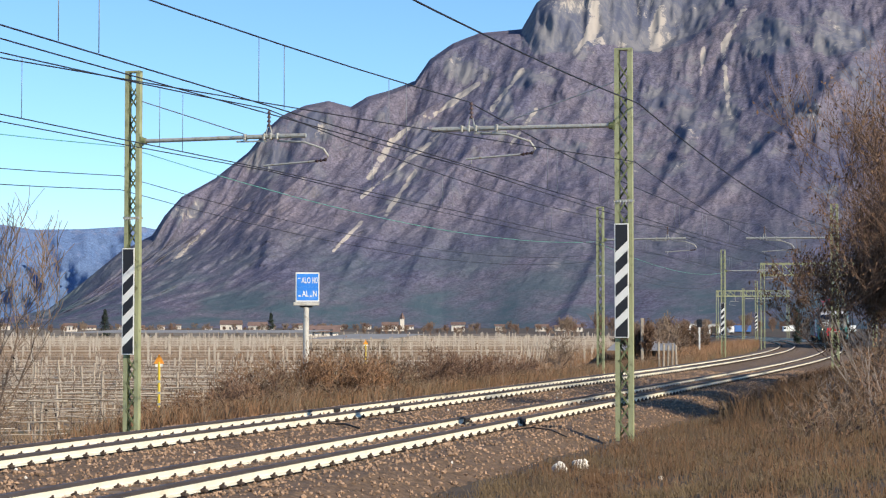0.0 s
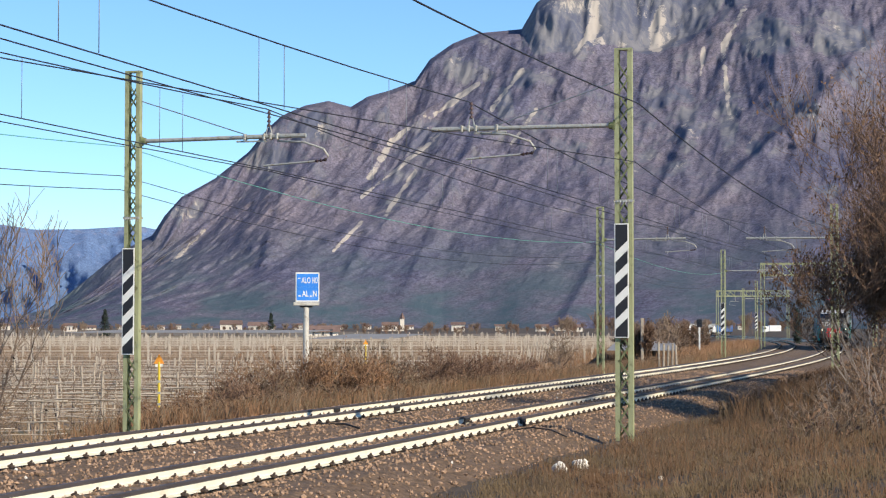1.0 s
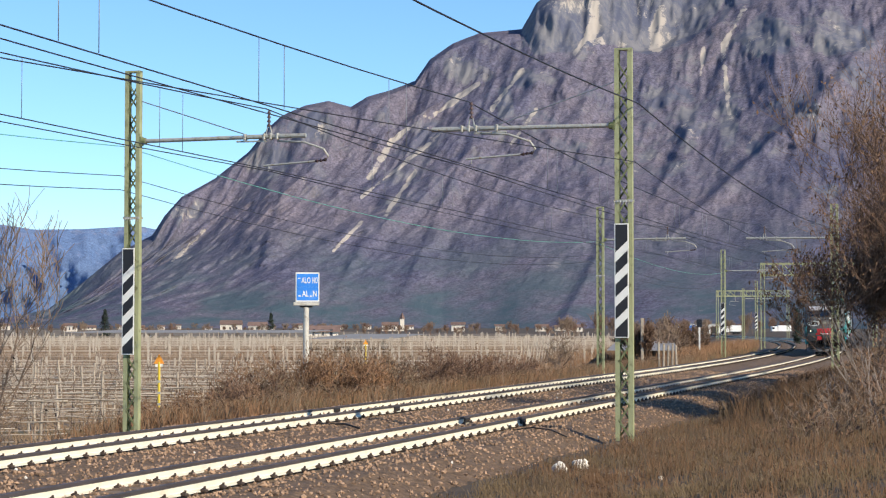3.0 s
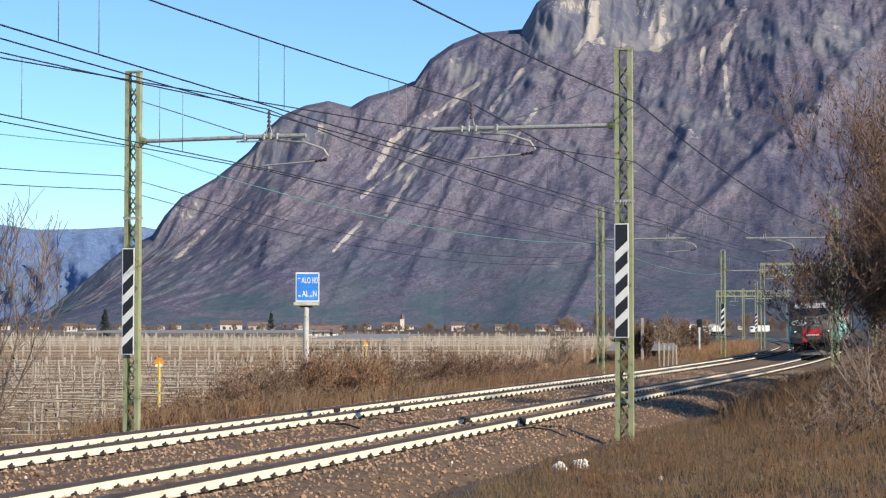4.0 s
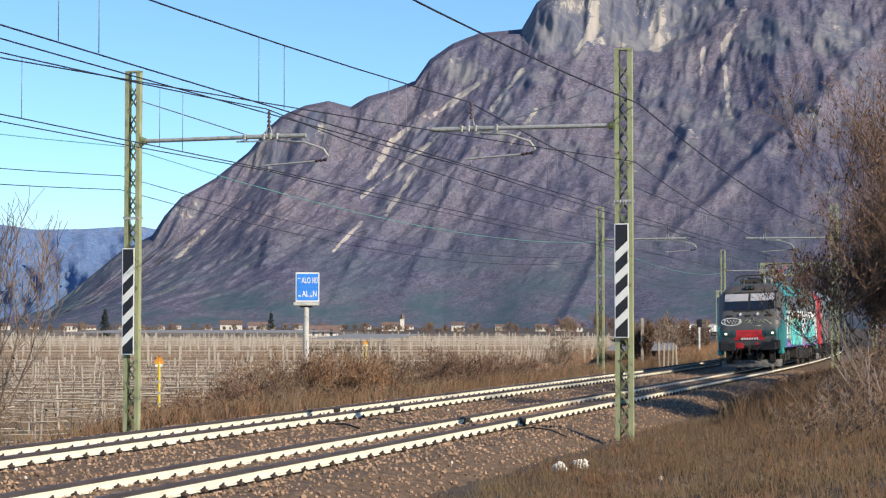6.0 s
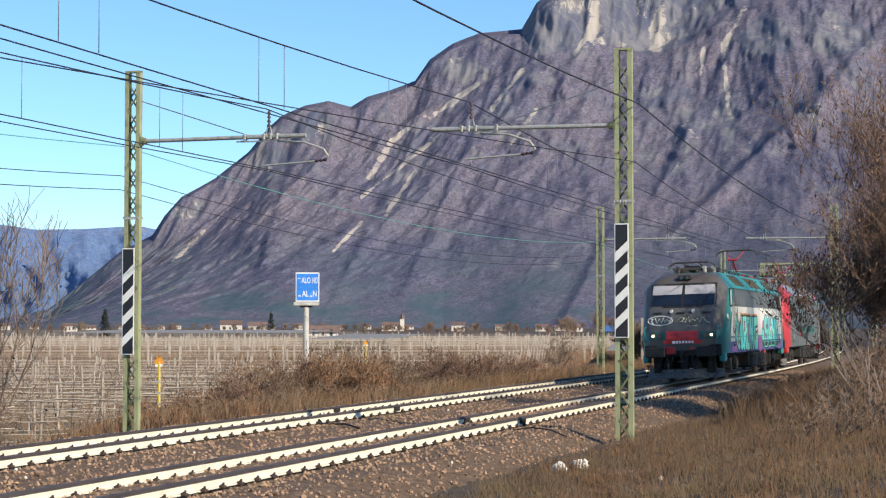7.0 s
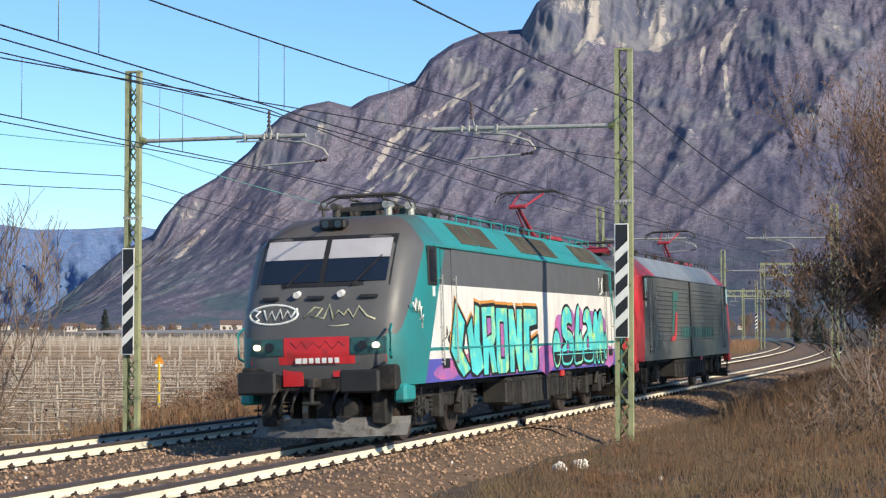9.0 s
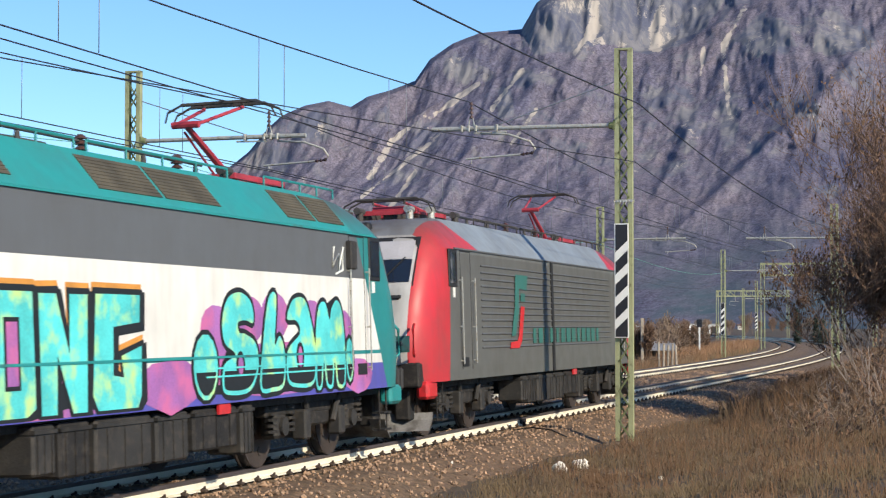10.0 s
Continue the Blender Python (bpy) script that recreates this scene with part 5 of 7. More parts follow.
def letter(parent, outline, holes, grow, dark_to=None, rim=False):
    """One sprayed letter: black underlay, turquoise face, dark counters."""
    if rim:
        blob("orange_rim", [(u - 0.02, z + 0.055) for u, z in swell(outline, grow)], -1.5040, M_ORANGE_SPRAY, parent, "orange sprayed rim")
        blob("letter_shadow", [(u + 0.07, max(0.985, z - 0.03)) for u, z in swell(outline, grow)], -1.5050, M_OUTLINE, parent)
    fl = blob("letter_outline", swell(outline, grow), -1.5058, M_OUTLINE, parent)
    blob("letter_face", outline, -1.5095, M_SPRAY, fl)
    if dark_to:
        low = below(swell(outline, -0.045), dark_to)
        if len(low) > 2:
            blob("dark_fill", low, -1.5120, M_OUTLINE, fl)
    for h in holes:
        blob("letter_counter", swell(h, 0.05), -1.5128, M_OUTLINE, fl)
        blob("counter_fill", h, -1.5145, M_PURPLE, fl)


def graffiti(t):
    g = blob("graffiti_cloud", ellipse(6.2, 1.24, 3.7, 0.25, 18, 0.1, 3), -1.5012, M_PURPLE, t, "purple and pink sprayed cloud")
    blob("cloud_puff", ellipse(9.75, 1.22, 0.85, 0.30, 12, 0.12, 5), -1.5018, M_PURPLE, g)
    blob("cloud_puff", ellipse(2.35, 1.12, 0.75, 0.13, 12, 0.1, 6), -1.5022, M_PURPLE, g)
    for cu, cz, r in ((11.1, 1.86, 0.42), (12.2, 2.0, 0.40), (13.05, 2.05, 0.42), (14.45, 1.98, 0.40), (15.7, 1.9, 0.34)):
        blob("cloud_puff", ellipse(cu, cz, r * 1.2, r * 0.75, 14, 0.06, 8), -1.5022, M_PURPLE, g)
    blob("cloud_puff", ellipse(13.3, 1.36, 2.9, 0.36, 18, 0.06, 4), -1.5018, M_PURPLE, g)
    blob("cloud_puff", ellipse(16.3, 1.20, 0.7, 0.26, 12, 0.1, 9), -1.5018, M_PURPLE, g)
    w = blob("graffiti_word", ellipse(5.8, 1.2, 2.6, 0.16, 12), -1.5026, M_OUTLINE, t, "large turquoise sprayed letters with black outlines")

    def box_pts(u0, u1, pts):
        return [(u0 + (u1 - u0) * a, 1.02 + 1.30 * b) for a, b in pts]
    letter(w, box_pts(2.65, 3.85, [(0.0, 0.36), (0.28, 1.0), (0.75, 0.74), (0.55, 0.36), (1.0, 0.10), (0.62, 0.0), (0.35, 0.12)]), [], 0.075, rim=True)
    letter(w, box_pts(3.70, 4.75, [(0.0, 0.64), (0.30, 0.80), (0.42, 0.45), (0.55, 0.98), (0.80, 0.95), (0.78, 0.5), (1.0, 0.1), (0.55, 0.0), (0.25, 0.06)]), [], 0.075, rim=True)
    letter(w, box_pts(4.70, 5.70, [(0.02, 0.95), (0.92, 0.97), (1.0, 0.55), (0.80, 0.42), (1.0, 0.02), (0.66, 0.02), (0.45, 0.36), (0.38, 0.0), (0.08, 0.0)]), [box_pts(4.70, 5.70, [(0.36, 0.80), (0.62, 0.80), (0.62, 0.60), (0.36, 0.56)])], 0.075, rim=True)
    letter(w, box_pts(5.70, 6.60, [(0.05, 0.95), (0.95, 0.95), (1.0, 0.06), (0.80, 0.0), (0.12, 0.0), (0.0, 0.1)]), [box_pts(5.70, 6.60, [(0.36, 0.72), (0.60, 0.72), (0.62, 0.24), (0.38, 0.24)])], 0.075, rim=True)
    letter(w, box_pts(6.66, 7.75, [(0.02, 0.94), (0.35, 0.94), (0.60, 0.46), (0.62, 0.94), (0.98, 0.94), (0.94, 0.0), (0.66, 0.0), (0.36, 0.46), (0.34, 0.0), (0.05, 0.0)]), [], 0.075, rim=True)
    letter(w, box_pts(7.82, 9.0, [(0.08, 0.95), (0.98, 0.95), (0.96, 0.72), (0.42, 0.68), (0.40, 0.28), (0.62, 0.26), (0.58, 0.44), (1.0, 0.52), (0.98, 0.1), (0.9, 0.0), (0.1, 0.0), (0.0, 0.12)]), [], 0.075, rim=True)
    s = blob("graffiti_word", ellipse(13.2, 1.14, 2.6, 0.10, 12), -1.5028, M_OUTLINE, t, "smaller turquoise sprayed letters with black outlines")

    def sp(u0, u1, pts):
        return [(u0 + (u1 - u0) * a, 1.06 + 1.25 * b) for a, b in pts]
    for outline, holes in (
            (ellipse(10.75, 1.42, 0.36, 0.40, 14), []),
            (rounded(sp(11.15, 12.45, [(0.08, 0.06), (0.3, 0.0), (0.75, 0.03), (0.97, 0.25), (0.92, 0.5), (0.66, 0.6), (0.5, 0.62), (0.48, 0.72), (0.68, 0.74), (0.86, 0.72), (0.82, 0.92), (0.55, 1.02), (0.25, 0.96), (0.1, 0.75), (0.14, 0.52), (0.4, 0.4), (0.12, 0.3)])), [rounded(ellipse(11.82, 1.42, 0.08, 0.12, 8), 2)]),
            (rounded(sp(12.42, 13.35, [(0.05, 0.04), (0.5, 0.0), (0.95, 0.06), (1.0, 0.4), (0.82, 0.58), (0.62, 0.5), (0.72, 1.0), (0.42, 0.96), (0.18, 0.5)])), []),
            (rounded(sp(13.32, 14.55, [(0.1, 0.1), (0.4, 0.02), (0.9, 0.05), (1.0, 0.35), (0.85, 0.75), (0.65, 0.98), (0.3, 0.96), (0.12, 0.76), (0.4, 0.74), (0.5, 0.6), (0.12, 0.42)])), [rounded(ellipse(13.92, 1.50, 0.08, 0.14, 8), 2)]),
            (rounded(sp(14.5, 15.75, [(0.02, 0.03), (0.2, 0.0), (0.28, 0.3), (0.36, 0.02), (0.56, 0.0), (0.64, 0.3), (0.72, 0.0), (0.98, 0.02), (1.0, 0.45), (0.92, 0.85), (0.75, 0.98), (0.58, 0.88), (0.5, 0.76), (0.36, 0.95), (0.14, 0.88), (0.03, 0.5)])), []),
            (ellipse(15.95, 1.42, 0.16, 0.32, 12), [])):
        letter(s, outline, holes, 0.05, 1.36)
    for z in (1.30, 1.40):
        boxed("paint_line", (13.25, -1.514, z, 5.0, 0.004, 0.022), M_SPRAY, s)
    boxed("paint_line", (9.4, -1.517, 1.535, 13.2, 0.004, 0.03), M_TEAL, s)
    # scrawls on the nose and beside the door
    def scrawl(name, pts, r, material, label):
        out = []
        for v, z in pts:
            u = nose_u(z) + float(np.interp(abs(v), [b for a, b in PLAN], [a for a, b in PLAN])) - 0.003
            out.append((u, v, z))
        v, f = tube_mesh(out, r, 5)
        piece(name, v, f, material, t, label, smooth=True)
    scrawl("spray_tag", [(1.22 - 0.44 * (1 - math.cos(a)), 2.16 + 0.16 * math.sin(a)) for a in np.linspace(0.2, 6.4, 22)], 0.021, M_SCRAWL, "white sprayed tag")
    scrawl("spray_tag", [(1.16, 2.24), (1.02, 2.22), (1.10, 2.15), (1.02, 2.08), (1.14, 2.06)], 0.021, M_SCRAWL, "white sprayed tag")
    scrawl("spray_tag", [(0.95, 2.24), (0.88, 2.07), (0.80, 2.22), (0.73, 2.07), (0.65, 2.25), (0.60, 2.08), (0.52, 2.22), (0.45, 2.10), (0.36, 2.26)], 0.021, M_SCRAWL, "white sprayed tag")
    scrawl("spray_tag", [(0.22, 2.10), (0.05, 2.26), (-0.08, 2.24), (0.02, 2.10), (0.10, 2.12), (-0.12, 2.08), (-0.20, 2.30), (-0.28, 2.06), (-0.36, 2.2), (-0.46, 2.12), (-0.52, 2.22), (-0.62, 2.08), (-0.70, 2.26), (-0.84, 2.10), (-0.98, 2.04)], 0.019, M_SCRAWL_Y, "pale yellow sprayed tag")
    scrawl("spray_tag", [(-0.18, 1.96), (-0.35, 1.95), (-0.55, 1.97)], 0.010, M_SCRAWL_Y, "pale yellow sprayed tag")
    scrawl("spray_tag", [(0.44, 1.70), (0.34, 1.60), (0.25, 1.72), (0.16, 1.58), (0.05, 1.70), (-0.06, 1.60), (-0.16, 1.71), (-0.28, 1.58), (-0.38, 1.70), (-0.48, 1.62)], 0.010, M_OUTLINE, "dark red scratched tag")

    def side_scrawl(pts, r, material, label):
        v, f = tube_mesh([(u, -1.503, z) for u, z in pts], r, 5)
        piece("spray_tag", v, f, material, t, label, smooth=True)
    side_scrawl([(0.50, 2.30), (0.62, 2.16), (0.68, 2.36), (0.78, 2.14), (0.86, 2.32), (0.92, 2.08), (1.02, 2.24), (0.92, 2.02), (1.08, 2.10), (0.98, 1.88)], 0.018, M_SCRAWL, "white sprayed tag")
    side_scrawl([(15.4, 3.05), (15.3, 2.75), (15.6, 2.95), (15.55, 2.7), (15.8, 3.05), (15.75, 2.72), (15.45, 2.66)], 0.018, M_SCRAWL, "white sprayed tag")
    side_scrawl([(2.25, 1.85), (2.2, 1.65), (2.38, 1.72), (2.42, 1.9), (2.5, 1.66), (2.62, 1.82), (2.55, 1.62)], 0.012, M_OUTLINE, "dark sprayed tag")
    boxed("side_box", (16.05, -1.54, 2.95, 0.26, 0.10, 0.42), M_UNDER2, t, bevel=0.02)


M_DGREY = mat("dark_grey_paint", (0.10, 0.105, 0.11), 0.5, 0, 0.12, 1.0, 0.05)


def build_loco(name, label, liv, red_cab, frame_mat):
    t = thing(name, Matrix.Identity(4), label, "locomotive", "locomotives")
    loco_shell(t, liv)
    for e in (0, 1):
        end_parts(t, e, red_cab)
    roof_gear(t, frame_mat, M_PINK)
    sets = [wheelset(t, u) for u in (2.0, 4.85, 14.0, 16.85)]
    bogie(t, 3.42)
    bogie(t, 15.43)
    underframe(t)
    return t, sets


loco_a, wheels_a = build_loco("locomotive_teal", "teal, white and grey electric locomotive covered in bright graffiti", M_LIV_A, False, M_DARK)
for sg in (-1, 1):
    grille(loco_a, 3.8, 6.4, sg)
    grille(loco_a, 8.2, 11.6, sg)
    grille(loco_a, 13.8, 16.2, sg)
graffiti(loco_a)
loco_b, wheels_b = build_loco("locomotive_grey", "grey electric locomotive with red cab edges and ribbed sides, coupled behind", M_LIV_B, True, M_PINK)
for sg in (-1, 1):
    for i in range(13):
        bm = bmesh.new()
        box(bm, 9.4, sg * 1.505, 1.52 + i * 0.125, 11.8, 0.03, 0.035, bevel=0.01)
        part("side_rib", bm, M_DGREY, loco_b)
    y = sg * 1.524
    for pts, m in (([(5.62, 1.72), (5.92, 1.72), (6.22, 2.20), (6.28, 2.66), (6.90, 2.62), (7.02, 2.92), (6.02, 2.92), (5.92, 2.30)], M_FS_GREEN),
                   ([(6.40, 2.40), (6.74, 2.40), (6.78, 2.56), (6.42, 2.56)], M_FS_GREEN),
                   ([(5.50, 1.48), (6.20, 1.48), (6.42, 1.62), (6.72, 2.30), (6.40, 2.30), (6.20, 1.72), (6.06, 1.62), (5.54, 1.60)], M_RED)):
        blob("side_emblem", pts, y, m, loco_b)
    boxed("panel_joint", (9.2, sg * 1.512, 2.12, 0.17, 0.03, 2.28), M_RUBBER, loco_b, "black joint between the side panels")
    bm = bmesh.new()
    for k in range(13):
        box(bm, 7.5 + k * 0.52, sg * 1.522, 1.72, 0.36 if k % 4 else 0.24, 0.005, 0.30)
    part("side_lettering", bm, M_FS_GREEN, loco_b, "row of faded green characters")
# ---- vegetation ----
def grass_mat(name, base, rand):
    m = mat(name, base, 0.9, 0, 0.2, 0.8, 0.0, rand=rand, fine=3)
    return m


M_STRAW = grass_mat("straw_grass", (0.1438, 0.101, 0.0538), 0.45)
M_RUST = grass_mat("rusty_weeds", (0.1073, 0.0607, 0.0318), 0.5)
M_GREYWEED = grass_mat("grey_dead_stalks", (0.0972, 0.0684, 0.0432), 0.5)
# same weeds on the far verge, over twice as bright by colour alone
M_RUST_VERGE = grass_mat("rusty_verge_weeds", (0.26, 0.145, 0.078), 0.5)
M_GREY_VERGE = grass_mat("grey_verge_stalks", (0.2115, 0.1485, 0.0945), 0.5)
M_DEADLEAF = grass_mat("withered_leaf", (0.187, 0.1076, 0.0636), 0.5)
M_TWIG = grass_mat("bare_twig", (0.215, 0.152, 0.108), 0.35)
M_TWIG_RED = grass_mat("reddish_twig", (0.1903, 0.1149, 0.0769), 0.4)
M_STRAW_PALE = grass_mat("bleached_straw", (0.2138, 0.1574, 0.0921), 0.4)
M_TWIG_PALE = grass_mat("pale_stem", (0.2108, 0.1736, 0.1488), 0.3)
M_NEEDLE = grass_mat("dark_needles", (0.03, 0.045, 0.03), 0.4)


def in_view(x, y, pad=2.0):
    return abs(x) < 0.235 * y + pad


def blades(name, spots, material, label, hmin, hmax, wide, lean, rnd, category="grass", parent=None, kind="stuff"):
    """Bent blades or stalks, each of three faces, at the given spots."""
    vs, fs = [], []
    for x, y, z in spots:
        h = rnd.uniform(hmin, hmax)
        a = rnd.random() * 6.283
        w = wide * rnd.uniform(0.6, 1.4)
        l = h * lean * rnd.uniform(0.1, 1.0)
        b = rnd.random() * 6.283
        dx, dy = math.cos(b) * l, math.sin(b) * l
        wx, wy = math.cos(a * 0.25) * w, math.sin(a * 0.25) * w * 0.6
        k = len(vs)
        vs += [(x - wx, y - wy, z - 0.03), (x + wx, y + wy, z - 0.03), (x + dx * 0.35 - wx * 0.8, y + dy * 0.35 - wy * 0.8, z + h * 0.55), (x + dx * 0.35 + wx * 0.8, y + dy * 0.35 + wy * 0.8, z + h * 0.55), (x + dx, y + dy, z + h * (1 - 0.3 * lean))]
        fs += [(k, k + 1, k + 3, k + 2), (k + 2, k + 3, k + 4)]
    return tagged(piece(name, vs, fs, material, parent), label, category, kind=kind)


def spots(count, s0, s1, n0, n1, rnd, clump=0.0, power=1.0, seed=0.0):
    out = []
    tries = 0
    while len(out) < count and tries < count * 12:
        tries += 1
        s = s0 + (s1 - s0) * rnd.random() ** power
        n = rnd.uniform(n0, n1)
        p = line(s, n)
        if not in_view(p.x, p.y):
            continue
        if clump and noise.noise(Vector((p.x * 0.55, p.y * 0.55, seed))) + 0.45 * noise.noise(Vector((p.x * 2.1, p.y * 2.1, seed + 4))) < rnd.uniform(-0.5, 0.5) * (2 - clump * 2) + clump * 0.12:
            continue
        out.append((p.x, p.y, ground_z(p.x, p.y)))
    return out


rnd = random.Random(21)
near_edge = -3.15


def tufts(count, per, s0, s1, n0, n1, rnd, clump, seed, radius):
    """Spots gathered in tufts."""
    out = []
    for x, y, z in spots(count, s0, s1, n0, n1, rnd, clump, 1.0, seed):
        r = radius * rnd.uniform(0.4, 1.4)
        for _ in range(int(per * rnd.uniform(0.5, 1.5))):
            out.append((x + rnd.gauss(0, r), y + rnd.gauss(0, r), z))
    return out


blades("dry_grass", tufts(2600, 16, -24, 40, -14, near_edge, rnd, 0.85, 1, 0.10), M_STRAW, "tufts of straw-coloured dry grass on the bank", 0.06, 0.30, 0.0045, 1.5, rnd)
blades("fallen_grass", spots(16000, -24, 40, -14, near_edge, rnd, 0.7, 1.0, 7), M_STRAW_PALE, "flattened straw-coloured grass on the bank", 0.05, 0.12, 0.006, 4.0, rnd)
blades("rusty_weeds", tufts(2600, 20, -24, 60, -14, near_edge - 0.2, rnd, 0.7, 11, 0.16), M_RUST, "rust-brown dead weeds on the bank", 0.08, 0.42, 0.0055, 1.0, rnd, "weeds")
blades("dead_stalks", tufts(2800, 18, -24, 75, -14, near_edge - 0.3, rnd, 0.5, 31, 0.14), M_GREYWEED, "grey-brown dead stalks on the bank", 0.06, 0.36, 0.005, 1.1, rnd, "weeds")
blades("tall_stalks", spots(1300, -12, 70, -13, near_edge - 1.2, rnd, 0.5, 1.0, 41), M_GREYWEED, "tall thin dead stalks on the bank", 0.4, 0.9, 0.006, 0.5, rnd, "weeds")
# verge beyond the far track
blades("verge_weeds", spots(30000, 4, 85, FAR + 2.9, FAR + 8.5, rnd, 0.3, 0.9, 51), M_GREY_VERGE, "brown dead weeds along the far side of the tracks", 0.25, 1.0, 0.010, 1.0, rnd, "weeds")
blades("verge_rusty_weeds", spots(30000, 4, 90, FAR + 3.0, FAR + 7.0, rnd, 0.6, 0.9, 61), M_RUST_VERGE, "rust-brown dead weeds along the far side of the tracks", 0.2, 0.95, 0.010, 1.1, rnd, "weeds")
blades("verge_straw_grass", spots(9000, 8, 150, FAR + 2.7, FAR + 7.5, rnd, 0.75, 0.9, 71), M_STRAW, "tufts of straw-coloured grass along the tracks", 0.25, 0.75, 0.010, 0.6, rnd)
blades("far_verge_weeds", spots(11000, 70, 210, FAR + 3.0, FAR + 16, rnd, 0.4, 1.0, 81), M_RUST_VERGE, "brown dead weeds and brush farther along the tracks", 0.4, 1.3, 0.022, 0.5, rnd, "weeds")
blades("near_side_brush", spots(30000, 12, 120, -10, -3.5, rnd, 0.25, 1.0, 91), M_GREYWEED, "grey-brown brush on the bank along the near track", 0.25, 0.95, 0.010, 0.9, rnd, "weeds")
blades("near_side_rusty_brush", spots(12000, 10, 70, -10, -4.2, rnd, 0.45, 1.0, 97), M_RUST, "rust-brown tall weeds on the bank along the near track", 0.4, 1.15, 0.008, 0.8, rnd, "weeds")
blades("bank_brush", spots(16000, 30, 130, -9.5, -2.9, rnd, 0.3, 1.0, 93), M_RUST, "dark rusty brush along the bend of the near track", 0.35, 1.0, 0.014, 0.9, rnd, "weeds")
blades("field_grass", spots(26000, -10, 60, FAR + 8, FAR + 40, rnd, 0.4, 0.8, 95), M_GREY_VERGE, "dead grass between the orchard rows", 0.08, 0.3, 0.012, 0.8, rnd)


class Twigs:
    """Gathers three-sided limbs and small leaves."""

    def __init__(self, seed):
        self.v, self.f, self.lv, self.lf, self.r = [], [], [], [], random.Random(seed)
        self.tv, self.tf = [], []

    def limb(self, a, b, r0, r1, stem=False):
        vs, fs = (self.tv, self.tf) if stem else (self.v, self.f)
        d = (b - a).normalized()
        s = d.cross(Vector((0.3, 0.2, 1))).normalized()
        u = s.cross(d)
        k = len(vs)
        for p, r in ((a, r0), (b, r1)):
            for i in range(3):
                t = i * 2.0944
                vs.append(p + (s * math.cos(t) + u * math.sin(t)) * r)
        for i in range(3):
            j = (i + 1) % 3
            fs.append((k + i, k + j, k + 3 + j, k + 3 + i))

    def leaf(self, p, size):
        r = self.r
        e = Euler((r.random() * 6, r.random() * 6, r.random() * 6)).to_matrix()
        k = len(self.lv)
        for q in ((-1, 0, 0), (0, -0.45, 0.1), (1, 0, 0), (0, 0.45, 0.1)):
            self.lv.append(p + e @ Vector(q) * size)
        self.lf.append((k, k + 1, k + 2, k + 3))

    def grow(self, p, d, length, r, depth, up=0.25, spread=0.7, leaves=0.0, kids=4, bend=0.25, thin=0.004, stem=False):
        n = 4 if depth > 1 else 3
        rr = self.r
        for i in range(n):
            d = (d + Vector((rr.gauss(0, bend), rr.gauss(0, bend), rr.gauss(0, bend) + up * 0.3))).normalized()
            q = p + d * length / n
            r2 = max(thin, r * (1 - 0.55 / n))
            self.limb(p, q, r, r2, stem)
            p, r = q, r2
            if depth > 0 and (i > 0 or depth < 2):
                for _ in range(kids if i == n - 1 else max(1, kids // 2)):
                    side = Vector((rr.gauss(0, 1), rr.gauss(0, 1), rr.gauss(0, 0.8)))
                    nd = (d * (1 - spread) + side.normalized() * spread + Vector((0, 0, up))).normalized()
                    self.grow(p, nd, length * rr.uniform(0.45, 0.68), max(thin, r * 0.62), depth - 1, up, spread, leaves, kids, bend, thin)
            elif leaves and rr.random() < leaves:
                self.leaf(p + Vector((rr.gauss(0, 0.05), rr.gauss(0, 0.05), rr.gauss(0, 0.05))), rr.uniform(0.03, 0.07))

    def done(self, name, where, material, label, category="bare tree", group="", leaf_mat=None, kind=""):
        t = thing(name, where, label, category, group, kind)
        if self.tf:
            piece("trunk", self.tv, self.tf, material, t)
        tagged(piece("crown", self.v, self.f, material, t), kind="stuff")
        if self.lf:
            tagged(piece("foliage", self.lv, self.lf, leaf_mat or M_DEADLEAF, t, "brown withered leaves"), kind="stuff")
        return t


def shrub(x, y, height, stems, seed, label, material=None, leaves=0.3, depth=3, lean=(0, 0), kids=4, spread=0.6, name="bare_shrub", foot=0.5, thin=0.005, thick=0.035, up=0.25):
    w = Twigs(seed)
    for _ in range(stems):
        a = w.r.random() * 6.283
        p = Vector((math.cos(a) * foot * w.r.random(), math.sin(a) * foot * w.r.random(), -0.1))
        d = Vector((math.cos(a) * 0.35 + lean[0] + w.r.gauss(0, 0.15), math.sin(a) * 0.35 + lean[1] + w.r.gauss(0, 0.15), 1)).normalized()
        w.grow(p, d, height * w.r.uniform(0.45, 0.68), thick * w.r.uniform(0.6, 1.2), depth, up, spread, leaves, kids, 0.16, thin, name == "bare_tree")
    return w.done(name, pose(x, y, ground_z(x, y)), material or M_TWIG, label, "shrub" if name != "bare_tree" else "bare tree", "bare shrubs")


# thicket and tall shrubs on the camera's side of the line
shrub(14.7, 56, 8.4, 7, 1, "tall bare shrub with brown withered leaves on the bank", M_TWIG_RED, 0.6, 3, (0.28, 0), 4, up=0.42)
shrub(11.9, 45.5, 6.2, 8, 2, "tall bare shrub with brown withered leaves on the bank", M_TWIG_RED, 0.6, 3, (0.24, 0), 4, up=0.42)
shrub(17.4, 66, 8.0, 7, 3, "tall bare shrub with brown withered leaves on the bank", M_TWIG_RED, 0.6, 3, (0.2, 0), 4, up=0.42)
shrub(11.6, 47.5, 3.9, 7, 201, "dense reddish winter bush with withered leaves on the bank", M_TWIG_RED, 0.75, 3, (0.03, 0), 4, up=0.36, foot=0.9)
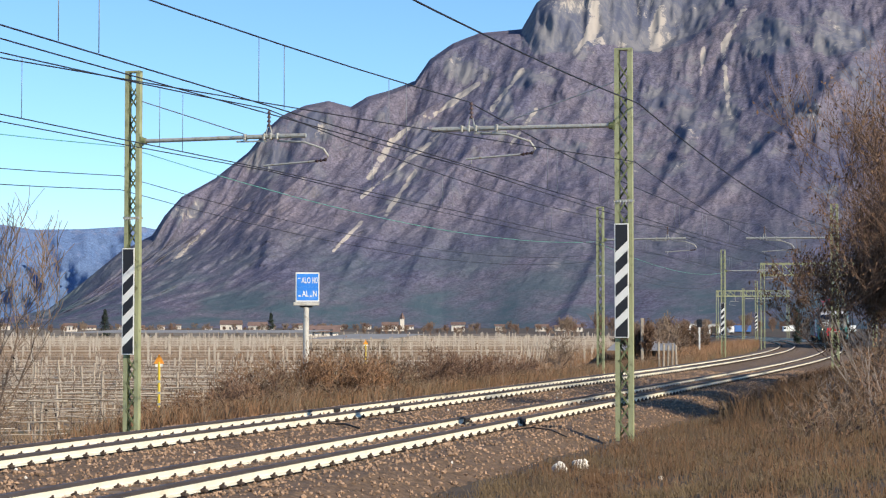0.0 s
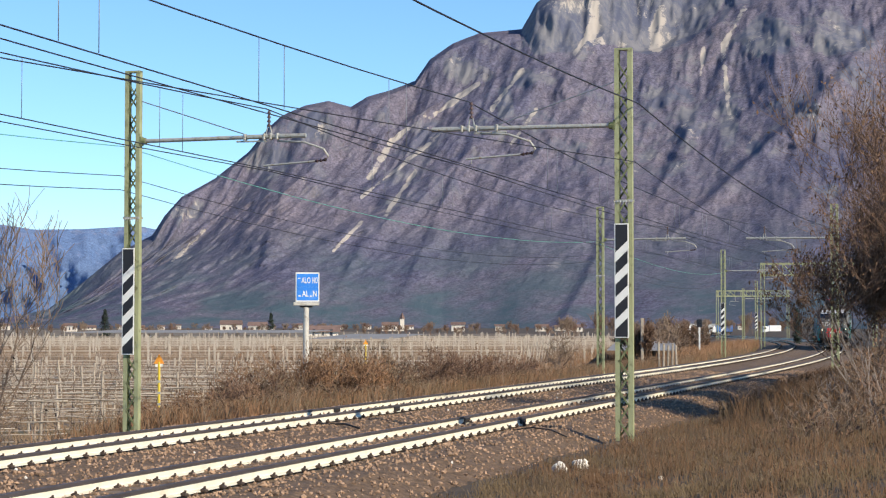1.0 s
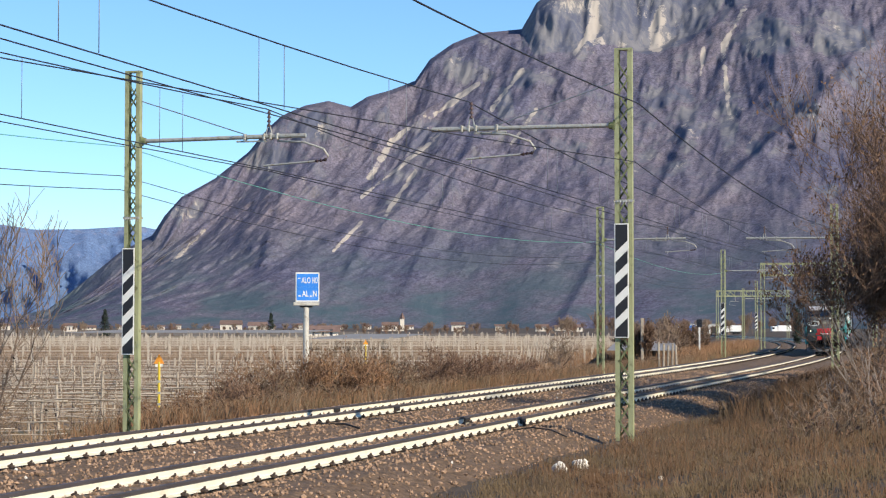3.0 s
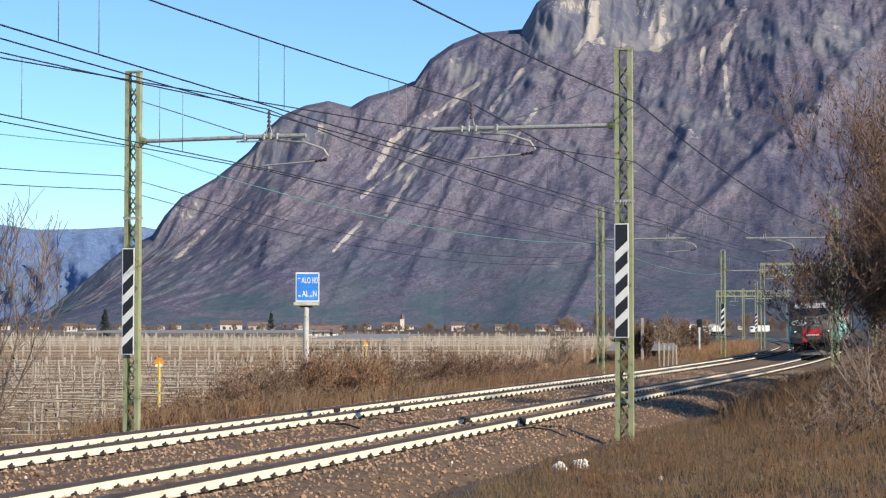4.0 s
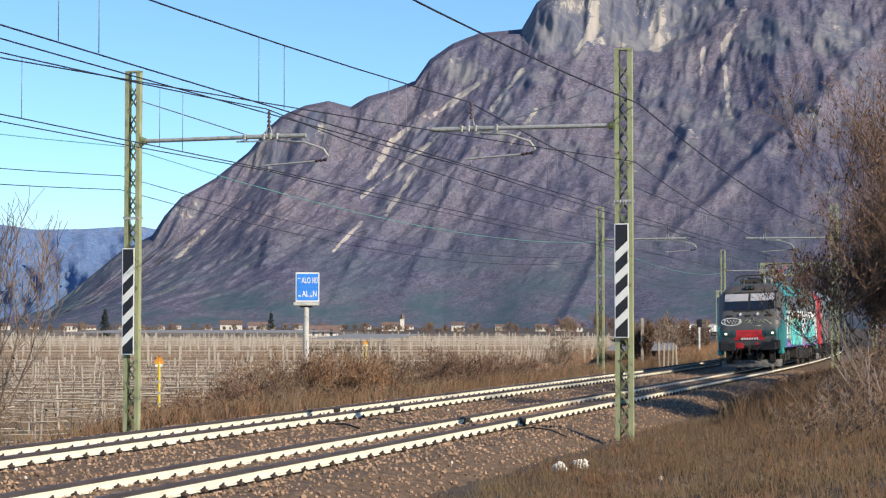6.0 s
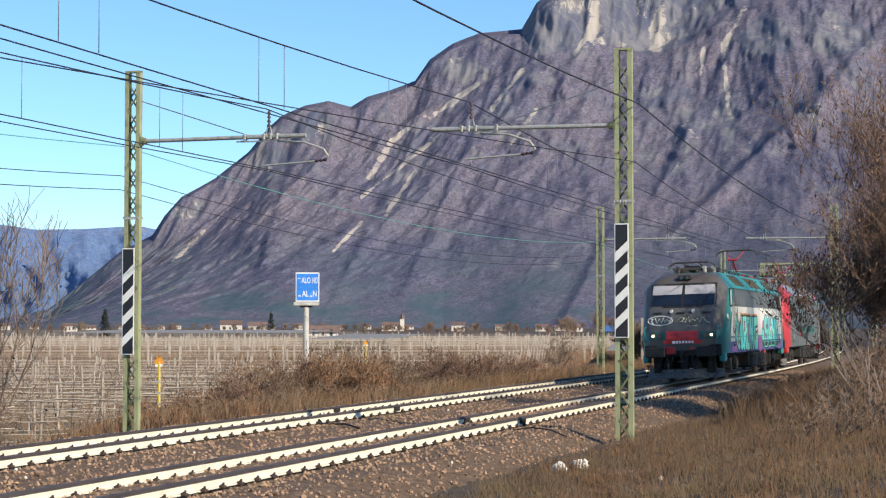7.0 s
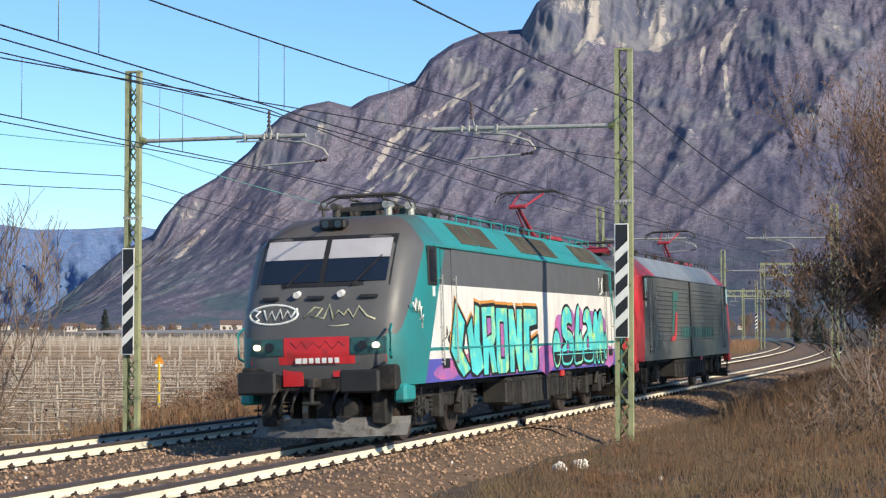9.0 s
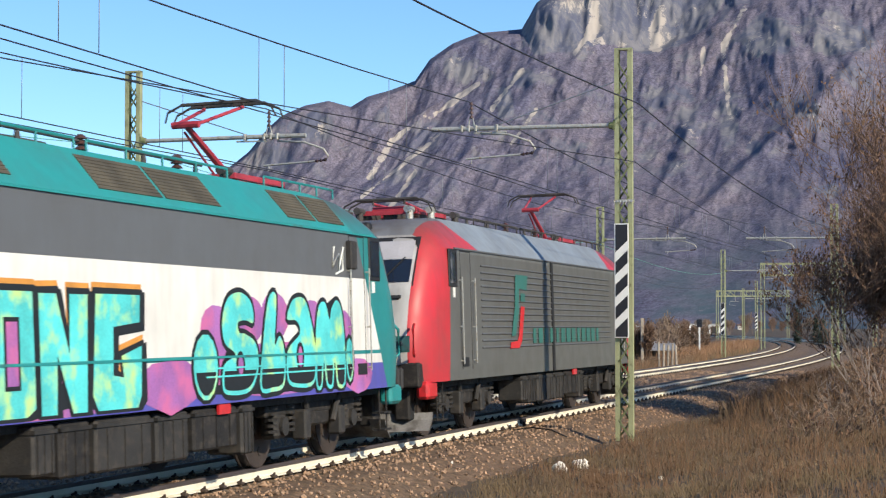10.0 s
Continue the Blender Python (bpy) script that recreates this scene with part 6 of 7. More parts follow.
shrub(13.5, 53.5, 4.8, 7, 202, "dense reddish winter bush with withered leaves on the bank", M_TWIG_RED, 0.75, 3, (0.05, 0), 4, up=0.38, foot=0.9)
shrub(15.6, 61.0, 6.6, 7, 203, "tall reddish winter bush with withered leaves on the bank", M_TWIG_RED, 0.75, 3, (0.10, 0), 4, up=0.42, foot=0.9)
shrub(17.4, 69.0, 4.4, 6, 204, "dense reddish winter bush with withered leaves on the bank", M_TWIG_RED, 0.5, 3, (0.04, 0), 4, up=0.36, foot=0.9)
shrub(11.4, 40, 2.6, 5, 4, "bare tangled shrub on the bank", M_TWIG, 0.25, 3, (0.05, 0), 4)
shrub(19.8, 76, 6.0, 5, 5, "bare tangled shrub on the bank", M_TWIG, 0.25, 3, (0, 0), 4)
shrub(10.3, 42, 0.8, 5, 6, "low bare bramble thicket on the bank", M_TWIG_RED, 0.15, 3, (0, 0), 3, 0.75)
shrub(12.8, 50, 1.0, 6, 7, "low bare bramble thicket on the bank", M_TWIG, 0.15, 3, (0, 0), 3, 0.75)
shrub(9.2, 37, 0.6, 5, 8, "low bare bramble thicket on the bank", M_TWIG, 0.15, 3, (0, 0), 3, 0.75)
shrub(15.4, 62, 1.3, 8, 9, "low bare bramble thicket on the bank", M_TWIG_RED, 0.15, 3, (0, 0), 3, 0.75)
shrub(7.6, 32, 1.6, 6, 10, "pale dry stems leaning on the bank", M_TWIG_PALE, 0.0, 1, (-0.2, 0), 2, 0.4)
shrub(9.0, 38, 2.4, 6, 11, "pale dry stems leaning on the bank", M_TWIG_PALE, 0.0, 1, (-0.2, 0), 2, 0.4)
shrub(11.3, 47, 2.6, 6, 12, "pale dry stems leaning on the bank", M_TWIG_PALE, 0.0, 1, (-0.2, 0), 2, 0.4)
for i in range(22):
    s0 = -6 + i * 2.6
    n0 = -7.2 - (i % 3) * 0.8 + 0.02 * s0
    p0 = line(s0 + (i % 4), n0 - 1.2)
    if in_view(p0.x, p0.y, 1.0):
        shrub(p0.x, p0.y, 0.9 + 0.25 * (i % 4), 9, 70 + i, "low tangle of bare brambles and dead stalks on the bank", (M_TWIG, M_RUST, M_TWIG_RED)[i % 3], 0.12, 2, (0, 0), 3, 0.7, foot=1.1, thin=0.004, thick=0.012)
for i, (x, y, h) in enumerate(((5.9, 29.5, 0.45), (6.8, 31, 0.7), (7.6, 34, 0.8), (8.4, 37, 0.8), (6.4, 34, 0.4), (7.4, 38.5, 0.5), (9.4, 43, 0.8), (6.6, 28, 0.8), (7.6, 31.5, 1.1), (10.2, 46, 0.8), (11.6, 52, 0.8), (8.9, 36.5, 1.3))):
    shrub(x, y, h * 1.3, 5, 110 + i, "tangled bare bramble bush on the bank", (M_TWIG_RED, M_TWIG, M_TWIG_PALE, M_RUST)[i % 4], 0.05, 2, (-0.05, 0), 3, 0.65, foot=0.8, thin=0.0035, thick=0.012)
# bare tree by the orchard
shrub(-11.3, 46.5, 6.6, 3, 13, "bare young tree with thin upright twigs by the orchard", M_TWIG, 0.0, 3, (0.22, -0.05), 3, 0.5, "bare_tree", 0.3, 0.008, 0.055, 0.36)
shrub(-11.4, 43.0, 3.4, 7, 14, "low bare tangled shrub by the orchard", M_TWIG, 0.05, 3, (0.12, 0), 3, 0.7)
# thicket between the tracks and the orchard
for i, (x, y, h) in enumerate(((-5.8, 56, 1.7), (-4.2, 60, 2.1), (-2.4, 64, 1.9), (-0.6, 69, 1.7), (-3.4, 67, 1.6), (-5.6, 64, 2.0), (1.4, 76, 1.5), (-6.8, 59, 1.5), (-1.6, 72, 1.7), (3.0, 82, 1.4), (-7.2, 55, 1.4), (-4.9, 55.5, 1.3), (0.6, 74, 1.4), (-3.0, 61, 1.6))):
    shrub(x, y, h, 14, 30 + i, "tangled brown winter thicket beside the tracks", (M_TWIG_RED, M_RUST_VERGE, M_GREY_VERGE)[i % 3], 0.3, 2, (0, 0), 4, 0.65, foot=1.5, thin=0.007)
shrub(6.1, 95, 2.3, 3, 50, "bare fruit tree with a round tangled crown", M_TWIG, 0.0, 3, (0, 0), 3, 0.75, "bare_tree", 0.3, 0.01, 0.07)
shrub(10.9, 104, 2.0, 5, 51, "dense brown creeper-covered shrub by old posts", M_TWIG_RED, 0.7, 3, (0, 0), 4, 0.38, foot=0.3, thin=0.01)
for i, (x, y, h) in enumerate(((17.0, 150, 3.2), (19.0, 160, 3.0), (15.5, 138, 2.4), (24.5, 185, 2.6), (22.0, 172, 2.2))):
    shrub(x, y, h, 9, 60 + i, "brown winter bush beside the distant line", M_RUST if i % 2 else M_TWIG, 0.4, 2, (0, 0), 5, 0.6, foot=1.4, thin=0.02)


# ---- orchard ----
M_POST = mat("weathered_post", (0.391, 0.3315, 0.2635), 0.9, 0, 0.2, 3, 0.3, dirt=(0.25, 0.2, 0.16), rand=0.3)
M_BAR = mat("pale_trellis_bar", (0.41, 0.3526, 0.287), 0.85, 0, 0.15, 2, 0.1, rand=0.25)
M_NET = mat("grey_hail_net", (0.25, 0.24, 0.23), 0.9, 0, 0.12, 0.5, 0.1)


def post_mesh(h, r):
    bm = bmesh.new()
    rod(bm, (0, 0, -0.2), (0, 0, h), r, 6, r * 0.85)
    me = bpy.data.meshes.new("post")
    bm.to_mesh(me)
    bm.free()
    me.materials.append(M_POST)
    return me


POSTS = [post_mesh(h, 0.05) for h in (1.5, 1.75, 2.0, 2.3)]
orng = random.Random(8)
posts_made = 0
for k in range(17):
    y = 47.0 + k * 3.1 + orng.uniform(-0.3, 0.3)
    x0 = -0.24 * y - 2.5
    x1 = -5.4 - max(0, 58 - y) * 0.33 + max(0, y - 72) * 0.24
    # keep to the field
    while line_sn(x1, y)[1] < FAR + 8.3:
        x1 -= 0.5
    t = thing("vine_trellis_row", pose(0, y, 0), "weathered wooden vine trellis row with pale horizontal bars", "trellis", "trellis rows")
    xx = x0
    while xx < x1:
        o = new("post", orng.choice(POSTS))
        o.parent = t
        o.matrix_basis = pose(xx, 0, ground_z(xx, y), orng.uniform(-5, 5), orng.uniform(-7, 7), 0)
        xx += orng.uniform(1.7, 2.6)
    mid = (x0 + x1) / 2
    gz = ground_z(mid, y)
    for z, rr in ((0.75, 0.014), (1.1, 0.018), (1.35, 0.014), (1.62, 0.022)):
        pts = [(x, orng.uniform(-0.05, 0.05), gz + z + orng.uniform(-0.04, 0.04)) for x in np.linspace(x0, x1, 9)]
        tube("trellis_bar", pts, rr, M_BAR, t, 4)
    w = Twigs(100 + k)
    xx = x0
    while xx < x1:
        b = Vector((xx, 0, gz))
        w.limb(b + Vector((0, -0.1, 0.55)), b + Vector((orng.uniform(-0.9, 0.9), 0.5, 1.9)), 0.02, 0.016)
        w.grow(b + Vector((orng.uniform(-0.5, 0.5), 0, 0)), Vector((orng.uniform(-0.2, 0.2), 0, 1)), 1.5, 0.022, 1, 0.1, 0.75, 0, 4, 0.2, 0.006)
        xx += orng.uniform(0.8, 1.4)
    tagged(piece("vine_growth", w.v, w.f, M_TWIG, t, "bare brown vine canes"), kind="stuff")

# the orchard's farther rows, too many to count
vs, fs = [], []


def far_post(x, y, z, h, r, lx=0.0):
    k = len(vs)
    for zz, dx in ((z - 0.2, 0), (z + h, lx)):
        for a, b in ((-1, -1), (1, -1), (1, 1), (-1, 1)):
            vs.append((x + dx + a * r, y + b * r, zz))
    for i in range(4):
        j = (i + 1) % 4
        fs.append((k + i, k + j, k + 4 + j, k + 4 + i))
    fs.append((k + 4, k + 5, k + 6, k + 7))


for k in range(26):
    y = 100 + k * 8.5
    x = -0.24 * y - 3
    while x < 0.10 * y:
        if line_sn(x, y)[1] > FAR + 12 and not (x > -1 and y < 108):
            far_post(x, y, ground_z(x, y), orng.uniform(1.1, 1.9), 0.06, orng.uniform(-0.06, 0.06))
        x += orng.uniform(1.6, 4.2)
    xa, xb = -0.24 * y - 3, 0.10 * y
    while line_sn(xb, y)[1] < FAR + 13:
        xb -= 1.0
    for z in (1.0, 1.6)[: 2 if k < 8 else 1]:
        g = ground_z((xa + xb) / 2, y) + z
        k2 = len(vs)
        vs.extend([(xa, y, g), (xb, y, g), (xb, y, g + 0.035), (xa, y, g + 0.035)])
        fs.append((k2, k2 + 1, k2 + 2, k2 + 3))
tagged(piece("distant_orchard", vs, fs, M_BAR), "distant rows of pale orchard posts and bars", "orchard", kind="stuff")
fv = []
while len(fv) < 26000:
    y = 92 + 250 * orng.random() ** 1.3
    y = 96 + round((y - 96) / 4.2) * 4.2 + orng.gauss(0, 0.35)
    x = orng.uniform(-0.245 * y, 0.12 * y)
    if line_sn(x, y)[1] > FAR + 11:
        fv.append((x, y, ground_z(x, y)))
blades("distant_vines", fv, M_TWIG, "brown rows of bare vines in the distant orchard", 0.5, 1.5, 0.03, 0.9, orng, "vines")
# row of whitish leaning posts at the orchard's corner
fence = thing("orchard_end_posts", pose(0, 0, 0), "row of whitish leaning end posts at the orchard corner", "orchard posts")
for i in range(20):
    y = 101 + i * 2.1
    x = 2.0 + i * 0.32
    o = new("post", POSTS[2])
    o.parent = fence
    o.matrix_basis = pose(x, y, ground_z(x, y), 0, 9, 0)
for i in range(9):
    x, y = -2.5 + i * 0.52, 99 + i * 0.5
    o = new("post", POSTS[2])
    o.parent = fence
    o.matrix_basis = pose(x, y, ground_z(x, y), 0, orng.uniform(-3, 3), 0)
for i, (x0, x1, y, z) in enumerate(((10.2, 14.6, 118, 0.45), (-13, -5, 178, 0.75), (-60, -22, 300, 0.9))):
    nv = [(x0, y, z), (x1, y, z), (x1 + 3, y + 26, z + 0.35), (x0 + 3, y + 26, z + 0.35)]
    nv += [(a, b, c - 0.03) for a, b, c in nv]
    tagged(piece("hail_net", nv, [(0, 1, 2, 3), (7, 6, 5, 4), (0, 4, 5, 1), (1, 5, 6, 2), (2, 6, 7, 3), (3, 7, 4, 0)], M_NET), "pale grey hail net spread over distant orchard rows", "hail net", "hail nets")


# ---- village and distant trees ----
M_WALL = mat("cream_render", (0.62, 0.56, 0.48), 0.9, 0, 0.1, 0.5, 0.0, rand=0.25)
M_ROOF = mat("roof_tiles", (0.17, 0.11, 0.09), 0.9, 0, 0.25, 0.8, 0.1, rand=0.3)
M_PANE = mat("house_window", (0.05, 0.05, 0.06), 0.3, 0, 0.1, 1, 0.0)


def house(x, y, w, h, label="cream rendered house with a tiled gable roof"):
    t = thing("house", pose(x, y, -0.9), label, "house", "village houses")
    d = w * 0.8
    boxed("wall", (0, 0, h / 2, w, d, h), M_WALL, t)
    o = 0.5
    vs = [(-w / 2 - o, -d / 2 - o, h), (w / 2 + o, -d / 2 - o, h), (w / 2 + o, d / 2 + o, h), (-w / 2 - o, d / 2 + o, h), (-w / 2 - o, 0, h + d * 0.28), (w / 2 + o, 0, h + d * 0.28)]
    piece("roof", vs, [(0, 1, 5, 4), (2, 3, 4, 5), (1, 2, 5), (3, 0, 4), (3, 2, 1, 0)], M_ROOF, t)
    for i in range(3):
        for j in range(max(1, int(h / 2.8))):
            boxed("window", (-w * 0.3 + w * 0.3 * i, -d / 2 - 0.02, 1.5 + j * 2.8, w * 0.1, 0.08, 1.3), M_PANE, t)
    return t


vr = random.Random(5)
for px, w, h in ((-232, 9, 5.5), (-216, 8, 4), (-197, 9, 5), (-187, 10, 4.5), (-160, 8, 5), (-149, 9, 6), (-112, 14, 6.5), (-98, 12, 7.5), (-91, 9, 5), (-78, 8, 5), (-55, 8, 5), (-40, 9, 5), (-28, 10, 6), (-18, 9, 5), (-75, 8, 9), (52, 10, 5), (70, 9, 5), (62, 8, 4.5), (118, 12, 5), (128, 10, 5), (142, 14, 5), (158, 10, 6), (-124, 7, 5), (-140, 8, 6), (-170, 7, 5), (30, 8, 5), (8, 9, 6)):
    y = vr.uniform(900, 1500)
    house(px * y / 1000.0, y, w * vr.uniform(0.45, 0.85), h * vr.uniform(0.35, 0.6))
ch = thing("church", pose(-21.6, 1000, -8.4), "small pale church tower with a pointed roof", "church")
boxed("tower", (0, 0, 7, 2.2, 2.2, 14), M_WALL, ch)
bm = bmesh.new()
rod(bm, (0, 0, 14), (0, 0, 17.5), 1.6, 4, 0.05)
part("spire", bm, M_ROOF, ch)
barn = house(-25.0, 395, 6.0, 1.6, "low shed with a broad tiled roof among the orchards")

# distant bare trees as copies of a few kinds
kinds = []
for i in range(4):
    w = Twigs(200 + i)
    for _ in range(3):
        w.grow(Vector((w.r.gauss(0, 0.5), w.r.gauss(0, 0.5), 0)), Vector((w.r.gauss(0, 0.25), w.r.gauss(0, 0.25), 1)).normalized(), 4.2, 0.10, 2, 0.3, 0.5, 0.0, 5, 0.13, 0.035, True)
    kinds.append(w.done("bare_tree", pose(-400 - i * 9, 300, -0.9), (M_TWIG, M_TWIG_RED)[i % 2], "bare brown winter tree in the distant valley", "bare tree", "distant trees"))
for i in range(210):
    u = vr.random()
    y = vr.uniform(430, 880)
    x = (-0.235 + 0.43 * u ** 0.75) * y
    if -0.12 * y < x < -0.02 * y and vr.random() < 0.6:
        y = 850
        x *= 1.5
    o = copy_thing(vr.choice(kinds), pose(x, y, -0.9, 0, 0, vr.uniform(0, 360)))
    sc = vr.uniform(0.3, 0.7) * (1.15 if u > 0.6 else 0.8)
    o.scale = (sc, sc, sc)


def spruce(x, y, h, seed, slim=0.34):
    r = random.Random(seed)
    t = thing("spruce", pose(x, y, -0.9), "dark green conifer standing in the orchards", "conifer", "conifers")
    bm = bmesh.new()
    rod(bm, (0, 0, 0), (0, 0, h), h * 0.025, 7, 0.02)
    part("trunk", bm, M_TWIG, t)
    vs, fs = [], []
    for i in range(900):
        f = r.random() ** 0.8
        z = h * (0.08 + 0.92 * f)
        rad = h * slim * (1 - f) ** 0.8 * (0.75 + 0.25 * math.sin(z * 4)) * r.uniform(0.4, 1.1)
        a = r.random() * 6.283
        c = Vector((math.cos(a) * rad, math.sin(a) * rad, z - rad * 0.35))
        k = len(vs)
        d = Vector((math.cos(a), math.sin(a), -0.35)) * h * 0.07
        s = Vector((-math.sin(a), math.cos(a), 0.1)) * h * 0.022
        vs += [c - d * 0.4, c + s, c + d, c - s]
        fs.append((k, k + 1, k + 2, k + 3))
    piece("needles", vs, fs, M_NEEDLE, t)


spruce(-71.5, 400, 6.4, 1)
spruce(-60.0, 660, 7.5, 2)
spruce(44.6, 226, 4.2, 3, 0.3)
spruce(46.2, 230, 3.8, 4, 0.3)
spruce(44.2, 236, 5.0, 5, 0.16)
# ---- signs, markers, small things ----
M_BLUE = mat("blue_sign", (0.03, 0.22, 0.72), 0.45, 0, 0.1, 1.2, 0.0, dirt=(0.12, 0.33, 0.8), dirt_amount=0.2)
M_YELLOW = mat("yellow_paint", (0.72, 0.52, 0.04), 0.5, 0, 0.1, 3, 0.0)
M_ORANGE = mat("orange_paint", (0.75, 0.30, 0.03), 0.5, 0, 0.1, 3, 0.0)
M_CONCRETE = mat("pale_concrete", (0.55, 0.53, 0.48), 0.9, 0, 0.15, 3, 0.2, dirt=(0.35, 0.32, 0.28), dirt_amount=0.3)


def station_sign(x, y):
    t = thing("station_sign", pose(x, y, 0, 0, 0, 6), "blue enamel station sign with white letters on a concrete post", "station sign")
    bm = bmesh.new()
    rod(bm, (-0.05, 0, -1.6), (-0.05, 0, 2.70), 0.125, 14, 0.115)
    part("post", bm, M_CONCRETE, t)
    bm = bmesh.new()
    box(bm, -0.05, 0, 2.83, 1.02, 0.34, 0.13, bevel=0.015)
    part("platform", bm, M_CONCRETE, t, "pale concrete slab under the panel")
    boxed("bracket", (-0.05, 0, 2.73, 0.5, 0.2, 0.08), M_UNDER, t)
    bm = bmesh.new()
    box(bm, 0, 0, 3.50, 0.94, 0.06, 1.16, bevel=0.006)
    fr = part("panel_frame", bm, M_WHITE, t, "white panel rim")
    for z in (3.235, 3.765):
        boxed("panel", (0, -0.033, z, 0.86, 0.012, 0.525), M_BLUE, fr, "blue panel")

    def word(text, z, x0, x1):
        ob = side_text("lettering", text, x0, x1, z - 0.12, z + 0.12, M_WHITE, 0.012, -0.043, t, "white capital letters")
    word("ALO", 3.77, -0.24, 0.12)
    word("NO", 3.77, 0.19, 0.41)
    boxed("faded_character", (-0.33, -0.041, 3.85, 0.10, 0.006, 0.03), M_WHITE, t)
    word("AL", 3.24, -0.22, 0.05)
    word("N", 3.24, 0.22, 0.36)
    boxed("faded_character", (-0.31, -0.041, 3.15, 0.08, 0.006, 0.05), M_WHITE, t)
    boxed("faded_character", (0.13, -0.041, 3.14, 0.06, 0.006, 0.05), M_WHITE, t)


station_sign(-5.38, 75.0)


def marker_post(x, y, top):
    z = ground_z(x, y)
    t = thing("marker_post", pose(x, y, z), "slim yellow marker post with a small orange triangle", "marker post")
    h = top - z
    bm = bmesh.new()
    rod(bm, (0, 0, -0.2), (0, 0, h - 0.15), 0.035, 8)
    part("pole", bm, M_YELLOW, t)
    for i in range(5):
        boxed("grey_band", (0, 0, 0.3 + i * 0.3, 0.075, 0.075, 0.06), M_GALV, t)
    vs = [(-0.14, -0.02, h - 0.2), (0.14, -0.02, h - 0.2), (0.0, -0.02, h + 0.06), (-0.14, 0.02, h - 0.2), (0.14, 0.02, h - 0.2), (0.0, 0.02, h + 0.06)]
    piece("triangle", vs, [(0, 1, 2), (5, 4, 3), (0, 3, 4, 1), (1, 4, 5, 2), (2, 5, 3, 0)], M_ORANGE, t)
    boxed("label_plate", (0, 0, h - 0.24, 0.2, 0.03, 0.07), M_WHITE, t)


marker_post(-7.5, 50.0, 1.16)
marker_post(-4.0, 98.0, 1.2)


def boulder(x, y, r, seed):
    bm = bmesh.new()
    bmesh.ops.create_icosphere(bm, subdivisions=3, radius=r)
    for v in bm.verts:
        q = v.co / r
        v.co *= 1 + 0.35 * noise.noise(q * 1.4 + Vector((seed, 0, 0))) + 0.18 * noise.noise(q * 3.5 + Vector((0, seed, 0)))
        v.co.z *= 0.85
    ob = part("white_boulder", bm, M_WHITE_ROCK)
    ob.matrix_basis = pose(x, y, ground_z(x, y) + r * 0.8, 0, 0, seed * 40)
    tagged(ob, "chalky white boulder lying in the dry grass", "boulder", "boulders")


boulder(1.88, 30.6, 0.115, 1)
boulder(2.24, 30.9, 0.13, 2)
boulder(3.1, 27.0, 0.035, 3)
br = random.Random(3)
for i in range(40):
    s, n = br.uniform(-18, 30), br.uniform(-3.6, FAR + 3)
    p = line(s, n)
    if not in_view(p.x, p.y, 0) or abs(n) < 1.0 or abs(n - FAR) < 1.0:
        continue
    boulder_r = br.uniform(0.015, 0.03)
    bm = bmesh.new()
    bmesh.ops.create_icosphere(bm, subdivisions=1, radius=boulder_r)
    for v in bm.verts:
        v.co *= br.uniform(0.75, 1.25)
    ob = part("white_stone", bm, M_WHITE_ROCK)
    ob.matrix_basis = pose(p.x, p.y, -0.16 - 0.35 * smooth(-2.0, -3.6, n) - 0.45 * smooth(FAR + 1.9, FAR + 3.4, n))
    tagged(ob, "small white stone lying on the ballast", "stone", "white stones")

cab = tube("track_cable", [line(1.75, -0.86, -0.06), line(1.7, -0.95, -0.17), line(1.6, -1.4, -0.10), line(1.2, -1.9, -0.12), line(0.9, -2.3, -0.24)], 0.015, M_RUBBER)
tagged(cab, "black bonding cable lying on the ballast", "cable", "track cables")
cab = tube("track_cable", [line(2.6, FAR - 0.86, -0.06), line(2.5, FAR - 1.0, -0.15), line(2.2, FAR - 1.6, -0.12), line(1.4, FAR - 2.2, -0.16)], 0.022, M_RUBBER)
tagged(cab, "black bonding cable lying on the ballast", "cable", "track cables")

# insulated rail joints with dark fishplates
for s0, n0 in ((3.3, -0.75), (4.25, 0.75), (8.3, FAR - 0.75), (8.15, FAR + 0.75)):
    j = thing("rail_joint", on_line(s0, n0, -0.09 + (0.02 if n0 in (-0.75, FAR - 0.75) else -0.02)), "dark insulated rail joint with bolted fishplates", "rail joint", "rail joints")
    for sg in (-1, 1):
        boxed("fishplate", (0, sg * 0.048, 0, 0.34, 0.05, 0.10), M_RUBBER, j, bevel=0.008)
        for x in (-0.11, 0.0, 0.11):
            bm = bmesh.new()
            rod(bm, (x, sg * 0.07, 0), (x, sg * 0.095, 0), 0.018, 6)
            part("bolt", bm, M_CLIP, j)

# concrete posts by the creeper-covered shrub
for i, (x, y, h) in enumerate(((10.9, 103.5, 2.9), (12.0, 105, 1.6), (12.3, 105.5, 1.5), (12.6, 106, 1.4), (12.9, 106.5, 1.5), (13.2, 107, 1.4))):
    z = ground_z(x, y)
    ob = boxed("concrete_post", (0, 0, h / 2 - 0.1, 0.16 if i == 0 else 0.11, 0.16, h), M_POST, None, bevel=0.015)
    ob.matrix_basis = pose(x, y, z, 0, orng.uniform(-2, 2), 0)
    tagged(ob, "old pale concrete fence post standing in weeds", "fence post", "concrete posts")

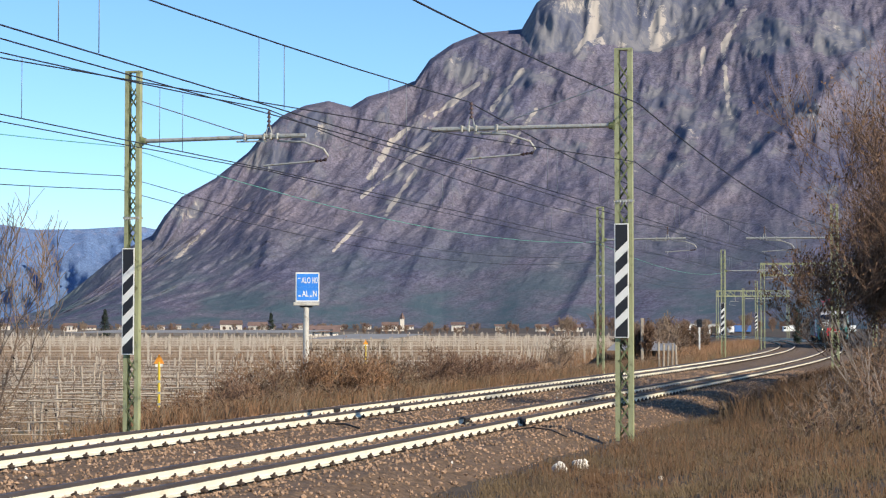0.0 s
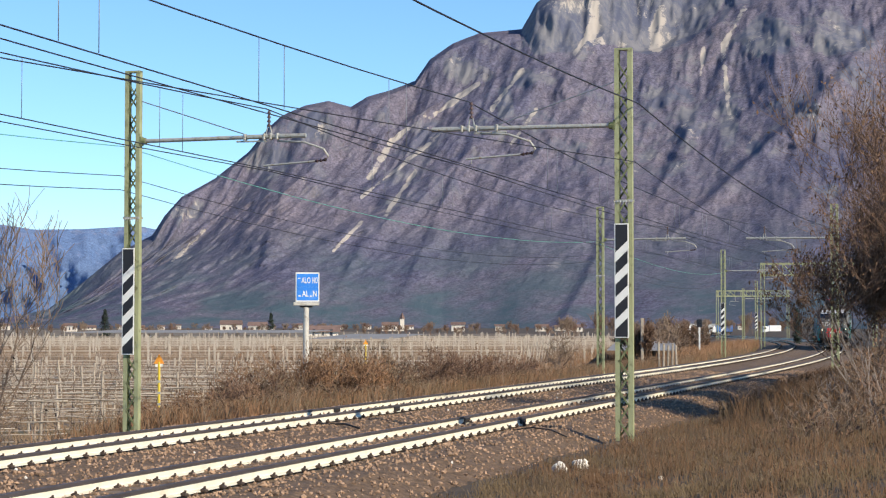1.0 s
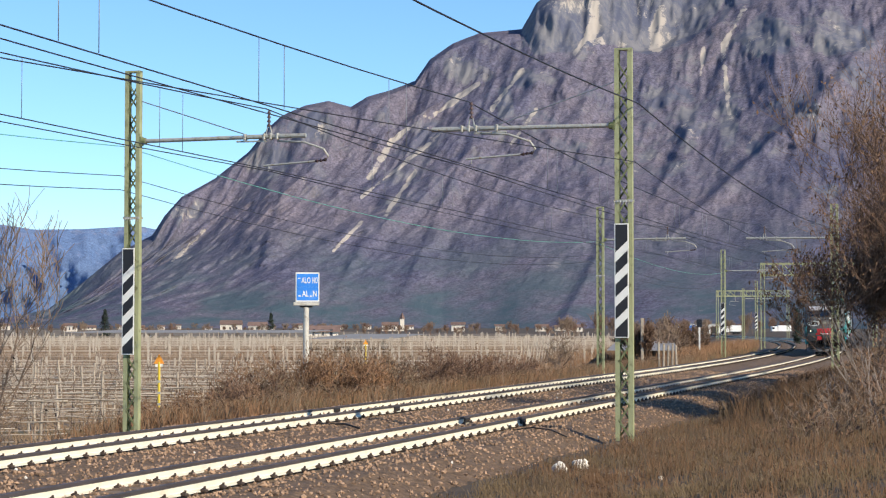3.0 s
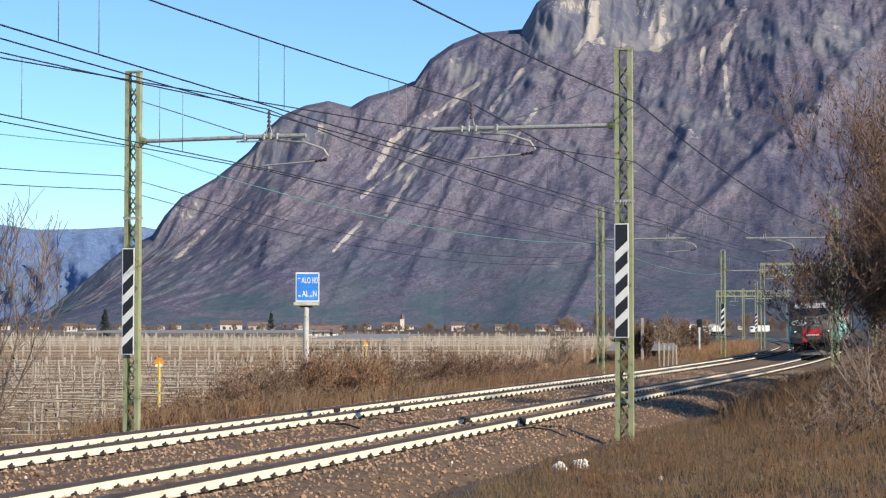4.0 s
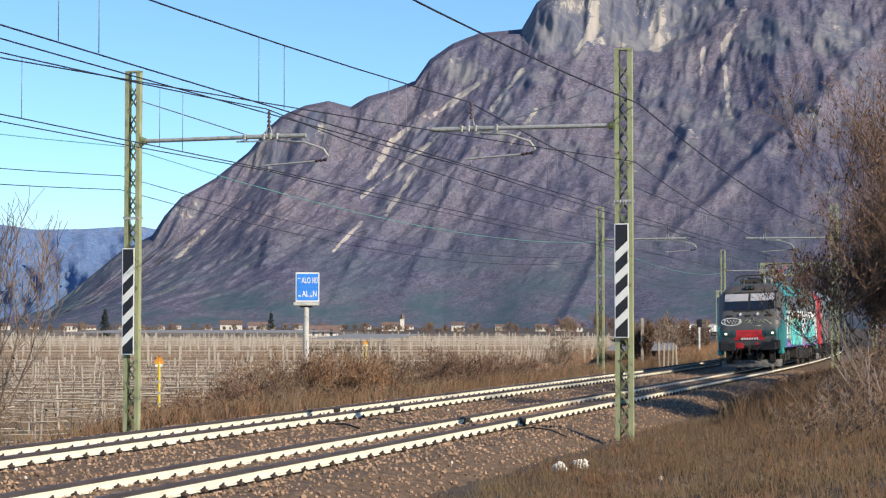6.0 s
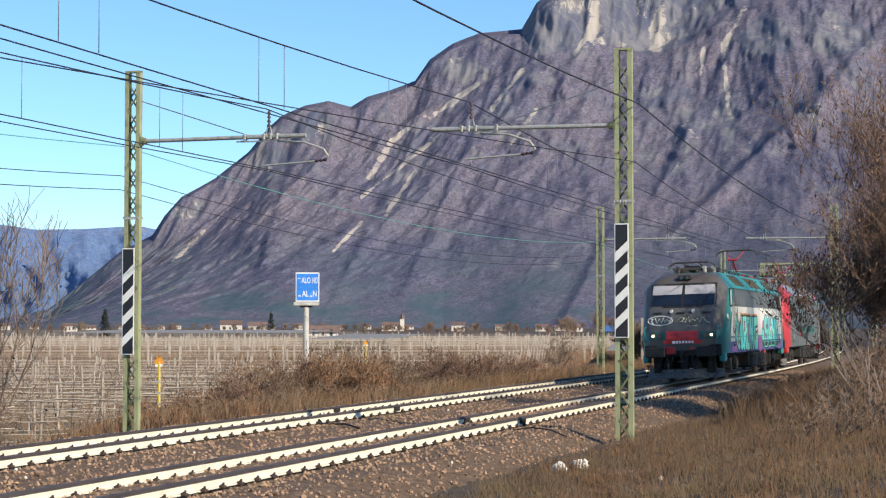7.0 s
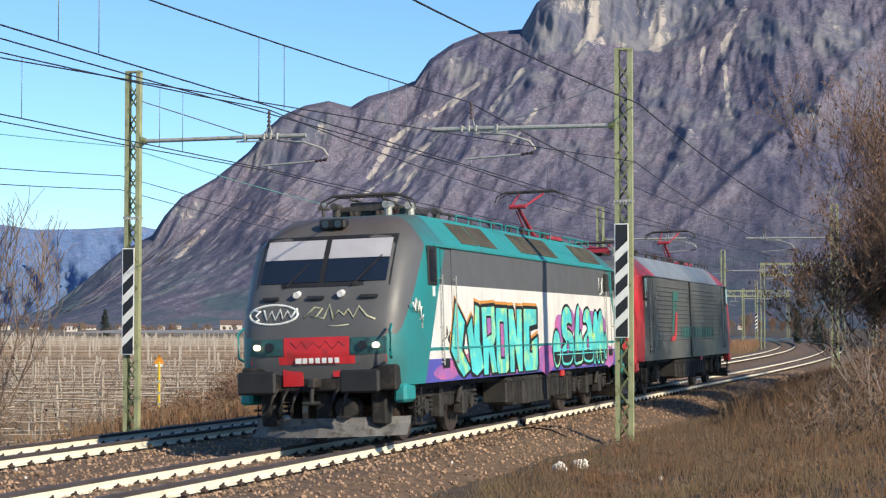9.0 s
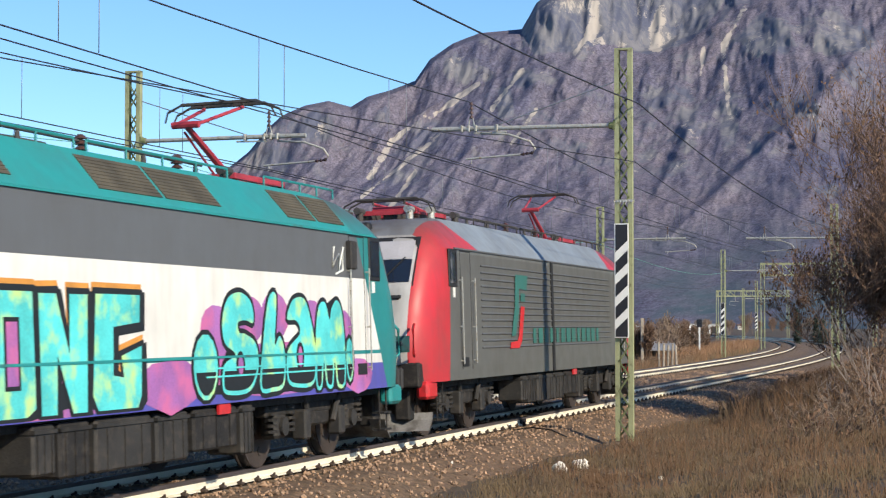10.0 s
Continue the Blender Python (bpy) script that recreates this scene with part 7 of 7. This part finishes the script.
# signal and small cabinets by the distant line
sg_t = thing("signal_post", on_line(130, 11.5, -0.6), "small dark railway signal on a white post", "signal")
boxed("post", (0, 0, 1.2, 0.14, 0.14, 2.6), M_PLASTIC, sg_t)
boxed("head", (0, 0, 2.8, 0.25, 0.5, 0.7), M_BLACK, sg_t, bevel=0.05)
bm = bmesh.new()
rod(bm, (-0.16, 0, 2.9), (-0.12, 0, 2.9), 0.14, 12)
part("lens", bm, M_GLASS, sg_t)

# ---- vehicles on the far road ----
M_LORRY = mat("white_lorry_paint", (0.8, 0.8, 0.78), 0.5, 0, 0.05, 1, 0.0)
M_LORRY_BLUE = mat("blue_lorry_paint", (0.06, 0.16, 0.42), 0.5, 0, 0.08, 1, 0.0)


def lorry(length, height, body, label):
    """Cab at the leading end, box body and wheels; drives along its own x axis."""
    t = thing("lorry", pose(0, 0, 0), label, "lorry", "lorries")
    boxed("box_body", (0.9, 0, 0.9 + height / 2, length - 2.2, 2.4, height), body, t, bevel=0.05)
    boxed("cab", (-length / 2 + 0.9, 0, 1.6, 1.9, 2.3, 2.0), M_LORRY, t, bevel=0.15)
    boxed("cab_window", (-length / 2 + 0.5, -1.16, 2.0, 0.8, 0.02, 0.6), M_GLASS, t)
    boxed("chassis", (0, 0, 0.75, length - 0.6, 1.6, 0.25), M_UNDER, t)
    for x in (-length / 2 + 1.0, length / 2 - 2.2, length / 2 - 1.0):
        for y in (-1.0, 1.0):
            bm = bmesh.new()
            rod(bm, (x, y - 0.14, 0.45), (x, y + 0.14, 0.45), 0.45, 14)
            part("wheel", bm, M_RUBBER, t)
    return t


lorry_a = lorry(6.0, 2.0, M_LORRY, "white box lorry driving on the far road")
lorry_b = lorry(7.5, 2.0, M_LORRY_BLUE, "blue box lorry driving on the far road")
lorry_c = lorry(6.5, 2.0, M_LORRY, "white box lorry driving on the far road")
depot = thing("warehouse", pose(93.0, 690, -0.8), "long low white warehouse beside the far road", "warehouse")
boxed("wall", (0, 0, 1.6, 15, 8, 3.4), M_LORRY, depot)
boxed("roof", (0, 0, 3.42, 15.8, 8.8, 0.25), M_CONCRETE, depot)
for i in range(4):
    boxed("gate", (-5.4 + i * 3.6, -4.03, 1.3, 2.4, 0.08, 2.6), M_UNDER2, depot)


# ---- what moves ----
def train_s(t):
    """Distance of the leading buffer beam along the near track."""
    return -7.10 - 18.518 * (t - 9) - 0.5 * 0.1997 * (t - 9) ** 2


def loco_pose(s):
    a, b = line(s + 4.2), line(s + 14.6)
    d = (b - a).normalized()
    turn = math.atan2(d.y, d.x)
    p = a - d * 4.2
    return Matrix.Translation(p) @ Matrix.Rotation(turn, 4, "Z") @ Matrix.Rotation(-LEAN, 4, "X")


def motions():
    times = [i * 0.25 for i in range(41)]
    walk(loco_a, [(t, loco_pose(train_s(t))) for t in times])
    walk(loco_b, [(t, loco_pose(train_s(t) + LOCO_LEN + 0.3)) for t in times])
    # lorries on the far road
    for ob, x0, y, v in ((lorry_a, 114.0, 618.0, 6.5), (lorry_b, 96.0, 612.0, 6.0), (lorry_c, 131.0, 615.0, 7.0)):
        walk(ob, [(t, pose(x0 - v * t, y, -0.78)) for t in (0.0, 5.0, 10.0)])
    # wheels roll with the train; they turn towards the camera's side of travel
    for sets in (wheels_a, wheels_b):
        for ws in sets:
            at = ws.matrix_basis.translation.copy()
            walk(ws, [(i / FPS, Matrix.Translation(at) @ Matrix.Rotation((train_s(i / FPS) - train_s(0)) / 0.55, 4, "Y")) for i in range(301)])


motions()
